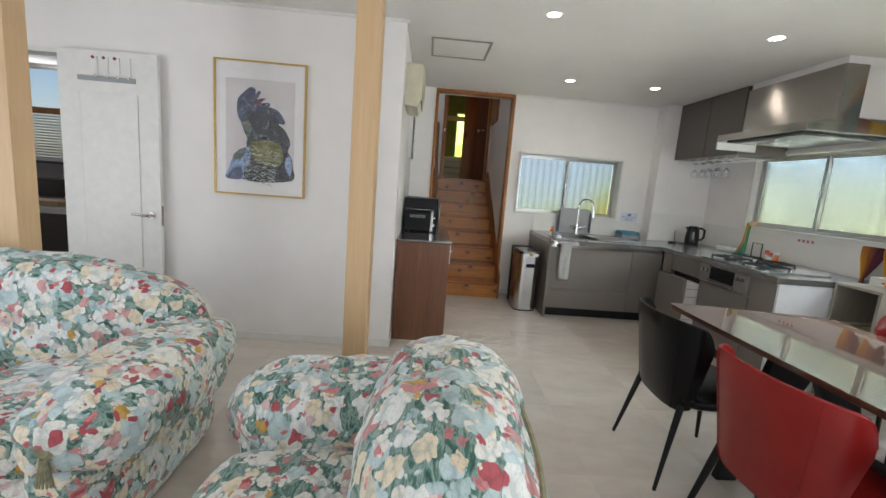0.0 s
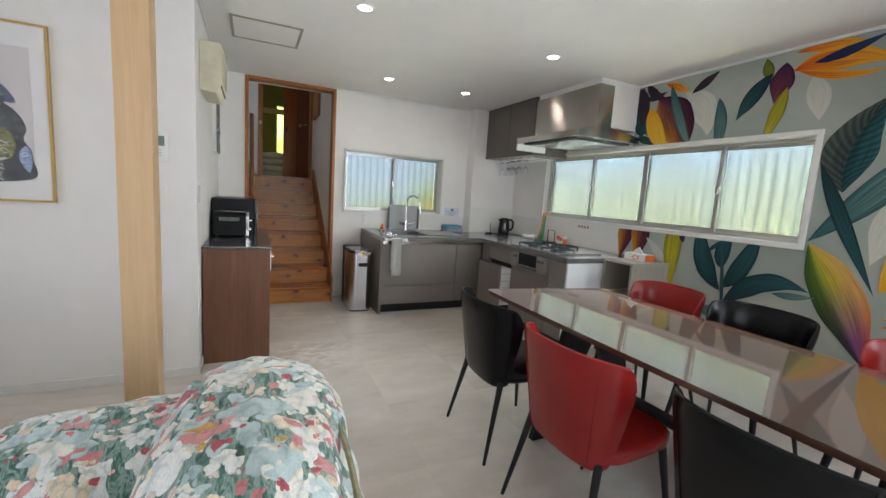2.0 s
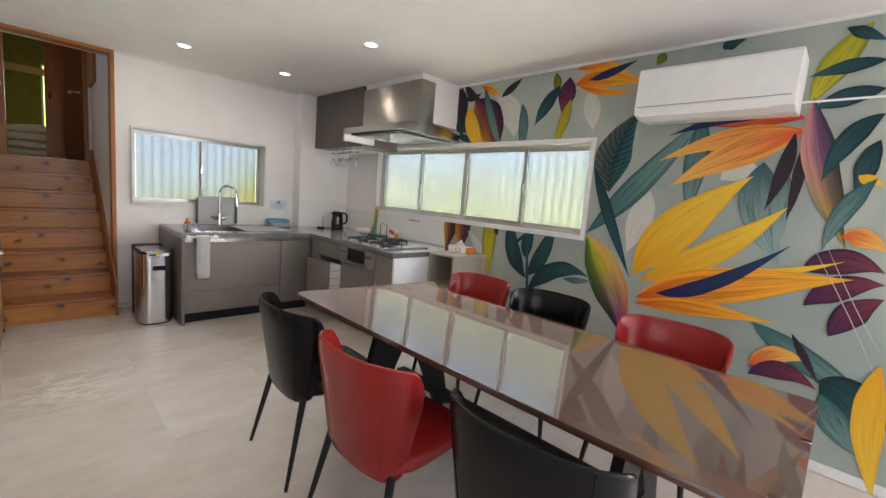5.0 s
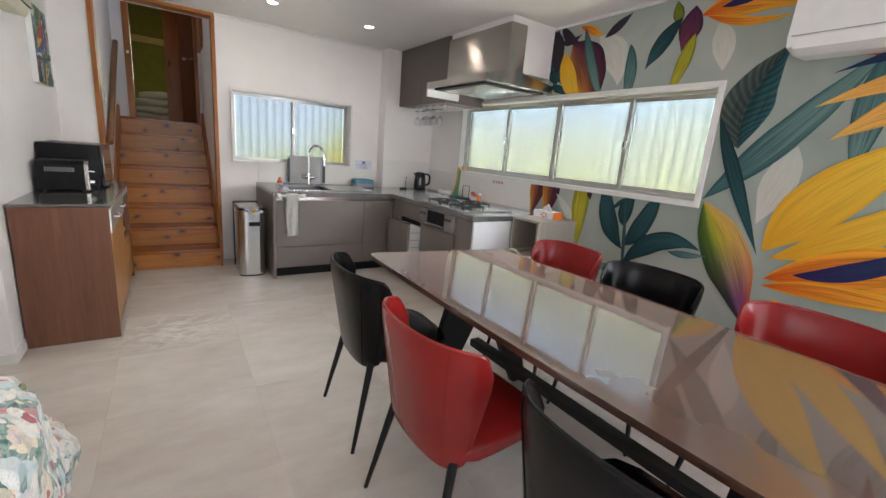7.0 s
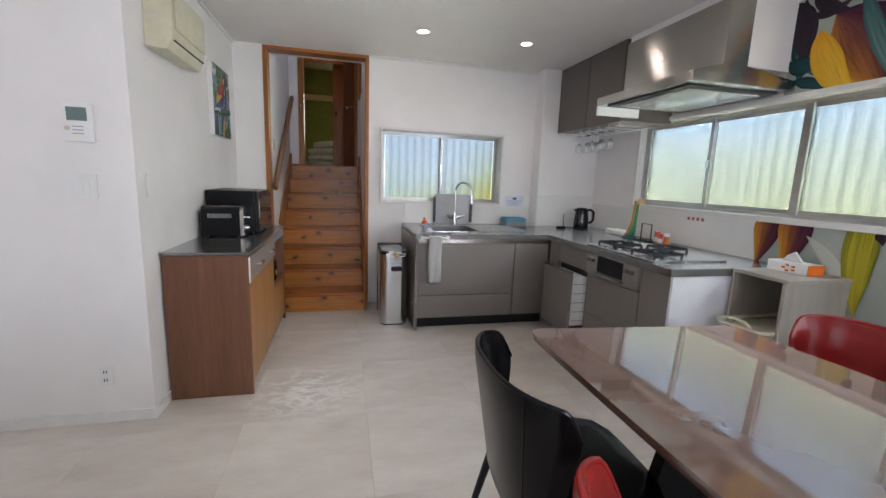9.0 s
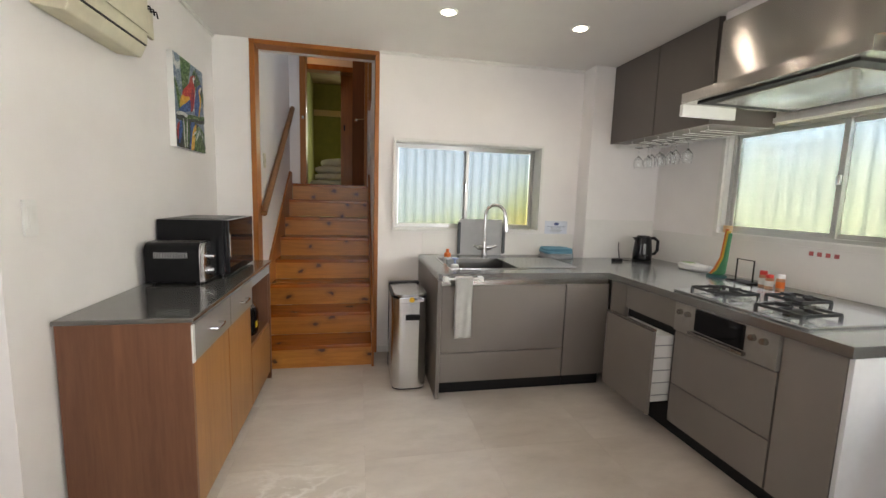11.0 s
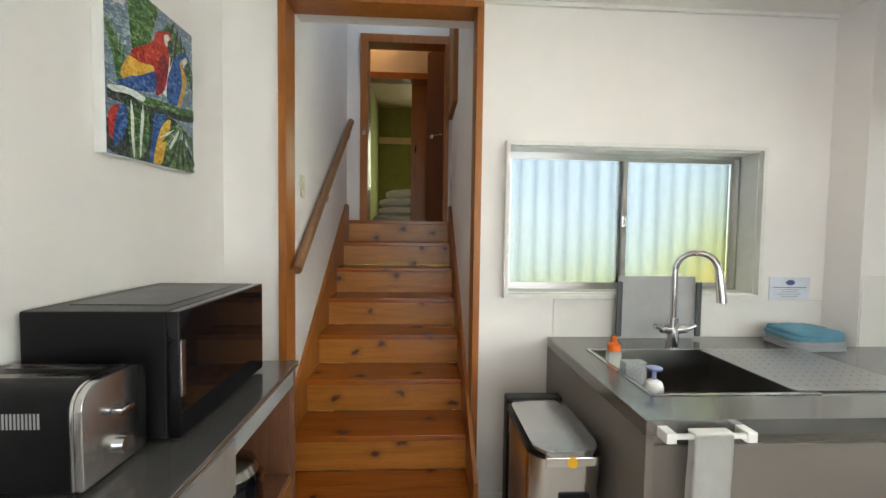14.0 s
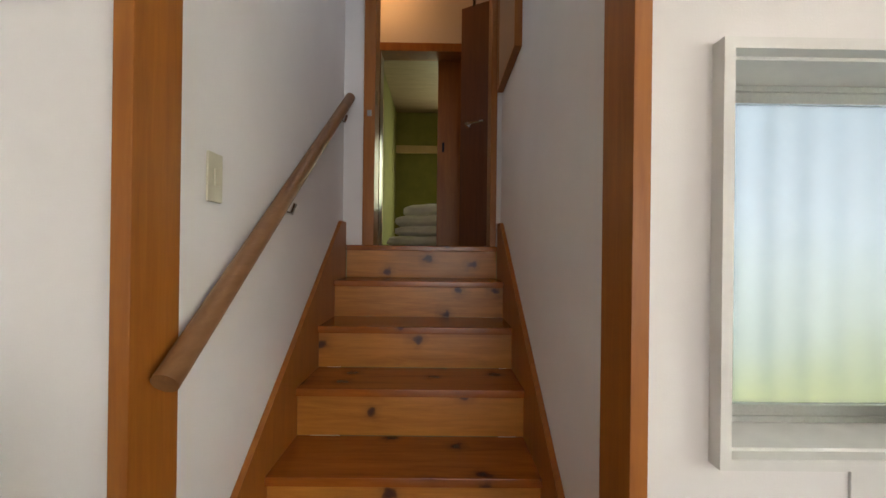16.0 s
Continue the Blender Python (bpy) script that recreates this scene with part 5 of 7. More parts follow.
MOR = mural_mat("peach_petal", (0.60, 0.06, 0.02), (0.74, 0.44, 0.10), (0.70, 0.34, 0.06), 0.7)
MR = mural_mat("scarlet_petal", (0.56, 0.03, 0.015), (0.66, 0.26, 0.06), (0.40, 0.03, 0.02), 0.7)
MN = mural_mat("navy_spear", (0.02, 0.010, 0.075), (0.012, 0.04, 0.085), (0.015, 0.01, 0.10), 0.6)
MU = mural_mat("purple_petal", (0.045, 0.012, 0.05), (0.17, 0.035, 0.055), (0.035, 0.01, 0.04), 0.8)
MPB = mural_mat("brown_violet_petal", (0.10, 0.03, 0.035), (0.30, 0.13, 0.03), None, 0.8,
                ([(0.0, (0.035, 0.008, 0.03)), (0.35, (0.09, 0.02, 0.04)), (0.7, (0.22, 0.07, 0.03)), (1.0, (0.40, 0.15, 0.03))],
                 [(0.0, (0.05, 0.01, 0.03)), (0.4, (0.14, 0.035, 0.03)), (0.75, (0.45, 0.18, 0.02)), (1.0, (0.60, 0.30, 0.02))]))
MG = mural_mat("green_stalk", (0.10, 0.14, 0.015), (0.22, 0.22, 0.02), (0.02, 0.05, 0.02), 0.7)
MGY = mural_mat("lime_petal", (0.30, 0.28, 0.015), (0.45, 0.38, 0.03), (0.12, 0.17, 0.015), 0.7)
MB = mural_mat("rainbow_bract", (0.1, 0.2, 0.02), (0.1, 0.03, 0.1), None, 0.55,
               ([(0.0, (0.62, 0.36, 0.12)), (0.3, (0.55, 0.36, 0.06)), (0.55, (0.38, 0.36, 0.03)), (0.72, (0.10, 0.16, 0.02)), (1.0, (0.025, 0.06, 0.015))],
                [(0.0, (0.50, 0.10, 0.04)), (0.25, (0.26, 0.06, 0.14)), (0.55, (0.22, 0.08, 0.20)), (0.75, (0.05, 0.03, 0.05)), (1.0, (0.02, 0.03, 0.02))]))
MK = mural_mat("pink_green_bract", (0.3, 0.1, 0.2), (0.1, 0.2, 0.05), None, 0.55,
               ([(0.0, (0.03, 0.03, 0.03)), (0.4, (0.13, 0.06, 0.13)), (0.7, (0.40, 0.16, 0.20)), (1.0, (0.55, 0.26, 0.20))],
                [(0.0, (0.03, 0.04, 0.03)), (0.4, (0.16, 0.13, 0.02)), (0.7, (0.36, 0.24, 0.05)), (1.0, (0.10, 0.16, 0.07))]))


def mural_ground():
    m, nt, p = material("sage_mural_ground")
    v = world_coords(nt)
    n = noise_tex(nt, v, 1.1, 3, 0.5, 0.8)
    n2 = noise_tex(nt, v, 0.7, 2, 0.5, 0.3)
    col = ramp(nt, n, [(0.3, (0.27, 0.315, 0.28)), (0.5, (0.345, 0.38, 0.335)), (0.68, (0.45, 0.455, 0.40))])
    col = mixc(nt, ramp(nt, n2, [(0.45, (0, 0, 0)), (0.6, (0.5, 0.5, 0.5))]), col, (0.30, 0.39, 0.37))
    link(nt, col, p.inputs["Base Color"])
    p.inputs["Roughness"].default_value = 0.6
    p.inputs["Specular IOR Level"].default_value = 0.2
    return m


mural = thing("mural", "tropical wall mural of bird-of-paradise flowers on sage green", "mural", pose(XR - 0.003, 1.2, 0.06))
MGR = mural_ground()
for ya, yz, za, zz in ((-0.30, 2.344, 0.061, H - 0.021), (2.344, 3.855, 1.926, H - 0.021), (2.344, 3.855, 0.061, 1.124)):
    part("printed_ground", box(XR - 0.0035, XR - 0.0005, ya, yz, za, zz), MGR, mural, "sage green ground")
LAYER = [0]


def petal(mat, a, b, c, width):
    """A flat painted petal on the mural: a bent spine a-b-c in (y, z), widest past its middle, pointed at both ends."""
    LAYER[0] += 1
    x = XR - 0.0042 - 0.00012 * LAYER[0]
    a, b, c = Vector(a), Vector(b), Vector(c)
    bm = bmesh.new()
    uvl = bm.loops.layers.uv.new("UVMap")
    n, k = 18, 4
    rows = []
    for i in range(n + 1):
        t = i / n
        q = a * (1 - t) ** 2 + b * 2 * t * (1 - t) + c * t * t
        d = ((b - a) * (1 - t) + (c - b) * t).normalized()
        s = Vector((-d.y, d.x))
        w = width / 2 * (math.sin(math.pi * t ** 0.85) ** 1.05) * (1 + 0.10 * noise.noise(Vector((t * 5, LAYER[0] * 1.7, 0))))
        w = max(w, 0.0008)
        rows.append([(bm.verts.new((x, q.x + s.x * w * (2 * j / k - 1), q.y + s.y * w * (2 * j / k - 1))), t, j / k) for j in range(k + 1)])
    for r0, r1 in zip(rows, rows[1:]):
        for j in range(k):
            quad = (r0[j], r0[j + 1], r1[j + 1], r1[j])
            f = bm.faces.new([q[0] for q in quad])
            for lp, q in zip(f.loops, quad):
                lp[uvl].uv = (q[1], q[2])
    mean_y, mean_z = (a.x + 2 * b.x + c.x) / 4, (a.y + 2 * b.y + c.y) / 4
    for v in bm.verts:
        v.co.z = min(v.co.z, H - 0.022)
        if v.co.y > 2.343 and 1.122 < v.co.z < 1.928:
            if mean_y < 2.343:
                v.co.y = 2.343
            else:
                v.co.z = 1.122 if mean_z < 1.5 else 1.928
    part("petal" if mat in (MY, MO, MOR, MR, MN, MU, MPB, MGY, MB, MK) else "leaf", bm, mat, mural)


petal(MP, (2.459, 2.289), (2.394, 2.127), (2.387, 1.984), 0.139)
petal(MP, (1.901, 1.536), (1.947, 1.323), (2.008, 1.080), 0.179)
petal(MP, (1.493, 1.626), (1.384, 1.736), (1.284, 1.630), 0.145)
petal(MP, (3.363, 2.346), (3.122, 2.192), (3.128, 1.961), 0.233)
petal(MT, (3.806, 2.480), (3.814, 2.253), (3.715, 2.045), 0.124)
petal(MD, (3.762, 2.492), (3.705, 2.384), (3.523, 2.309), 0.082)
petal(MT, (3.839, 2.341), (3.735, 2.161), (3.785, 1.980), 0.140)
petal(MM, (3.819, 2.156), (3.729, 2.103), (3.632, 1.973), 0.079)
petal(MD, (3.706, 2.243), (3.649, 2.126), (3.562, 2.137), 0.036)
petal(MT, (3.819, 2.005), (3.708, 1.977), (3.539, 1.924), 0.068)
petal(MD, (3.850, 2.470), (3.760, 2.330), (3.770, 2.060), 0.150)
petal(MT, (3.850, 2.130), (3.790, 2.060), (3.640, 2.090), 0.110)
petal(MD, (3.760, 2.370), (3.660, 2.330), (3.540, 2.395), 0.060)
petal(MPB, (3.626, 2.331), (3.394, 2.135), (3.333, 1.754), 0.381)
petal(MY, (3.693, 2.270), (3.673, 2.071), (3.422, 1.755), 0.167)
petal(MD, (3.308, 2.329), (3.188, 2.398), (3.091, 2.466), 0.070)
petal(MO, (3.560, 2.455), (3.437, 2.407), (3.323, 2.347), 0.072)
petal(MM, (3.510, 2.443), (3.421, 2.137), (3.200, 1.753), 0.091)
petal(MM, (3.067, 2.247), (3.005, 2.056), (3.043, 1.752), 0.103)
petal(MG, (2.759, 2.467), (2.738, 2.370), (2.708, 2.291), 0.073)
petal(MT, (2.705, 2.356), (2.833, 2.214), (2.916, 2.050), 0.117)
petal(MU, (2.629, 2.411), (2.633, 2.264), (2.675, 2.138), 0.152)
petal(MGY, (2.599, 2.238), (2.633, 2.088), (2.719, 1.821), 0.092)
petal(MO, (2.581, 2.341), (2.337, 2.421), (2.037, 2.287), 0.151)
petal(MO, (2.575, 2.458), (2.389, 2.481), (2.201, 2.438), 0.064)
petal(MN, (2.468, 2.366), (2.289, 2.384), (2.105, 2.460), 0.062)
petal(MO, (2.551, 2.337), (2.314, 2.220), (2.072, 2.251), 0.052)
petal(MG, (1.929, 2.473), (1.947, 2.433), (1.973, 2.398), 0.070)
petal(MT, (1.585, 2.430), (1.564, 2.469), (1.474, 2.469), 0.079)
petal(MF, (2.196, 1.516), (2.273, 1.789), (2.038, 2.100), 0.273)
petal(MM, (2.333, 1.188), (1.930, 1.618), (1.633, 2.034), 0.170)
petal(MM, (1.633, 2.034), (1.650, 1.739), (1.653, 1.361), 0.139)
petal(MC, (1.283, 1.735), (1.307, 1.469), (1.134, 1.132), 0.224)
petal(MC, (1.201, 1.735), (1.162, 1.530), (1.149, 1.253), 0.091)
petal(MD, (1.117, 1.840), (1.107, 1.633), (1.138, 1.400), 0.059)
petal(MR, (1.135, 1.980), (1.425, 2.066), (1.928, 2.018), 0.168)
petal(MOR, (1.127, 1.913), (1.468, 1.934), (1.873, 1.745), 0.113)
petal(MOR, (1.125, 1.900), (1.398, 1.851), (1.778, 1.573), 0.193)
petal(MN, (1.231, 2.001), (1.453, 2.055), (1.833, 1.912), 0.068)
petal(MGY, (0.930, 2.448), (1.070, 2.248), (1.127, 2.038), 0.143)
petal(MT, (1.029, 2.439), (0.956, 2.400), (0.864, 2.345), 0.057)
petal(MT, (0.851, 2.249), (1.004, 2.244), (1.148, 2.203), 0.072)
petal(MK, (1.113, 2.088), (1.046, 1.668), (0.867, 1.272), 0.153)
petal(MT, (0.833, 2.105), (1.007, 2.083), (1.105, 2.023), 0.098)
petal(MT, (0.821, 1.979), (0.959, 1.891), (1.016, 1.629), 0.106)
petal(MT, (0.817, 1.846), (0.867, 1.731), (0.856, 1.506), 0.092)
petal(MY, (0.874, 1.663), (0.826, 1.633), (0.771, 1.622), 0.059)
petal(MD, (1.165, 1.900), (1.170, 1.700), (1.245, 1.450), 0.075)
petal(MM, (0.800, 1.650), (0.930, 1.480), (0.960, 1.250), 0.090)
petal(MT, (2.336, 1.709), (2.186, 1.347), (1.962, 0.899), 0.087)
petal(MOR, (0.889, 1.334), (0.803, 1.366), (0.717, 1.276), 0.104)
petal(MU, (1.027, 1.118), (0.880, 1.261), (0.703, 1.167), 0.148)
petal(MU, (0.991, 0.929), (0.860, 1.107), (0.695, 1.106), 0.132)
petal(MU, (0.867, 0.783), (0.805, 0.958), (0.686, 1.033), 0.129)
petal(MY, (1.941, 0.929), (1.760, 1.299), (1.324, 1.651), 0.269)
petal(MY, (1.896, 0.894), (1.433, 1.134), (1.137, 1.476), 0.168)
petal(MY, (1.546, 0.991), (1.158, 1.060), (0.861, 1.202), 0.053)
petal(MO, (1.898, 0.772), (1.476, 0.960), (0.815, 1.112), 0.238)
petal(MN, (1.771, 0.829), (1.478, 0.870), (1.096, 1.256), 0.096)
petal(MO, (1.901, 0.727), (1.592, 0.797), (1.092, 0.792), 0.103)
petal(MB, (2.322, 1.175), (2.103, 0.864), (1.932, 0.435), 0.281)
petal(MY, (1.814, 0.670), (1.809, 0.558), (1.950, 0.439), 0.084)
petal(MM, (1.207, 0.773), (0.942, 0.598), (0.637, 0.488), 0.142)
petal(MOR, (1.192, 0.508), (1.080, 0.654), (0.943, 0.611), 0.105)
petal(MU, (1.185, 0.450), (1.045, 0.586), (0.871, 0.469), 0.107)
petal(MD, (1.018, 0.758), (0.946, 0.631), (0.866, 0.506), 0.042)
petal(MT, (0.868, 0.525), (0.716, 0.507), (0.605, 0.151), 0.265)
petal(MM, (0.850, 0.456), (0.794, 0.305), (0.651, 0.168), 0.141)
petal(MY, (0.649, 0.694), (0.685, 0.353), (0.578, -0.028), 0.133)
petal(MP, (1.021, 1.309), (0.790, 0.912), (0.661, 0.625), 0.004)
petal(MP, (0.957, 1.310), (0.768, 0.918), (0.661, 0.754), 0.004)
petal(MPB, (3.783, 1.345), (3.798, 1.103), (3.859, 0.820), 0.177)
petal(MPB, (3.633, 1.412), (3.620, 1.061), (3.680, 0.815), 0.199)
petal(MP, (3.567, 1.067), (3.361, 0.918), (3.279, 0.680), 0.084)
petal(MGY, (3.258, 1.375), (3.325, 0.980), (3.262, 0.649), 0.164)
petal(MD, (3.232, 1.135), (3.210, 1.115), (3.198, 1.062), 0.052)
petal(MT, (2.840, 0.728), (3.079, 0.929), (3.056, 1.307), 0.155)
petal(MT, (2.848, 0.904), (2.901, 1.007), (2.787, 1.301), 0.116)
petal(MT, (2.831, 0.755), (2.687, 0.908), (2.603, 1.267), 0.140)
petal(MT, (2.815, 0.611), (2.585, 0.964), (2.274, 0.846), 0.146)
petal(MM, (2.486, 0.793), (2.360, 0.788), (2.234, 0.821), 0.047)
petal(MM, (2.824, 0.583), (2.907, 0.511), (3.079, 0.573), 0.082)
petal(MT, (2.987, 1.012), (2.921, 1.083), (2.845, 1.143), 0.033)
petal(MS, (2.801, 0.482), (2.828, 0.834), (2.891, 1.190), 0.029)

# ---- things on the walls ----
pic = thing("framed_print", "print of a dark blue plumed shape in thin gold frame", "picture", pose(-0.78, 4.0, 1.15))
part("frame", panel_frame(-1.118, -0.452, 1.15, 2.118, 0.012, 0.025, YP - 0.027), GOLD, pic, "thin gold frame")
part("mount", box(-1.107, -0.463, YP - 0.016, YP - 0.002, 1.161, 2.107), PAPER, pic, "pale mount")
part("sheet", box(-1.035, -0.535, YP - 0.0185, YP - 0.0165, 1.27, 1.99), plain("pinkish_sheet", (0.60, 0.54, 0.53), 0.6, vary=0.03), pic, "pale pink-grey sheet")


def blotch(mat_, pts, y, parent, name="painted_shape"):
    """A flat painted patch with a slightly ragged rim; pts are (x, z, half width, half height, tilt)."""
    for k, (cx, cz, rx, rz, tilt) in enumerate(pts):
        bm = bmesh.new()
        vs = []
        ca, sa = math.cos(radians(tilt)), math.sin(radians(tilt))
        for i in range(40):
            a = 2 * math.pi * i / 40
            r = 1 + 0.14 * noise.noise(Vector((math.cos(a) * 2.6 + cx * 9, math.sin(a) * 2.6, k + cz)))
            u, v = rx * r * math.cos(a), rz * r * math.sin(a)
            vs.append(bm.verts.new((cx + u * ca - v * sa, y - 0.00025 * k, cz + u * sa + v * ca)))
        bm.faces.new(vs)
        part(name, bm, mat_, parent)


def plumage(name, a, b, c):
    m, nt, p = material(name)
    n = noise_tex(nt, world_coords(nt, (40, 40, 75)), 1.0, 5, 0.6, 1.2)
    link(nt, ramp(nt, n, [(0.35, a), (0.5, b), (0.66, c)]), p.inputs["Base Color"])
    p.inputs["Roughness"].default_value = 0.55
    return m


PLB = plumage("slate_blue_paint", (0.012, 0.016, 0.03), (0.05, 0.065, 0.13), (0.22, 0.25, 0.34))
PLD = plumage("dark_plume_paint", (0.008, 0.009, 0.014), (0.025, 0.028, 0.04), (0.16, 0.18, 0.18))
PLG = plumage("grey_plume_paint", (0.02, 0.025, 0.025), (0.10, 0.12, 0.11), (0.36, 0.38, 0.32))
PLL = plumage("light_blue_paint", (0.06, 0.09, 0.2), (0.2, 0.28, 0.48), (0.5, 0.55, 0.65))
PLY = plumage("moss_yellow_paint", (0.05, 0.05, 0.02), (0.16, 0.15, 0.05), (0.42, 0.40, 0.16))
def rounded_run(pts, steps=5):
    """A closed smooth line through the corner points."""
    out, n = [], len(pts)
    for i in range(n):
        p0, p1, p2, p3 = (Vector(pts[(i + k - 1) % n]) for k in range(4))
        for q in range(steps):
            t = q / steps
            out.append(0.5 * (2 * p1 + (p2 - p0) * t + (2 * p0 - 5 * p1 + 4 * p2 - p3) * t * t + (3 * p1 - p0 - 3 * p2 + p3) * t ** 3))
    return out


PLM = plumage("mauve_paint", (0.06, 0.02, 0.03), (0.13, 0.05, 0.07), (0.3, 0.16, 0.2))
PLW = plumage("pale_speck_paint", (0.5, 0.53, 0.52), (0.6, 0.62, 0.6), (0.7, 0.7, 0.66))
yb = YP - 0.0188


def print_shape(mat_, pts, k):
    """A printed shape with a smooth outline, by fractions of the framed width and height."""
    bm = bmesh.new()
    bm.faces.new([bm.verts.new((-1.118 + 0.666 * p.x, yb - 0.00008 * k, 1.15 + 0.968 * p.y)) for p in rounded_run(pts)])
    part("painted_shape", bm, mat_, pic)


print_shape(PLD, [(0.287, 0.557), (0.256, 0.604), (0.245, 0.674), (0.26, 0.724), (0.308, 0.762), (0.361, 0.796), (0.419, 0.807), (0.486, 0.701), (0.591, 0.672), (0.665, 0.662), (0.721, 0.633), (0.776, 0.56), (0.7, 0.556), (0.759, 0.52), (0.811, 0.467), (0.832, 0.412), (0.811, 0.355), (0.853, 0.301), (0.864, 0.245), (0.843, 0.129), (0.308, 0.118), (0.371, 0.274), (0.35, 0.392), (0.361, 0.428), (0.329, 0.475)], 0)
print_shape(PLB, [(0.287, 0.557), (0.252, 0.611), (0.245, 0.674), (0.26, 0.724), (0.308, 0.762), (0.361, 0.786), (0.407, 0.767), (0.423, 0.698), (0.486, 0.652), (0.361, 0.631)], 1)
print_shape(PLB, [(0.35, 0.694), (0.371, 0.779), (0.419, 0.81), (0.449, 0.791), (0.428, 0.74), (0.398, 0.668)], 2)
print_shape(PLB, [(0.398, 0.668), (0.434, 0.748), (0.476, 0.785), (0.503, 0.78), (0.478, 0.743), (0.428, 0.691)], 3)
print_shape(PLM, [(0.428, 0.677), (0.455, 0.714), (0.507, 0.734), (0.56, 0.734), (0.524, 0.713), (0.465, 0.672)], 4)
print_shape(PLB, [(0.455, 0.665), (0.507, 0.696), (0.581, 0.707), (0.608, 0.691), (0.581, 0.673), (0.497, 0.653)], 5)
print_shape(PLB, [(0.591, 0.672), (0.665, 0.662), (0.721, 0.633), (0.776, 0.56), (0.706, 0.566), (0.654, 0.613)], 6)
print_shape(PLG, [(0.302, 0.553), (0.382, 0.555), (0.407, 0.5), (0.361, 0.442), (0.335, 0.48)], 7)
print_shape(PLL, [(0.126, 0.124), (0.161, 0.206), (0.203, 0.278), (0.287, 0.342), (0.398, 0.366), (0.392, 0.275), (0.329, 0.187), (0.308, 0.121)], 8)
print_shape(PLB, [(0.126, 0.124), (0.203, 0.194), (0.266, 0.212), (0.308, 0.186), (0.287, 0.12)], 9)
print_shape(PLG, [(0.203, 0.292), (0.277, 0.346), (0.344, 0.356), (0.308, 0.284), (0.235, 0.266)], 10)
print_shape(PLY, [(0.398, 0.402), (0.57, 0.425), (0.706, 0.405), (0.759, 0.324), (0.696, 0.236), (0.486, 0.252), (0.407, 0.318)], 11)
print_shape(PLL, [(0.78, 0.283), (0.826, 0.32), (0.86, 0.259), (0.839, 0.174), (0.79, 0.213)], 12)
rng = random.Random(5)
for k in range(95):
    # pale specks over the head and neck
    u = 0.29 + 0.44 * rng.random()
    v = 0.56 + 0.11 * rng.random() + 0.05 * math.sin(5 * (u - 0.2)) if k < 55 else 0.42 + 0.16 * rng.random()
    if k >= 55:
        u = 0.42 + 0.26 * rng.random()
    blotch(PLW, [(-1.118 + 0.666 * u, 1.15 + 0.968 * v, rng.uniform(0.0022, 0.005), rng.uniform(0.0018, 0.0035), rng.uniform(0, 60))], yb - 0.0012 - 0.00001 * k, pic, "painted_speck")
for k in range(20):
    # wavy pale bars across the breast
    v, u0, bm = 0.385 - 0.0145 * k, 0.40 + 0.012 * math.sin(k * 1.7), bmesh.new()
    for q in range(4):
        ua, ub = u0 - 0.004 * k + 0.085 * q, u0 - 0.004 * k + 0.085 * q + rng.uniform(0.05, 0.08)
        if ub > 0.84:
            continue
        dz = rng.uniform(-0.006, 0.006) - 0.012 * q
        w = rng.uniform(0.0012, 0.0030)
        run = [(ua + (ub - ua) * i / 6, v + dz + 0.006 * math.sin(i * 1.1 + k)) for i in range(7)]
        up = [bm.verts.new((-1.118 + 0.666 * x, yb - 0.0023, 1.15 + 0.968 * z + w)) for x, z in run]
        lo = [bm.verts.new((-1.118 + 0.666 * x, yb - 0.0023, 1.15 + 0.968 * z - w)) for x, z in run]
        for i in range(6):
            bm.faces.new((up[i], up[i + 1], lo[i + 1], lo[i]))
    part("painted_bar", bm, PLW if k % 3 else PLY, pic)
g = part("glazing", box(-1.106, -0.464, YP - 0.0265, YP - 0.0255, 1.162, 2.106), CLEARG, pic, "clear picture glass")
g.visible_shadow = False

cv = thing("painted_canvas", "small unframed canvas with red, blue and yellow shapes among leaves", "picture", pose(0.265, 5.45, 1.6))
part("canvas", box(XL + 0.001, XL + 0.035, 5.235, 5.69, 1.60, 2.135, 0.002), WHITEP, cv)


def canvas_patch(mat_, pts):
    """Painted patches on the canvas face; pts are (y, z, half width, half height, tilt)."""
    for k, (cy, cz, ry, rz, tilt) in enumerate(pts):
        LAYER[0] += 1
        bm = bmesh.new()
        ca, sa = math.cos(radians(tilt)), math.sin(radians(tilt))
        vs = []
        for i in range(32):
            a = 2 * math.pi * i / 32
            r = 1 + 0.2 * noise.noise(Vector((math.cos(a) * 2.5 + cy * 7, math.sin(a) * 2.5, LAYER[0])))
            u, v = ry * r * math.cos(a), rz * r * math.sin(a)
            yy_, zz_ = cy + u * ca - v * sa, cz + u * sa + v * ca
            vs.append(bm.verts.new((XL + 0.0355 + 0.00005 * (LAYER[0] - 70), min(max(yy_, 5.237), 5.688), min(max(zz_, 1.602), 2.133))))
        bm.faces.new(vs)
        part("painted_shape", bm, mat_, cv)


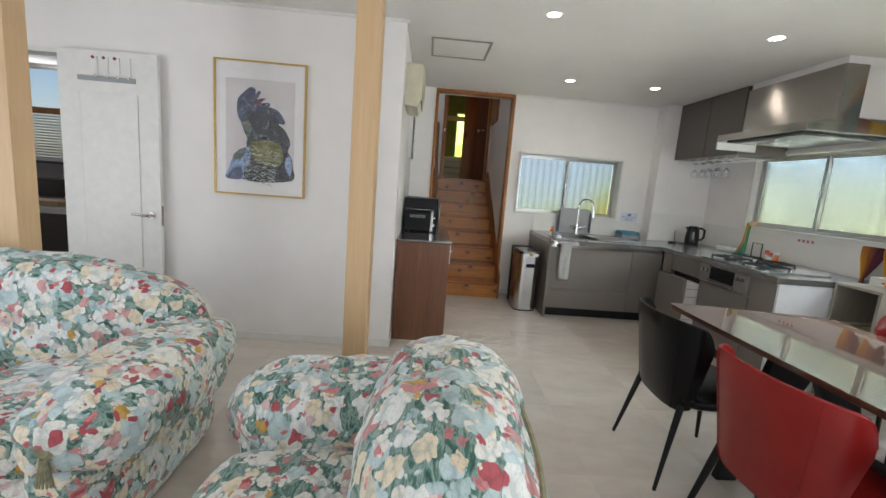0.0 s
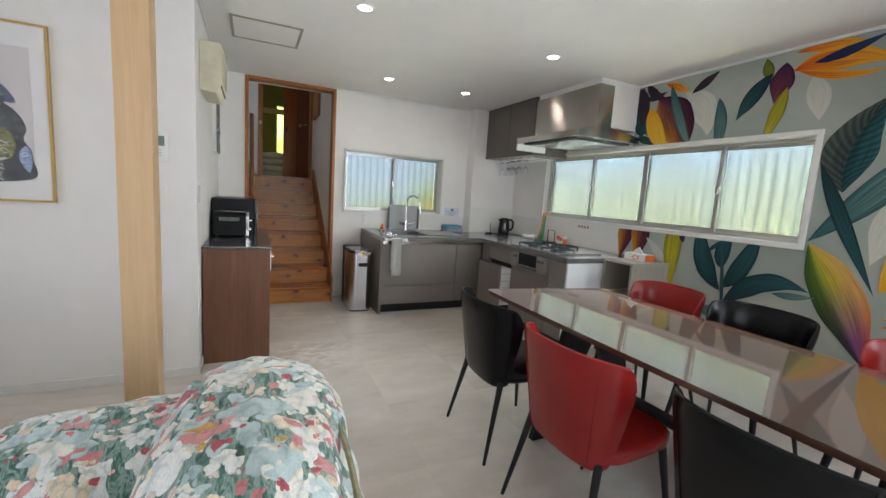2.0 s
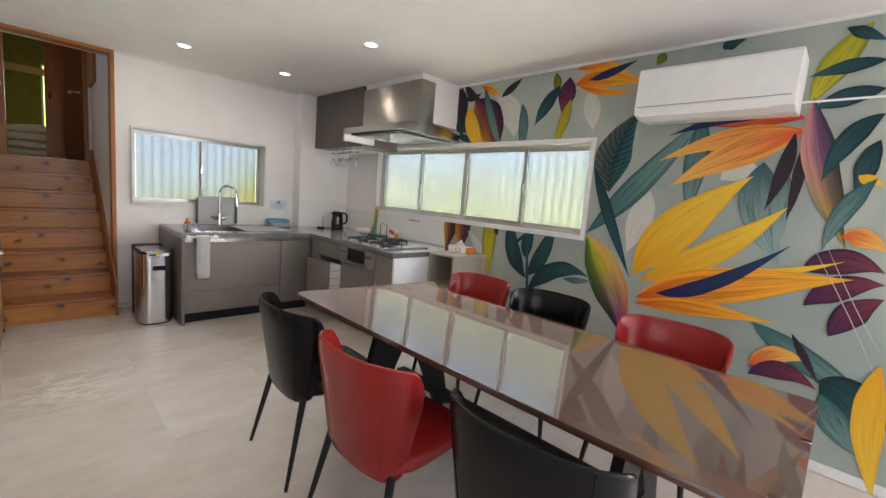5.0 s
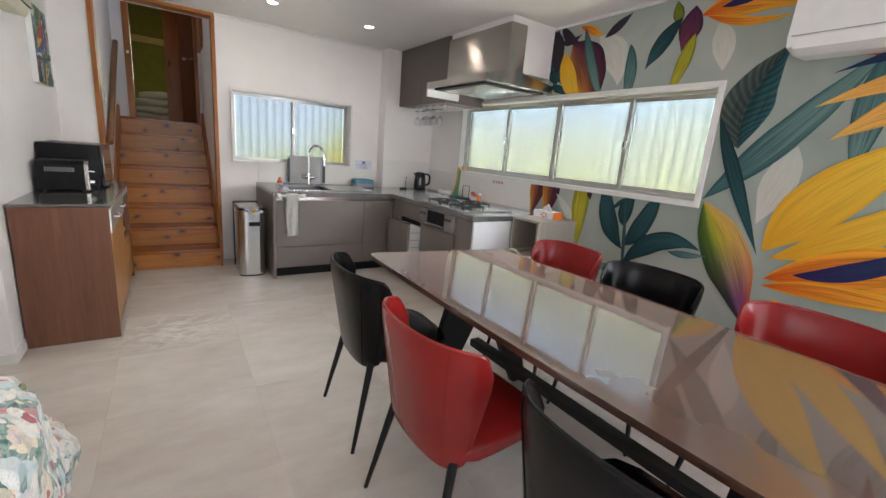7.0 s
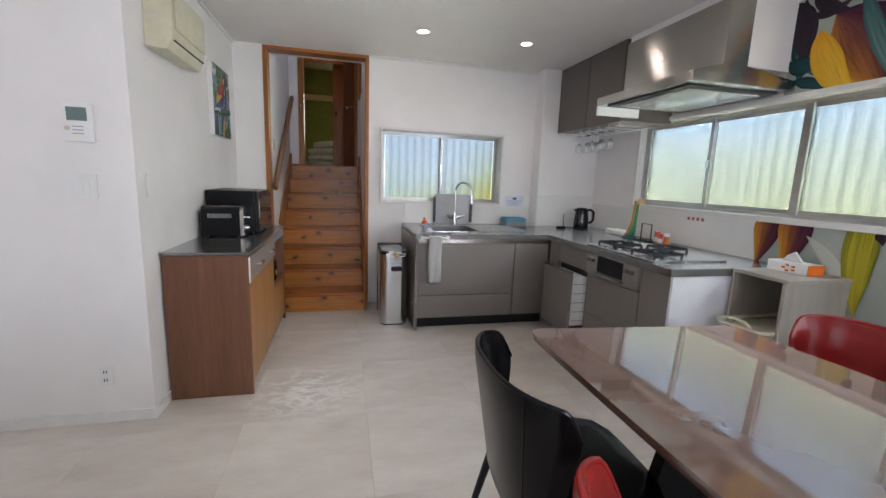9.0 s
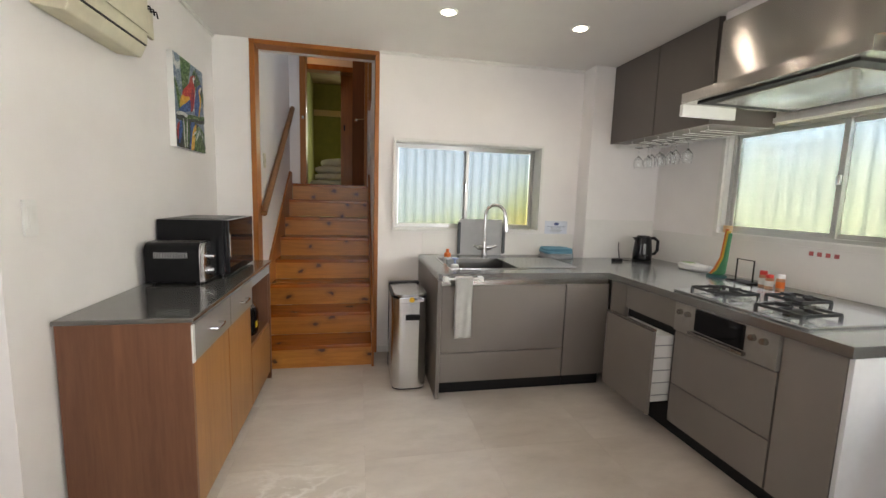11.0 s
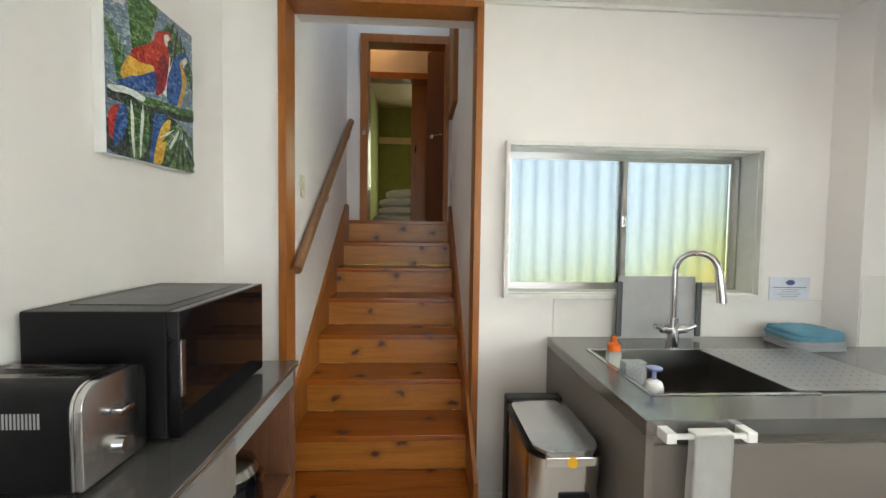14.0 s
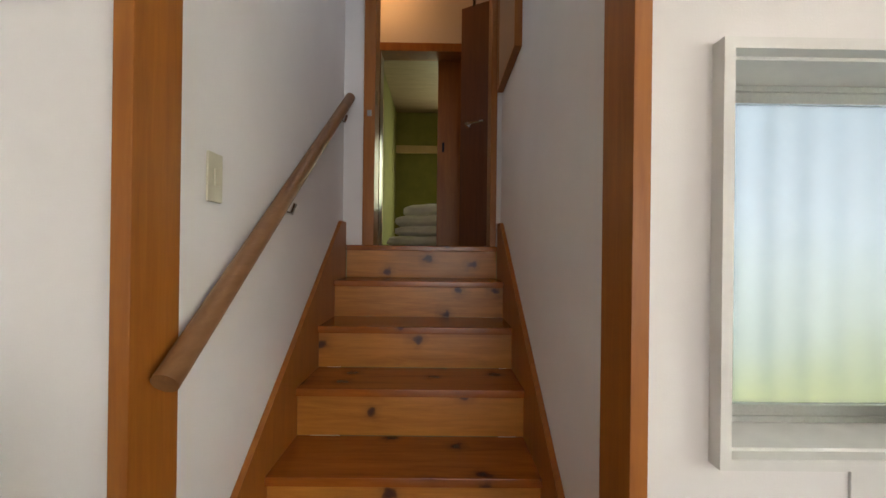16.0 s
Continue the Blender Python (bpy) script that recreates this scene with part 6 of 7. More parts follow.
LEAFG = plumage("painted_leaves", (0.015, 0.05, 0.012), (0.05, 0.13, 0.03), (0.26, 0.36, 0.20))
SKYB = plumage("painted_sky", (0.10, 0.16, 0.24), (0.16, 0.22, 0.30), (0.45, 0.52, 0.55))
PRED = plumage("painted_red", (0.22, 0.01, 0.01), (0.42, 0.03, 0.02), (0.6, 0.12, 0.06))
PBLU = plumage("painted_blue", (0.01, 0.03, 0.12), (0.02, 0.08, 0.28), (0.10, 0.22, 0.45))
PYEL = plumage("painted_yellow", (0.5, 0.22, 0.02), (0.66, 0.36, 0.03), (0.75, 0.55, 0.15))
part("painted_ground", box(XL + 0.035, XL + 0.0355, 5.236, 5.689, 1.601, 2.134), SKYB, cv)
PWHT = plumage("painted_white", (0.42, 0.44, 0.42), (0.62, 0.64, 0.62), (0.75, 0.75, 0.72))
PBLK = plumage("painted_black", (0.01, 0.012, 0.012), (0.02, 0.03, 0.025), (0.10, 0.13, 0.10))


def dab(mat_, u, v, ru, rv, tilt):
    """One painted dab, placed by fractions of the canvas width and height."""
    canvas_patch(mat_, [(5.235 + 0.455 * u, 1.60 + 0.535 * v, ru, rv, tilt)])


dab(PWHT, 0.10, 0.92, 0.05, 0.05, 20)
dab(PWHT, 0.62, 0.62, 0.05, 0.09, 10)
dab(PBLK, 0.45, 0.14, 0.24, 0.11, 4)
dab(LEAFG, 0.80, 0.13, 0.11, 0.09, -20)
rng = random.Random(11)
for k in range(9):
    dab(LEAFG, 0.24 + 0.028 * k, 0.83 + 0.01 * (k % 3), 0.009 + 0.003 * (k % 2), 0.13, 6 - 3 * k)
for k in range(14):
    dab((LEAFG, LEAFG, PBLK)[k % 3], 0.60 + 0.03 * k, 0.86 - 0.012 * k, 0.008, 0.065 + 0.012 * (k % 3), -35 + 5 * k)
for k in range(7):
    dab(LEAFG, 0.02 + 0.02 * k, 0.66 - 0.03 * k, 0.007, 0.08, 25 - 6 * k)
PMAR = plumage("painted_maroon", (0.10, 0.008, 0.012), (0.20, 0.015, 0.025), (0.34, 0.04, 0.04))


def canvas_shape(mat_, pts):
    """A painted shape with a smooth outline, by fractions of the canvas width and height."""
    LAYER[0] += 1
    bm = bmesh.new()
    x = XL + 0.0355 + 0.00005 * (LAYER[0] - 70)
    bm.faces.new([bm.verts.new((x, 5.236 + 0.453 * min(max(p.x, 0.003), 0.997), 1.601 + 0.533 * min(max(p.y, 0.003), 0.997))) for p in rounded_run(pts)])
    part("painted_shape", bm, mat_, cv)


canvas_shape(LEAFG, [(0.195, 0.993), (0.334, 0.997), (0.479, 0.997), (0.54, 0.992), (0.479, 0.847), (0.432, 0.752), (0.265, 0.659), (0.248, 0.825)])
canvas_shape(SKYB, [(0.016, 0.985), (0.177, 0.994), (0.177, 0.936), (0.066, 0.909)])
canvas_shape(PRED, [(0.525, 0.847), (0.643, 0.889), (0.699, 0.874), (0.677, 0.825), (0.666, 0.72), (0.643, 0.613), (0.6, 0.502), (0.54, 0.454), (0.495, 0.451), (0.479, 0.558), (0.463, 0.609), (0.334, 0.581), (0.231, 0.58), (0.248, 0.635), (0.367, 0.702), (0.463, 0.76), (0.495, 0.81)])
canvas_shape(PMAR, [(0.51, 0.621), (0.579, 0.723), (0.649, 0.701), (0.637, 0.611), (0.6, 0.509), (0.54, 0.454), (0.488, 0.457)])
canvas_shape(PYEL, [(0.223, 0.587), (0.334, 0.587), (0.457, 0.608), (0.448, 0.551), (0.334, 0.514), (0.3, 0.468), (0.159, 0.438), (0.13, 0.478), (0.177, 0.55)])
canvas_shape(PBLU, [(0.231, 0.476), (0.334, 0.514), (0.463, 0.575), (0.495, 0.555), (0.488, 0.464), (0.383, 0.427), (0.195, 0.399), (0.085, 0.401), (0.141, 0.433)])
canvas_shape(PWHT, [(0.608, 0.853), (0.657, 0.876), (0.677, 0.84), (0.643, 0.792), (0.608, 0.81)])
canvas_shape(PBLK, [(0.66, 0.841), (0.705, 0.842), (0.705, 0.791), (0.666, 0.757), (0.643, 0.785)])
canvas_shape(PBLU, [(0.727, 0.74), (0.807, 0.805), (0.896, 0.833), (0.933, 0.809), (0.846, 0.767), (0.833, 0.716), (0.859, 0.649), (0.846, 0.568), (0.781, 0.459), (0.699, 0.425), (0.629, 0.445), (0.629, 0.552), (0.671, 0.65)])
canvas_shape(PYEL, [(0.807, 0.738), (0.838, 0.776), (0.846, 0.721), (0.896, 0.662), (0.871, 0.561), (0.82, 0.47), (0.767, 0.411), (0.781, 0.482), (0.828, 0.578), (0.828, 0.669)])
canvas_shape(PWHT, [(0.846, 0.774), (0.896, 0.81), (0.914, 0.77), (0.871, 0.723), (0.846, 0.736)])
canvas_shape(PBLK, [(0.871, 0.738), (0.928, 0.784), (0.953, 0.762), (0.933, 0.699), (0.896, 0.678)])
canvas_shape(LEAFG, [(0.265, 0.305), (0.4, 0.325), (0.383, 0.08), (0.231, 0.066)])
canvas_shape(PRED, [(0.016, 0.223), (0.103, 0.284), (0.195, 0.295), (0.159, 0.188), (0.066, 0.09), (0.016, 0.098)])
canvas_shape(PBLU, [(0.115, 0.285), (0.223, 0.299), (0.152, 0.136), (0.07, 0.04), (0.047, 0.101)])
canvas_shape(PBLU, [(0.479, 0.324), (0.608, 0.334), (0.531, 0.18), (0.463, 0.02), (0.4, 0.008), (0.432, 0.14)])
canvas_shape(PYEL, [(0.54, 0.237), (0.666, 0.316), (0.6, 0.133), (0.54, 0.007), (0.448, 0.008)])
canvas_shape(PBLK, [(0.008, 0.347), (0.195, 0.386), (0.367, 0.387), (0.614, 0.399), (0.781, 0.414), (0.993, 0.433), (0.993, 0.377), (0.781, 0.34), (0.585, 0.336), (0.334, 0.308), (0.008, 0.297)])
canvas_shape(LEAFG, [(0.231, 0.372), (0.367, 0.393), (0.614, 0.42), (0.781, 0.429), (0.993, 0.457), (0.993, 0.417), (0.781, 0.384), (0.585, 0.372), (0.334, 0.341)])
canvas_shape(PWHT, [(0.016, 0.367), (0.195, 0.399), (0.36, 0.392), (0.334, 0.357), (0.195, 0.362), (0.047, 0.342)])
for k in range(12):
    dab((PWHT, LEAFG, SKYB)[k % 3], 0.62 + 0.03 * k, 0.22 - 0.008 * k, 0.004 + 0.003 * (k % 2), 0.05, -62 + 8 * k)
for k in range(10):
    dab((LEAFG, PBLK)[k % 2], 0.66 + 0.033 * k, 0.10, 0.007, 0.06, -40 + 9 * k)
for k in range(6):
    dab((LEAFG, PWHT, LEAFG)[k % 3], 0.20 + 0.03 * k, 0.17, 0.008, 0.09, 6 - 3 * k)

# washroom door, folded back on the wall
dr1 = thing("door_1", "white panelled door folded back against the wall", "door", pose(-2.17, 3.97, 0), kind="structure")
part("leaf", box(-2.175, -1.49, YP - 0.062, YP - 0.028, 0.01, 2.085, 0.003), TRIMW, dr1)
part("raised_panel", box(-2.03, -1.63, YP - 0.068, YP - 0.063, 0.2, 1.80, 0.004), TRIMW, dr1)
part("hook_bar", box(-2.04, -1.64, YP - 0.066, YP - 0.0625, 1.875, 1.91, 0.001), GREYP, dr1, "grey hook bar")
for k in range(4):
    x = -1.90 + 0.075 * k
    hk = part("hook", tube([(x, YP - 0.066, 2.04), (x, YP - 0.069, 1.93), (x, YP - 0.085, 1.90), (x, YP - 0.10, 1.915)], 0.005, 6), WHITEP, dr1)
    if k < 3:
        part("dot", cyl((x - 0.03, YP - 0.063, 2.035), (x - 0.03, YP - 0.066, 2.035), 0.011, n=12), plain("dark_red_dot", (0.22, 0.035, 0.03), 0.5), dr1, "small dark red dot")
part("lever_handle", tube([(-1.555, YP - 0.062, 0.945), (-1.555, YP - 0.105, 0.945), (-1.575, YP - 0.11, 0.945), (-1.67, YP - 0.11, 0.95)], 0.009, 10), STEEL, dr1, "steel lever handle")
part("rose", cyl((-1.555, YP - 0.062, 0.945), (-1.555, YP - 0.07, 0.945), 0.026, n=20), STEEL, dr1)
part("latch_plate", box(-1.4905, -1.489, YP - 0.056, YP - 0.034, 0.87, 1.02), STEEL, dr1)
fr1 = solo("door_frame_1", panel_frame(-2.92, -2.17, -0.03, 2.085, 0.03, 0.13, YP - 0.008), TRIMW, "white frame of the washroom doorway", "door frame", kind="structure")
# washroom
va = thing("washroom_cabinet", "dark low washroom cabinet with a pale top", "cabinet", pose(-3.9, 5.4, 0))
part("body", box(-4.9, -3.12, 5.18, 5.75, 0.0, 0.74), UGREY, va)
part("top", box(-4.92, -3.10, 5.14, 5.78, 0.742, 0.80, 0.004), WHITEP, va)
by = thing("washroom_basket", "shallow wooden basket on the washroom counter", "basket", pose(-3.6, 5.4, 0.8))
part("basket", box(-3.75, -3.35, 5.25, 5.5, 0.801, 0.86, 0.012), POSTW, by)
sh = thing("washroom_shelf", "dark washroom wall cupboard under the blind", "cupboard", pose(-4.7, 6.5, 0.8))
part("body", box(-5.2, -4.2, 6.35, 6.69, 0.80, 1.02), UGREY, sh)
part("top_shelf", box(-5.2, -4.2, 6.35, 6.69, 1.22, 1.25, 0.003), UGREY, sh)
bl_ = thing("window_blind", "white horizontal slatted blind in the washroom window", "blind", pose(-4.7, 6.65, 1.28))
for k in range(16):
    part("slat", box(-5.12, -4.3, 6.60, 6.635, 1.28 + 0.036 * k, 1.302 + 0.036 * k), WHITEP, bl_)
part("top_rail", box(-5.14, -4.28, 6.59, 6.65, 1.86, 1.94, 0.003), TRIMO, bl_)
area("daylight_washroom", look((-4.72, 6.78, 2.2), (-4.0, 4.0, 1.2)), 0.7, 0.5, 9, (0.92, 0.97, 1.0))
# old air conditioner on the stair wall
oa = thing("old_air_conditioner", "aged cream wall-mounted air conditioner", "air conditioner", pose(0.3, 4.6, 1.95))
prof = [(XL + 0.001, 1.945), (XL + 0.001, 2.265), (0.375, 2.265), (0.39, 2.24), (0.385, 2.00), (0.355, 1.935)]
part("body", prism(prof, "y", 4.215, 4.72, 0.008), CREAMP, oa)
part("front_cover", prism([(0.391, 2.04), (0.397, 2.04), (0.397, 2.23), (0.391, 2.23)], "y", 4.23, 4.705, 0.002), CREAMP, oa)
part("outlet_gap", box(0.36, 0.3865, 4.24, 4.70, 1.985, 1.99), BLACKM, oa)
ck = thing("coat_hook_rail", "white rail with small black hooks", "hook rail", pose(0.27, 5.08, 2.15))
part("rail", box(XL + 0.001, XL + 0.02, 4.86, 5.06, 2.12, 2.26, 0.006), CREAMP, ck)
for k in range(5):
    part("hook", tube([(XL + 0.02, 4.885 + 0.035 * k, 2.25), (XL + 0.05, 4.885 + 0.035 * k, 2.25), (XL + 0.055, 4.885 + 0.035 * k, 2.22)], 0.004, 6), BLACKM, ck)

# switches and sockets
ic = thing("intercom", "white video intercom with a small screen", "intercom", pose(0.045, 4.0, 1.5))
part("body", box(-0.018, 0.102, YP - 0.024, YP - 0.001, 1.435, 1.61, 0.004), WHITEP, ic)
part("screen", box(0.002, 0.082, YP - 0.0258, YP - 0.0243, 1.53, 1.59), plain("dim_screen", (0.16, 0.22, 0.22), 0.1), ic, "grey-green screen")
for k in range(3):
    part("print_bar", box(0.02, 0.065, YP - 0.0252, YP - 0.0243, 1.47 + k * 0.016, 1.474 + k * 0.016), GREYP, ic)
part("button", cyl((0.0, YP - 0.024, 1.495), (0.0, YP - 0.027, 1.495), 0.011, n=16), CREAMP, ic)


def plate(name, label, cat, x0, x1, z0, z1, cols):
    pl = thing(name, label, cat, pose((x0 + x1) / 2, YP, z0))
    part("cover", box(x0, x1, YP - 0.008, YP - 0.001, z0, z1, 0.003), WHITEP, pl)
    for c0, c1, d0, d1, m_ in cols:
        part("rocker" if m_ is WHITEP else "slot", box(c0, c1, YP - 0.0105, YP - 0.0082, d0, d1, 0.0008), m_, pl)
    return pl


plate("light_switch", "white wall plate with four rocker switches", "switch", -0.027, 0.088, 1.17, 1.288,
      [(-0.018, 0.028, 1.235, 1.278, WHITEP), (-0.018, 0.028, 1.18, 1.231, WHITEP), (0.034, 0.058, 1.18, 1.278, WHITEP), (0.062, 0.08, 1.18, 1.278, WHITEP)])
plate("power_socket", "white wall socket with two outlets", "socket", 0.008, 0.072, 0.205, 0.31,
      [(0.032, 0.036, 0.275, 0.29, BLACKM), (0.044, 0.048, 0.275, 0.29, BLACKM), (0.032, 0.036, 0.23, 0.245, BLACKM), (0.044, 0.048, 0.23, 0.245, BLACKM)])
ls = thing("light_switch", "narrow white wall switch", "switch", pose(XL, 4.135, 1.24))
part("cover", box(XL + 0.001, XL + 0.01, 4.105, 4.165, 1.18, 1.30, 0.003), WHITEP, ls)
part("rocker", box(XL + 0.0105, XL + 0.013, 4.12, 4.15, 1.2, 1.28, 0.001), WHITEP, ls)
ss = thing("light_switch", "cream switch plate on the stair wall", "switch", pose(0.55, 6.25, 1.62))
part("cover", box(0.546, 0.553, 6.235, 6.30, 1.555, 1.675, 0.003), CREAMP, ss)
part("rocker", box(0.5535, 0.559, 6.257, 6.277, 1.595, 1.635, 0.002), CREAMP, ss)

# ceiling hatch and downlights
ht = thing("ceiling_hatch", "white ceiling hatch in an aluminium frame", "hatch", pose(0.68, 4.54, H))
bm = bmesh.new()
for a, b, c, d in ((0.43, 0.925, 4.30, 4.318), (0.43, 0.925, 4.765, 4.783), (0.43, 0.448, 4.318, 4.765), (0.907, 0.925, 4.318, 4.765)):
    box(a, b, c, d, H - 0.008, H - 0.0005, 0, bm)
part("frame", bm, plain("hatch_frame", (0.34, 0.33, 0.28), 0.5, 0.4), ht, "grey metal frame")
part("panel", box(0.45, 0.905, 4.32, 4.763, H - 0.004, H - 0.0005), CEIL, ht)
LEDM = lamp_mat("lit_diffuser", (1.0, 0.90, 0.76), 14)
# the fifth is unseen, added where the row's spacing would put it
for k, (x, y) in enumerate(((1.865, 5.19), (2.765, 5.19), (2.775, 3.69), (1.23, 3.67), (1.23, 2.17))):
    dl = thing("downlight", "round white recessed ceiling downlight switched on", "downlight", pose(x, y, H), "ceiling downlights")
    part("trim_ring", lathe([(0.042, 0.0), (0.044, -0.006), (0.056, -0.005), (0.06, 0.0)], (x, y, H - 0.0005), 28), WHITEP, dl)
    part("diffuser", cyl((x, y, H - 0.003), (x, y, H - 0.001), 0.043, n=28), LEDM, dl, "glowing diffuser")
    d = bpy.data.lights.new("downlight_beam", "AREA")
    d.shape, d.size, d.energy, d.color = "DISK", 0.085, LED_W, (1.0, 0.90, 0.76)
    new("downlight_beam", d).matrix_world = look((x, y, H - 0.0045), (x, y + 0.0001, 0))


# ---- small kitchen things ----
kt = thing("electric_kettle", "glossy black electric kettle on the worktop", "kettle", pose(3.70, 5.60, CZ))
part("base", lathe([(0.0, 0), (0.078, 0), (0.08, 0.012), (0.07, 0.02), (0, 0.02)], (3.70, 5.60, CZ + 0.001)), BLACKP, kt)
part("jug", lathe([(0.0, 0.021), (0.074, 0.021), (0.077, 0.06), (0.07, 0.14), (0.062, 0.2), (0.058, 0.212), (0.0, 0.214)], (3.70, 5.60, CZ)), BLACKG, kt)
part("lid", lathe([(0.0, 0.213), (0.054, 0.213), (0.05, 0.224), (0.0, 0.228)], (3.70, 5.60, CZ)), BLACKP, kt)
part("spout", prism([(3.60, CZ + 0.212), (3.645, CZ + 0.212), (3.645, CZ + 0.165)], "y", 5.585, 5.615, 0.003), BLACKG, kt)
part("handle", tube([(3.755, 5.60, CZ + 0.20), (3.80, 5.595, CZ + 0.205), (3.835, 5.59, CZ + 0.18), (3.835, 5.59, CZ + 0.10), (3.81, 5.59, CZ + 0.07), (3.77, 5.60, CZ + 0.065)], 0.013, 12), BLACKP, kt)
part("water_window", box(3.655, 3.675, 5.529, 5.533, CZ + 0.07, CZ + 0.16, 0.001), GREYP, kt)
part("cable", tube([(3.63, 5.60, CZ + 0.01), (3.57, 5.58, CZ + 0.008), (3.53, 5.66, CZ + 0.01), (3.58, 5.76, CZ + 0.09), (3.62, 5.82, CZ + 0.14)], 0.004, 8), BLACKP, kt)
part("plug", box(3.43, 3.52, 5.60, 5.63, CZ, CZ + 0.025, 0.004), BLACKP, kt)


def folded(name, label, x0, x1, y0, y1, z, layers, mat_, seed):
    tw = thing(name, label, "towel", pose((x0 + x1) / 2, (y0 + y1) / 2, z))
    for k in range(layers):
        part("fold", cushion((x0 + x1) / 2 + 0.004 * k, (y0 + y1) / 2, z + 0.012 + k * 0.02, x1 - x0 - 0.01 * k, y1 - y0, 0.03, 6, 16, 0.1, 0.003, seed + k), mat_, tw, smooth=70)
    return tw


folded("folded_towel", "folded grey kitchen towel on the worktop", 2.90, 3.16, 5.74, 5.96, CZ, 2, TOWELG, 3)
folded("folded_towel", "folded blue kitchen towel lying on another", 2.90, 3.15, 5.745, 5.955, CZ + 0.043, 2, TOWELB, 7)
bd = thing("folding_rack", "grey plastic folding board with dark clamps behind the tap", "rack", pose(2.37, 5.97, CZ))
part("board", box(2.175, 2.57, 5.978, 5.99, CZ, CZ + 0.315, 0.004), plain("light_grey_plastic", (0.42, 0.43, 0.44), 0.4, vary=0.03), bd)
for x in (2.16, 2.565):
    part("clamp", box(x, x + 0.028, 5.955, 5.972, CZ + 0.015, CZ + 0.29, 0.006), plain("dark_grey_plastic", (0.06, 0.07, 0.075), 0.45), bd, "dark grey clamp")
nt_ = thing("wifi_notice", "white laminated notice with small printed lines", "notice", pose(3.09, 6.0, 1.05))
part("sheet", box(2.985, 3.205, YB - 0.009, YB - 0.0065, 1.056, 1.172), plain("notice_sheet", (0.66, 0.70, 0.78), 0.4), nt_)
part("symbol", prism([(3.07, 1.145), (3.085, 1.158), (3.11, 1.158), (3.125, 1.145), (3.11, 1.132), (3.085, 1.132)], "y", YB - 0.0098, YB - 0.0091), plain("notice_navy", (0.05, 0.08, 0.22), 0.6), nt_)
for k, wd in enumerate((0.09, 0.05, 0.045, 0.06, 0.045)):
    part("print_bar", box(3.095 - wd, 3.095 + wd, YB - 0.0096, YB - 0.0091, 1.118 - 0.0115 * k, 1.122 - 0.0115 * k), plain("print_blue", (0.10, 0.14, 0.25), 0.6) if k == 0 else GREYP, nt_)
tbr = thing("towel_bar", "white plastic towel bar hooked on the drawer front", "towel bar", pose(1.98, 5.08, 0.83))
part("bar", cyl((1.87, 5.062, 0.832), (2.12, 5.062, 0.832), 0.008, n=12), WHITEP, tbr)
for x in (1.865, 2.095):
    part("hook", box(x, x + 0.03, 5.052, 5.121, 0.815, 0.845, 0.003), WHITEP, tbr)
tw = thing("hand_towel", "white towelling hand towel hanging over the bar", "towel", pose(2.0, 5.06, 0.45))
bm = bmesh.new()
n1, n2 = 14, 24
for yo, zb in ((5.048, 0.44), (5.075, 0.50)):
    g_ = []
    for i in range(n1 + 1):
        row = []
        for j in range(n2 + 1):
            z = 0.843 - (0.843 - zb) * j / n2
            x = 1.94 + 0.112 * i / n1 + 0.0015 * math.sin(j * 0.4)
            row.append(bm.verts.new((x, yo + 0.004 * math.sin(i * 0.9 + j * 0.12) * (j / n2), z)))
        g_.append(row)
    for i in range(n1):
        for j in range(n2):
            bm.faces.new((g_[i][j], g_[i + 1][j], g_[i + 1][j + 1], g_[i][j + 1]))
bmesh.ops.solidify(bm, geom=list(bm.faces), thickness=0.006)
box(1.94, 2.052, 5.046, 5.080, 0.840, 0.848, 0.003, bm)
part("cloth", bm, TOWELW, tw, smooth=70)
so = thing("dish_soap", "cloudy dish soap bottle with orange cap", "bottle", pose(2.03, 5.68, CZ))
part("bottle", box(1.985, 2.045, 5.66, 5.70, CZ - 0.10, CZ + 0.03, 0.012), plain("cloudy_soap_plastic", (0.62, 0.63, 0.62), 0.2, relief=0), so)
part("cap", lathe([(0.0, 0.03), (0.027, 0.03), (0.027, 0.055), (0.012, 0.066), (0.012, 0.085), (0.016, 0.09), (0.0, 0.092)], (2.015, 5.68, CZ)), ORANGE, so, "orange cap")
part("rack_wire", tube([(1.961, 5.52, CZ - 0.05), (2.06, 5.52, CZ - 0.05), (2.06, 5.74, CZ - 0.05), (1.961, 5.74, CZ - 0.05)], 0.003, 6), CHROME, so)
sp = thing("sponge_caddy", "grey mesh sponge caddy hooked in the sink", "caddy", pose(2.02, 5.5, CZ))
part("caddy", box(1.975, 2.065, 5.50, 5.55, CZ - 0.09, CZ + 0.035, 0.008), plain("grey_mesh", (0.34, 0.35, 0.36), 0.6, vary=0.2, scale=160, relief=0.8, fine=120), sp)
pp = thing("soap_dispenser", "white soap bottle with a lilac pump", "dispenser", pose(1.99, 5.36, CZ))
part("bottle", lathe([(0.0, -0.09), (0.03, -0.09), (0.032, 0.0), (0.026, 0.018), (0.012, 0.026), (0.0, 0.027)], (2.0, 5.35, CZ)), WHITEP, pp)
part("pump", lathe([(0.0, 0.027), (0.007, 0.027), (0.007, 0.055), (0.024, 0.06), (0.026, 0.068), (0.0, 0.07)], (2.0, 5.35, CZ)), plain("lilac_plastic", (0.30, 0.36, 0.62), 0.4), pp, "lilac pump")
pl_ = thing("drainer_plate", "perforated grey plate lying over the sink edge", "drainer", pose(2.7, 5.5, CZ))
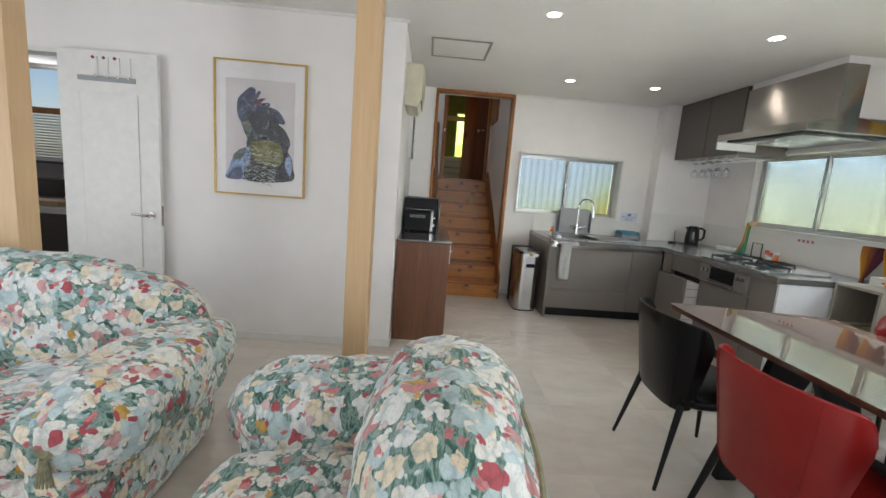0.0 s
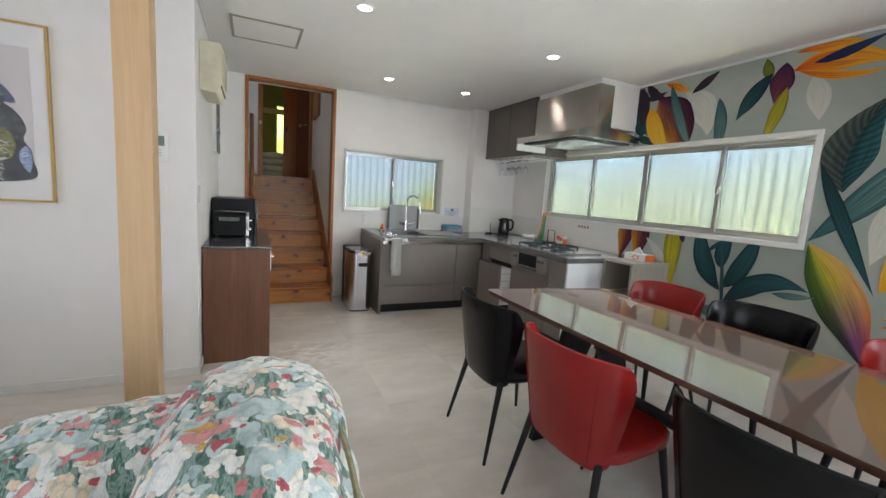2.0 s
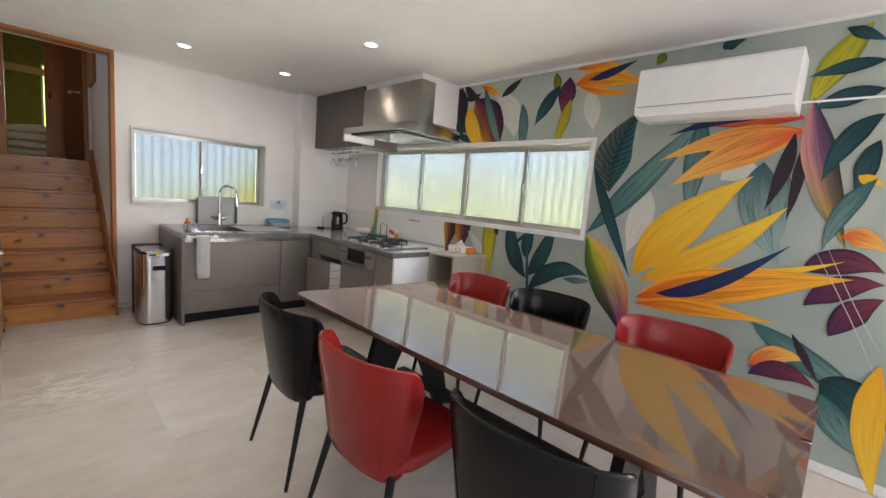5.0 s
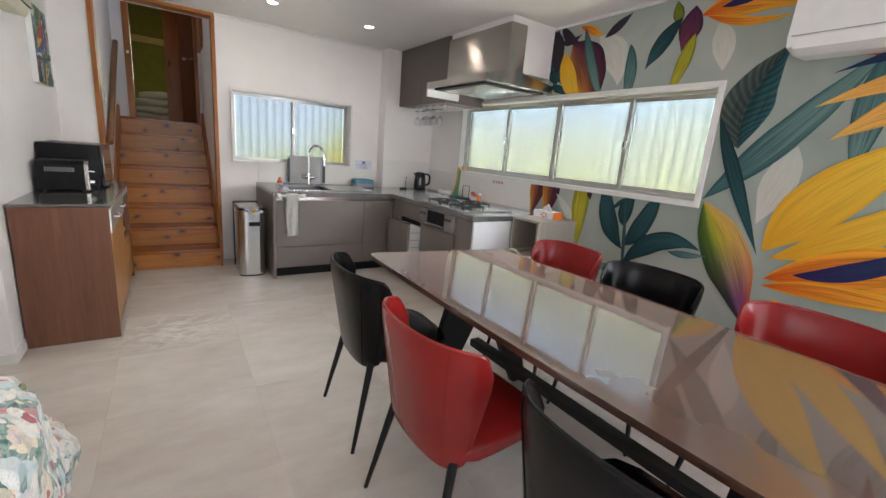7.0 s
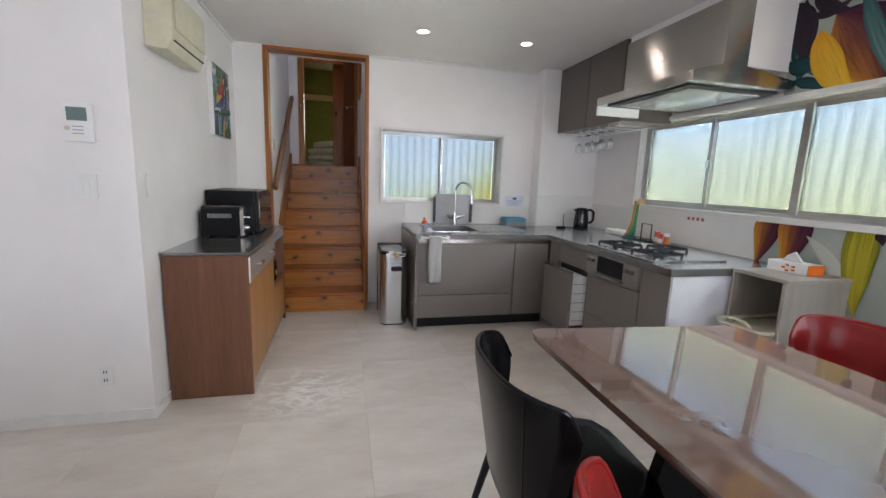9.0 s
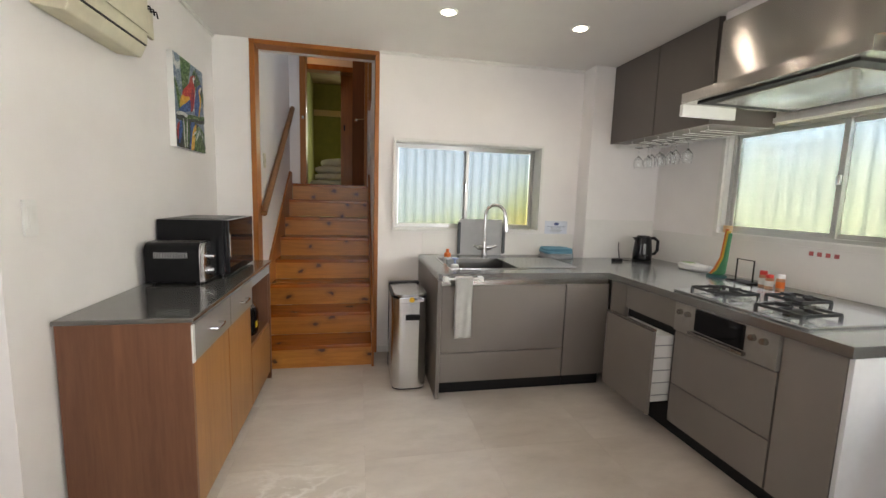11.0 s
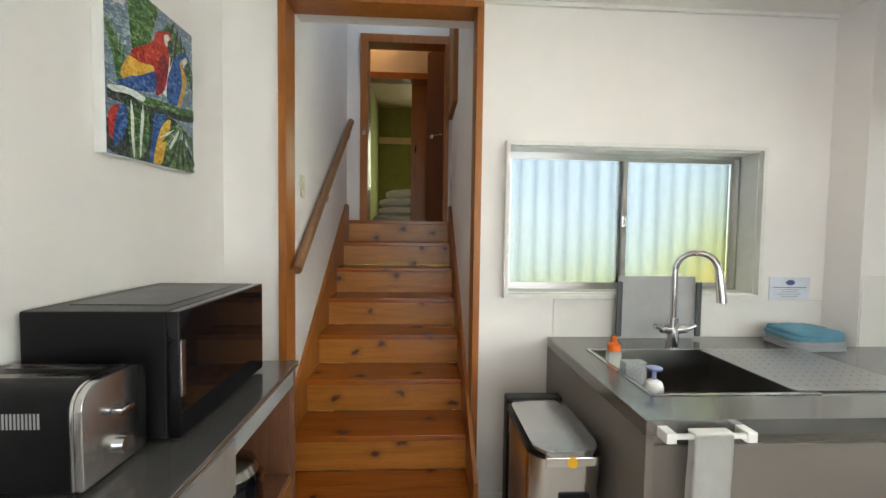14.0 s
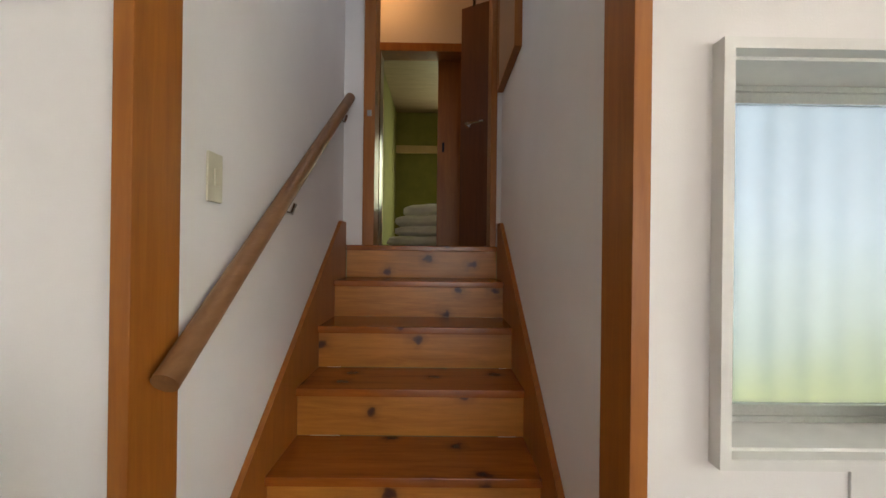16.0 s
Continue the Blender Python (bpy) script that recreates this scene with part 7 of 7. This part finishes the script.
part("plate", prism(rounded(2.45, 2.93, 5.29, 5.77, 0.03), "z", CZ + 0.0035, CZ + 0.009), plain("drainer_grey", (0.40, 0.395, 0.39), 0.25, 0.85, vary=0.02, relief=0), pl_)
bm = bmesh.new()
for i in range(11):
    for j in range(10):
        x, y = 2.50 + i * 0.037 + (0.018 if j % 2 else 0), 5.33 + j * 0.044
        bmesh.ops.create_circle(bm, cap_ends=True, segments=8, radius=0.0045, matrix=Matrix.Translation((x, y, CZ + 0.0094)))
part("perforations", bm, plain("perforation_dark", (0.14, 0.14, 0.14), 0.5), pl_)
# hanging rack and wine glasses
WIREW = plain("white_coated_wire", (0.88, 0.88, 0.86), 0.35)
rk = thing("glass_rack", "white wire stemware rack under the wall cabinets", "rack", pose(3.7, 5.2, 1.85))
for k in range(7):
    y = 4.83 + k * 0.15
    part("wire", tube([(3.50, y, 1.856), (3.50, y, 1.83), (3.50, y + 0.06, 1.83), (3.86, y + 0.06, 1.83), (3.86, y, 1.83), (3.50, y, 1.83)], 0.0022, 6), WIREW, rk)
gl0 = None
for k in range(8):
    y, x = 5.70 - k * 0.082, 3.66 if k < 4 else 3.60
    if gl0 is None:
        gl0 = thing("wine_glass", "clear stemmed wine glass hanging upside down", "glass", Matrix(), "hanging wine glasses")
        pr = [(0.0, 0.0), (0.032, -0.001), (0.033, -0.004), (0.005, -0.010), (0.0035, -0.07), (0.012, -0.082), (0.033, -0.105), (0.036, -0.13), (0.029, -0.175), (0.0275, -0.175), (0.034, -0.13), (0.031, -0.106), (0.010, -0.084), (0.0, -0.083)]
        g_ = part("glass", lathe(pr, (0, 0, 0), 20), CLEARG, gl0, w=False)
        g_.visible_shadow = False
        gl0.matrix_basis = pose(x, y, 1.825)
    else:
        copy_thing(gl0, pose(x + 0.03 * (k % 2), y, 1.825))
wp = thing("wipes_pack", "white and green soft pack of wipes", "wipes", pose(3.83, 5.17, CZ))
part("pack", cushion(3.84, 5.17, CZ + 0.026, 0.12, 0.27, 0.05, 5, 16, 0.1, 0.003, 5), WHITEP, wp, smooth=70)
part("lid", box(3.80, 3.86, 5.18, 5.26, CZ + 0.052, CZ + 0.056, 0.003), plain("pale_green_label", (0.35, 0.5, 0.22), 0.4), wp, "green flap")
sps = thing("silicone_spoon_rest", "nested orange, yellow and green ladles standing upright", "ladles", pose(3.78, 4.90, CZ))
for k, (c, nm) in enumerate((((0.55, 0.14, 0.02), "orange"), ((0.60, 0.38, 0.03), "yellow"), ((0.05, 0.22, 0.10), "green"))):
    o = 0.014 * k
    part("ladle", tube([(3.77, 4.93 - o * 0.2, CZ + 0.012), (3.77, 4.905 - o, CZ + 0.05), (3.775, 4.885 - o, CZ + 0.14), (3.775, 4.875 - o, CZ + 0.25), (3.775, 4.868 - o, CZ + 0.34 - o)], [0.034, 0.03, 0.015, 0.012, 0.011], 12), plain(nm + "_silicone", c, 0.5), sps, nm + " silicone ladle")
part("stand", lathe([(0.0, 0), (0.06, 0), (0.062, 0.012), (0.045, 0.02), (0, 0.02)], (3.77, 4.91, CZ + 0.001)), plain("teal_silicone", (0.02, 0.09, 0.09), 0.5), sps, "dark teal base")
st = thing("pot_lid_stand", "black iron pot lid stand beside the stove", "stand", pose(3.79, 4.73, CZ))
part("loop", tube([(3.79, 4.66, CZ + 0.006), (3.79, 4.66, CZ + 0.15), (3.79, 4.78, CZ + 0.15), (3.79, 4.78, CZ + 0.006)], 0.005, 8), BLACKM, st)
part("base", box(3.73, 3.85, 4.64, 4.80, CZ + 0.001, CZ + 0.01, 0.003), BLACKM, st)
for k, (x, y, hh, cap) in enumerate(((3.80, 4.60, 0.10, RED), (3.79, 4.55, 0.085, RED), (3.80, 4.49, 0.095, WHITEP))):
    jr = thing("spice_jar", "small spice jar with a printed label" if cap is RED else "small orange-labelled spice jar with white lid", "jar", pose(x, y, CZ), "spice jars")
    part("jar", lathe([(0.0, 0), (0.021, 0), (0.022, 0.004), (0.022, hh * 0.7), (0.018, hh * 0.76), (0.0, hh * 0.76)], (x, y, CZ)), plain("jar_contents", (0.45, 0.22, 0.12), 0.3), jr)
    part("label_band", lathe([(0.0224, 0.015), (0.0226, 0.016), (0.0226, hh * 0.55), (0.0224, hh * 0.56)], (x, y, CZ)), WHITEP if k < 2 else ORANGE, jr, "printed label")
    part("lid", lathe([(0.0, hh * 0.765), (0.02, hh * 0.765), (0.02, hh), (0.0, hh)], (x, y, CZ)), cap, jr)
jk = thing("storage_jar", "small wooden-lidded jar on the window sill", "jar", pose(3.93, 5.06, 1.16))
part("jar", lathe([(0, 0), (0.03, 0), (0.03, 0.05), (0, 0.05)], (XR + 0.03, 5.08, 1.161)), POSTW, jk)
fs = thing("fire_notice", "small red icons printed on the splashback", "notice", pose(3.96, 4.38, 1.08))
for k in range(4):
    part("icon" if k < 3 else "print_bar", box(XR - 0.0088, XR - 0.0075, 4.45 - k * 0.045, 4.475 - k * 0.045, 1.075, 1.10), plain("pink_print", (0.42, 0.10, 0.10), 0.6), fs)

# open shelf beside the stove run
sf_ = thing("open_shelf", "low greige open shelf beside the stove counter", "shelf", pose(3.7, 3.45, 0))
SY_0, SY_1, SX_0 = 3.30, 3.615, 3.50
part("top", box(SX_0, XR - 0.008, SY_0 - 0.005, SY_1, 0.845, 0.865, 0.002), SHELFM, sf_)
part("side", box(SX_0, XR - 0.008, SY_0, SY_0 + 0.02, 0.0, 0.844, 0.002), SHELFM, sf_)
part("side", box(SX_0, XR - 0.008, SY_1 - 0.02, SY_1, 0.0, 0.844, 0.002), SHELFM, sf_)
part("shelf_board", box(SX_0 + 0.005, XR - 0.01, SY_0 + 0.021, SY_1 - 0.021, 0.52, 0.54, 0.002), SHELFM, sf_)
part("back", box(XR - 0.02, XR - 0.012, SY_0 + 0.021, SY_1 - 0.021, 0.02, 0.844), SHELFM, sf_)
tr = thing("serving_tray", "pale plastic tray with rounded handle slots", "tray", pose(3.62, 3.45, 0.54))
bm = prism(rounded(3.40, 3.93, 3.325, 3.59, 0.04), "z", 0.5425, 0.548)
ring = [(x, y, 0.565) for x, y in rounded(3.40, 3.93, 3.325, 3.59, 0.04)]
tube(ring, 0.012, 8, bm, True)
part("tray", bm, CREAMP, tr)
part("handle", tube([(3.43, 3.40, 0.568), (3.40, 3.41, 0.60), (3.395, 3.455, 0.61), (3.40, 3.50, 0.60), (3.43, 3.51, 0.568)], 0.009, 8), CREAMP, tr)
tx = thing("tissue_box", "white and orange tissue box with a tissue pulled out", "tissue box", pose(3.80, 3.5, 0.865))
part("box", box(3.735, 3.855, 3.375, 3.60, 0.866, 0.925, 0.002), WHITEP, tx)
part("orange_end", box(3.7345, 3.8555, 3.372, 3.3749, 0.866, 0.9255), ORANGE, tx, "orange printed end")
for k in range(5):
    a = k * 72
    part("printed_flower", box(3.733, 3.7348, 3.475 + 0.03 * math.cos(radians(a)) - 0.010, 3.475 + 0.03 * math.cos(radians(a)) + 0.010, 0.893 + 0.017 * math.sin(radians(a)) - 0.006, 0.893 + 0.017 * math.sin(radians(a)) + 0.006), ORANGE, tx)
part("tissue", prism([(3.44, 0.926), (3.56, 0.926), (3.53, 0.96), (3.49, 0.985), (3.47, 0.95)], "x", 3.785, 3.80, 0.004), TOWELW, tx)

# rice cooker in the sideboard niche
rc = thing("rice_cooker", "small black rice cooker with a yellow label in the niche", "rice cooker", pose(0.56, 5.33, 0.441))
part("body", lathe([(0, 0), (0.105, 0), (0.115, 0.03), (0.115, 0.15), (0.1, 0.175), (0, 0.175)], (0.575, 5.30, 0.441)), BLACKG, rc)
part("lid", lathe([(0.103, 0.176), (0.09, 0.20), (0.05, 0.212), (0.0, 0.214)], (0.575, 5.30, 0.441)), STEEL, rc)
part("label_plate", box(0.683, 0.688, 5.25, 5.31, 0.49, 0.53, 0.001), plain("yellow_label", (0.7, 0.55, 0.03), 0.5), rc)

# picture on the stair wall
spx = thing("stair_picture", "brown wooden picture frame hung on the stair wall", "picture", pose(1.44, 7.45, 2.5))
part("frame", ring_yz(7.05, 7.585, 2.34, 3.15, 0.022, 1.415, 1.449), TRIMO, spx)
part("sheet", box(1.42, 1.448, 7.073, 7.562, 2.363, 3.127), plain("brown_print", (0.36, 0.22, 0.13), 0.6), spx)

# ---- floor tiles ----
floor_ = new("floor")
tagged(floor_, "large beige stone-look floor tiles", "floor", kind="structure")
ORIGIN[floor_] = Matrix()
P = 0.648
tile_me = None
j = 0
for ix in range(-11, 5):
    for iy in range(-9, 5):
        x0, y0 = 1.362 + ix * P, 3.868 + iy * P
        cx0, cx1, cy0, cy1 = max(x0, -3.6 if y0 < 3.5 else -5.3), min(x0 + P, XR), max(y0, -1.8), min(y0 + P, 6.68)
        if cx1 - cx0 < 0.02 or cy1 - cy0 < 0.02:
            continue
        whole = cx1 - cx0 > P - 1e-6 and cy1 - cy0 > P - 1e-6
        if whole and tile_me:
            o = new("tile", tile_me)
        else:
            bm = box(-(cx1 - cx0) / 2 + 0.0003, (cx1 - cx0) / 2 - 0.0003, -(cy1 - cy0) / 2 + 0.0003, (cy1 - cy0) / 2 - 0.0003, -0.006, 0.0)
            me = bpy.data.meshes.new("tile")
            bm.to_mesh(me)
            bm.free()
            me.materials.append(TILE)
            if whole:
                tile_me = me
            o = new("tile", me)
        o.location = ((cx0 + cx1) / 2, (cy0 + cy1) / 2, 0)
        o.parent = floor_
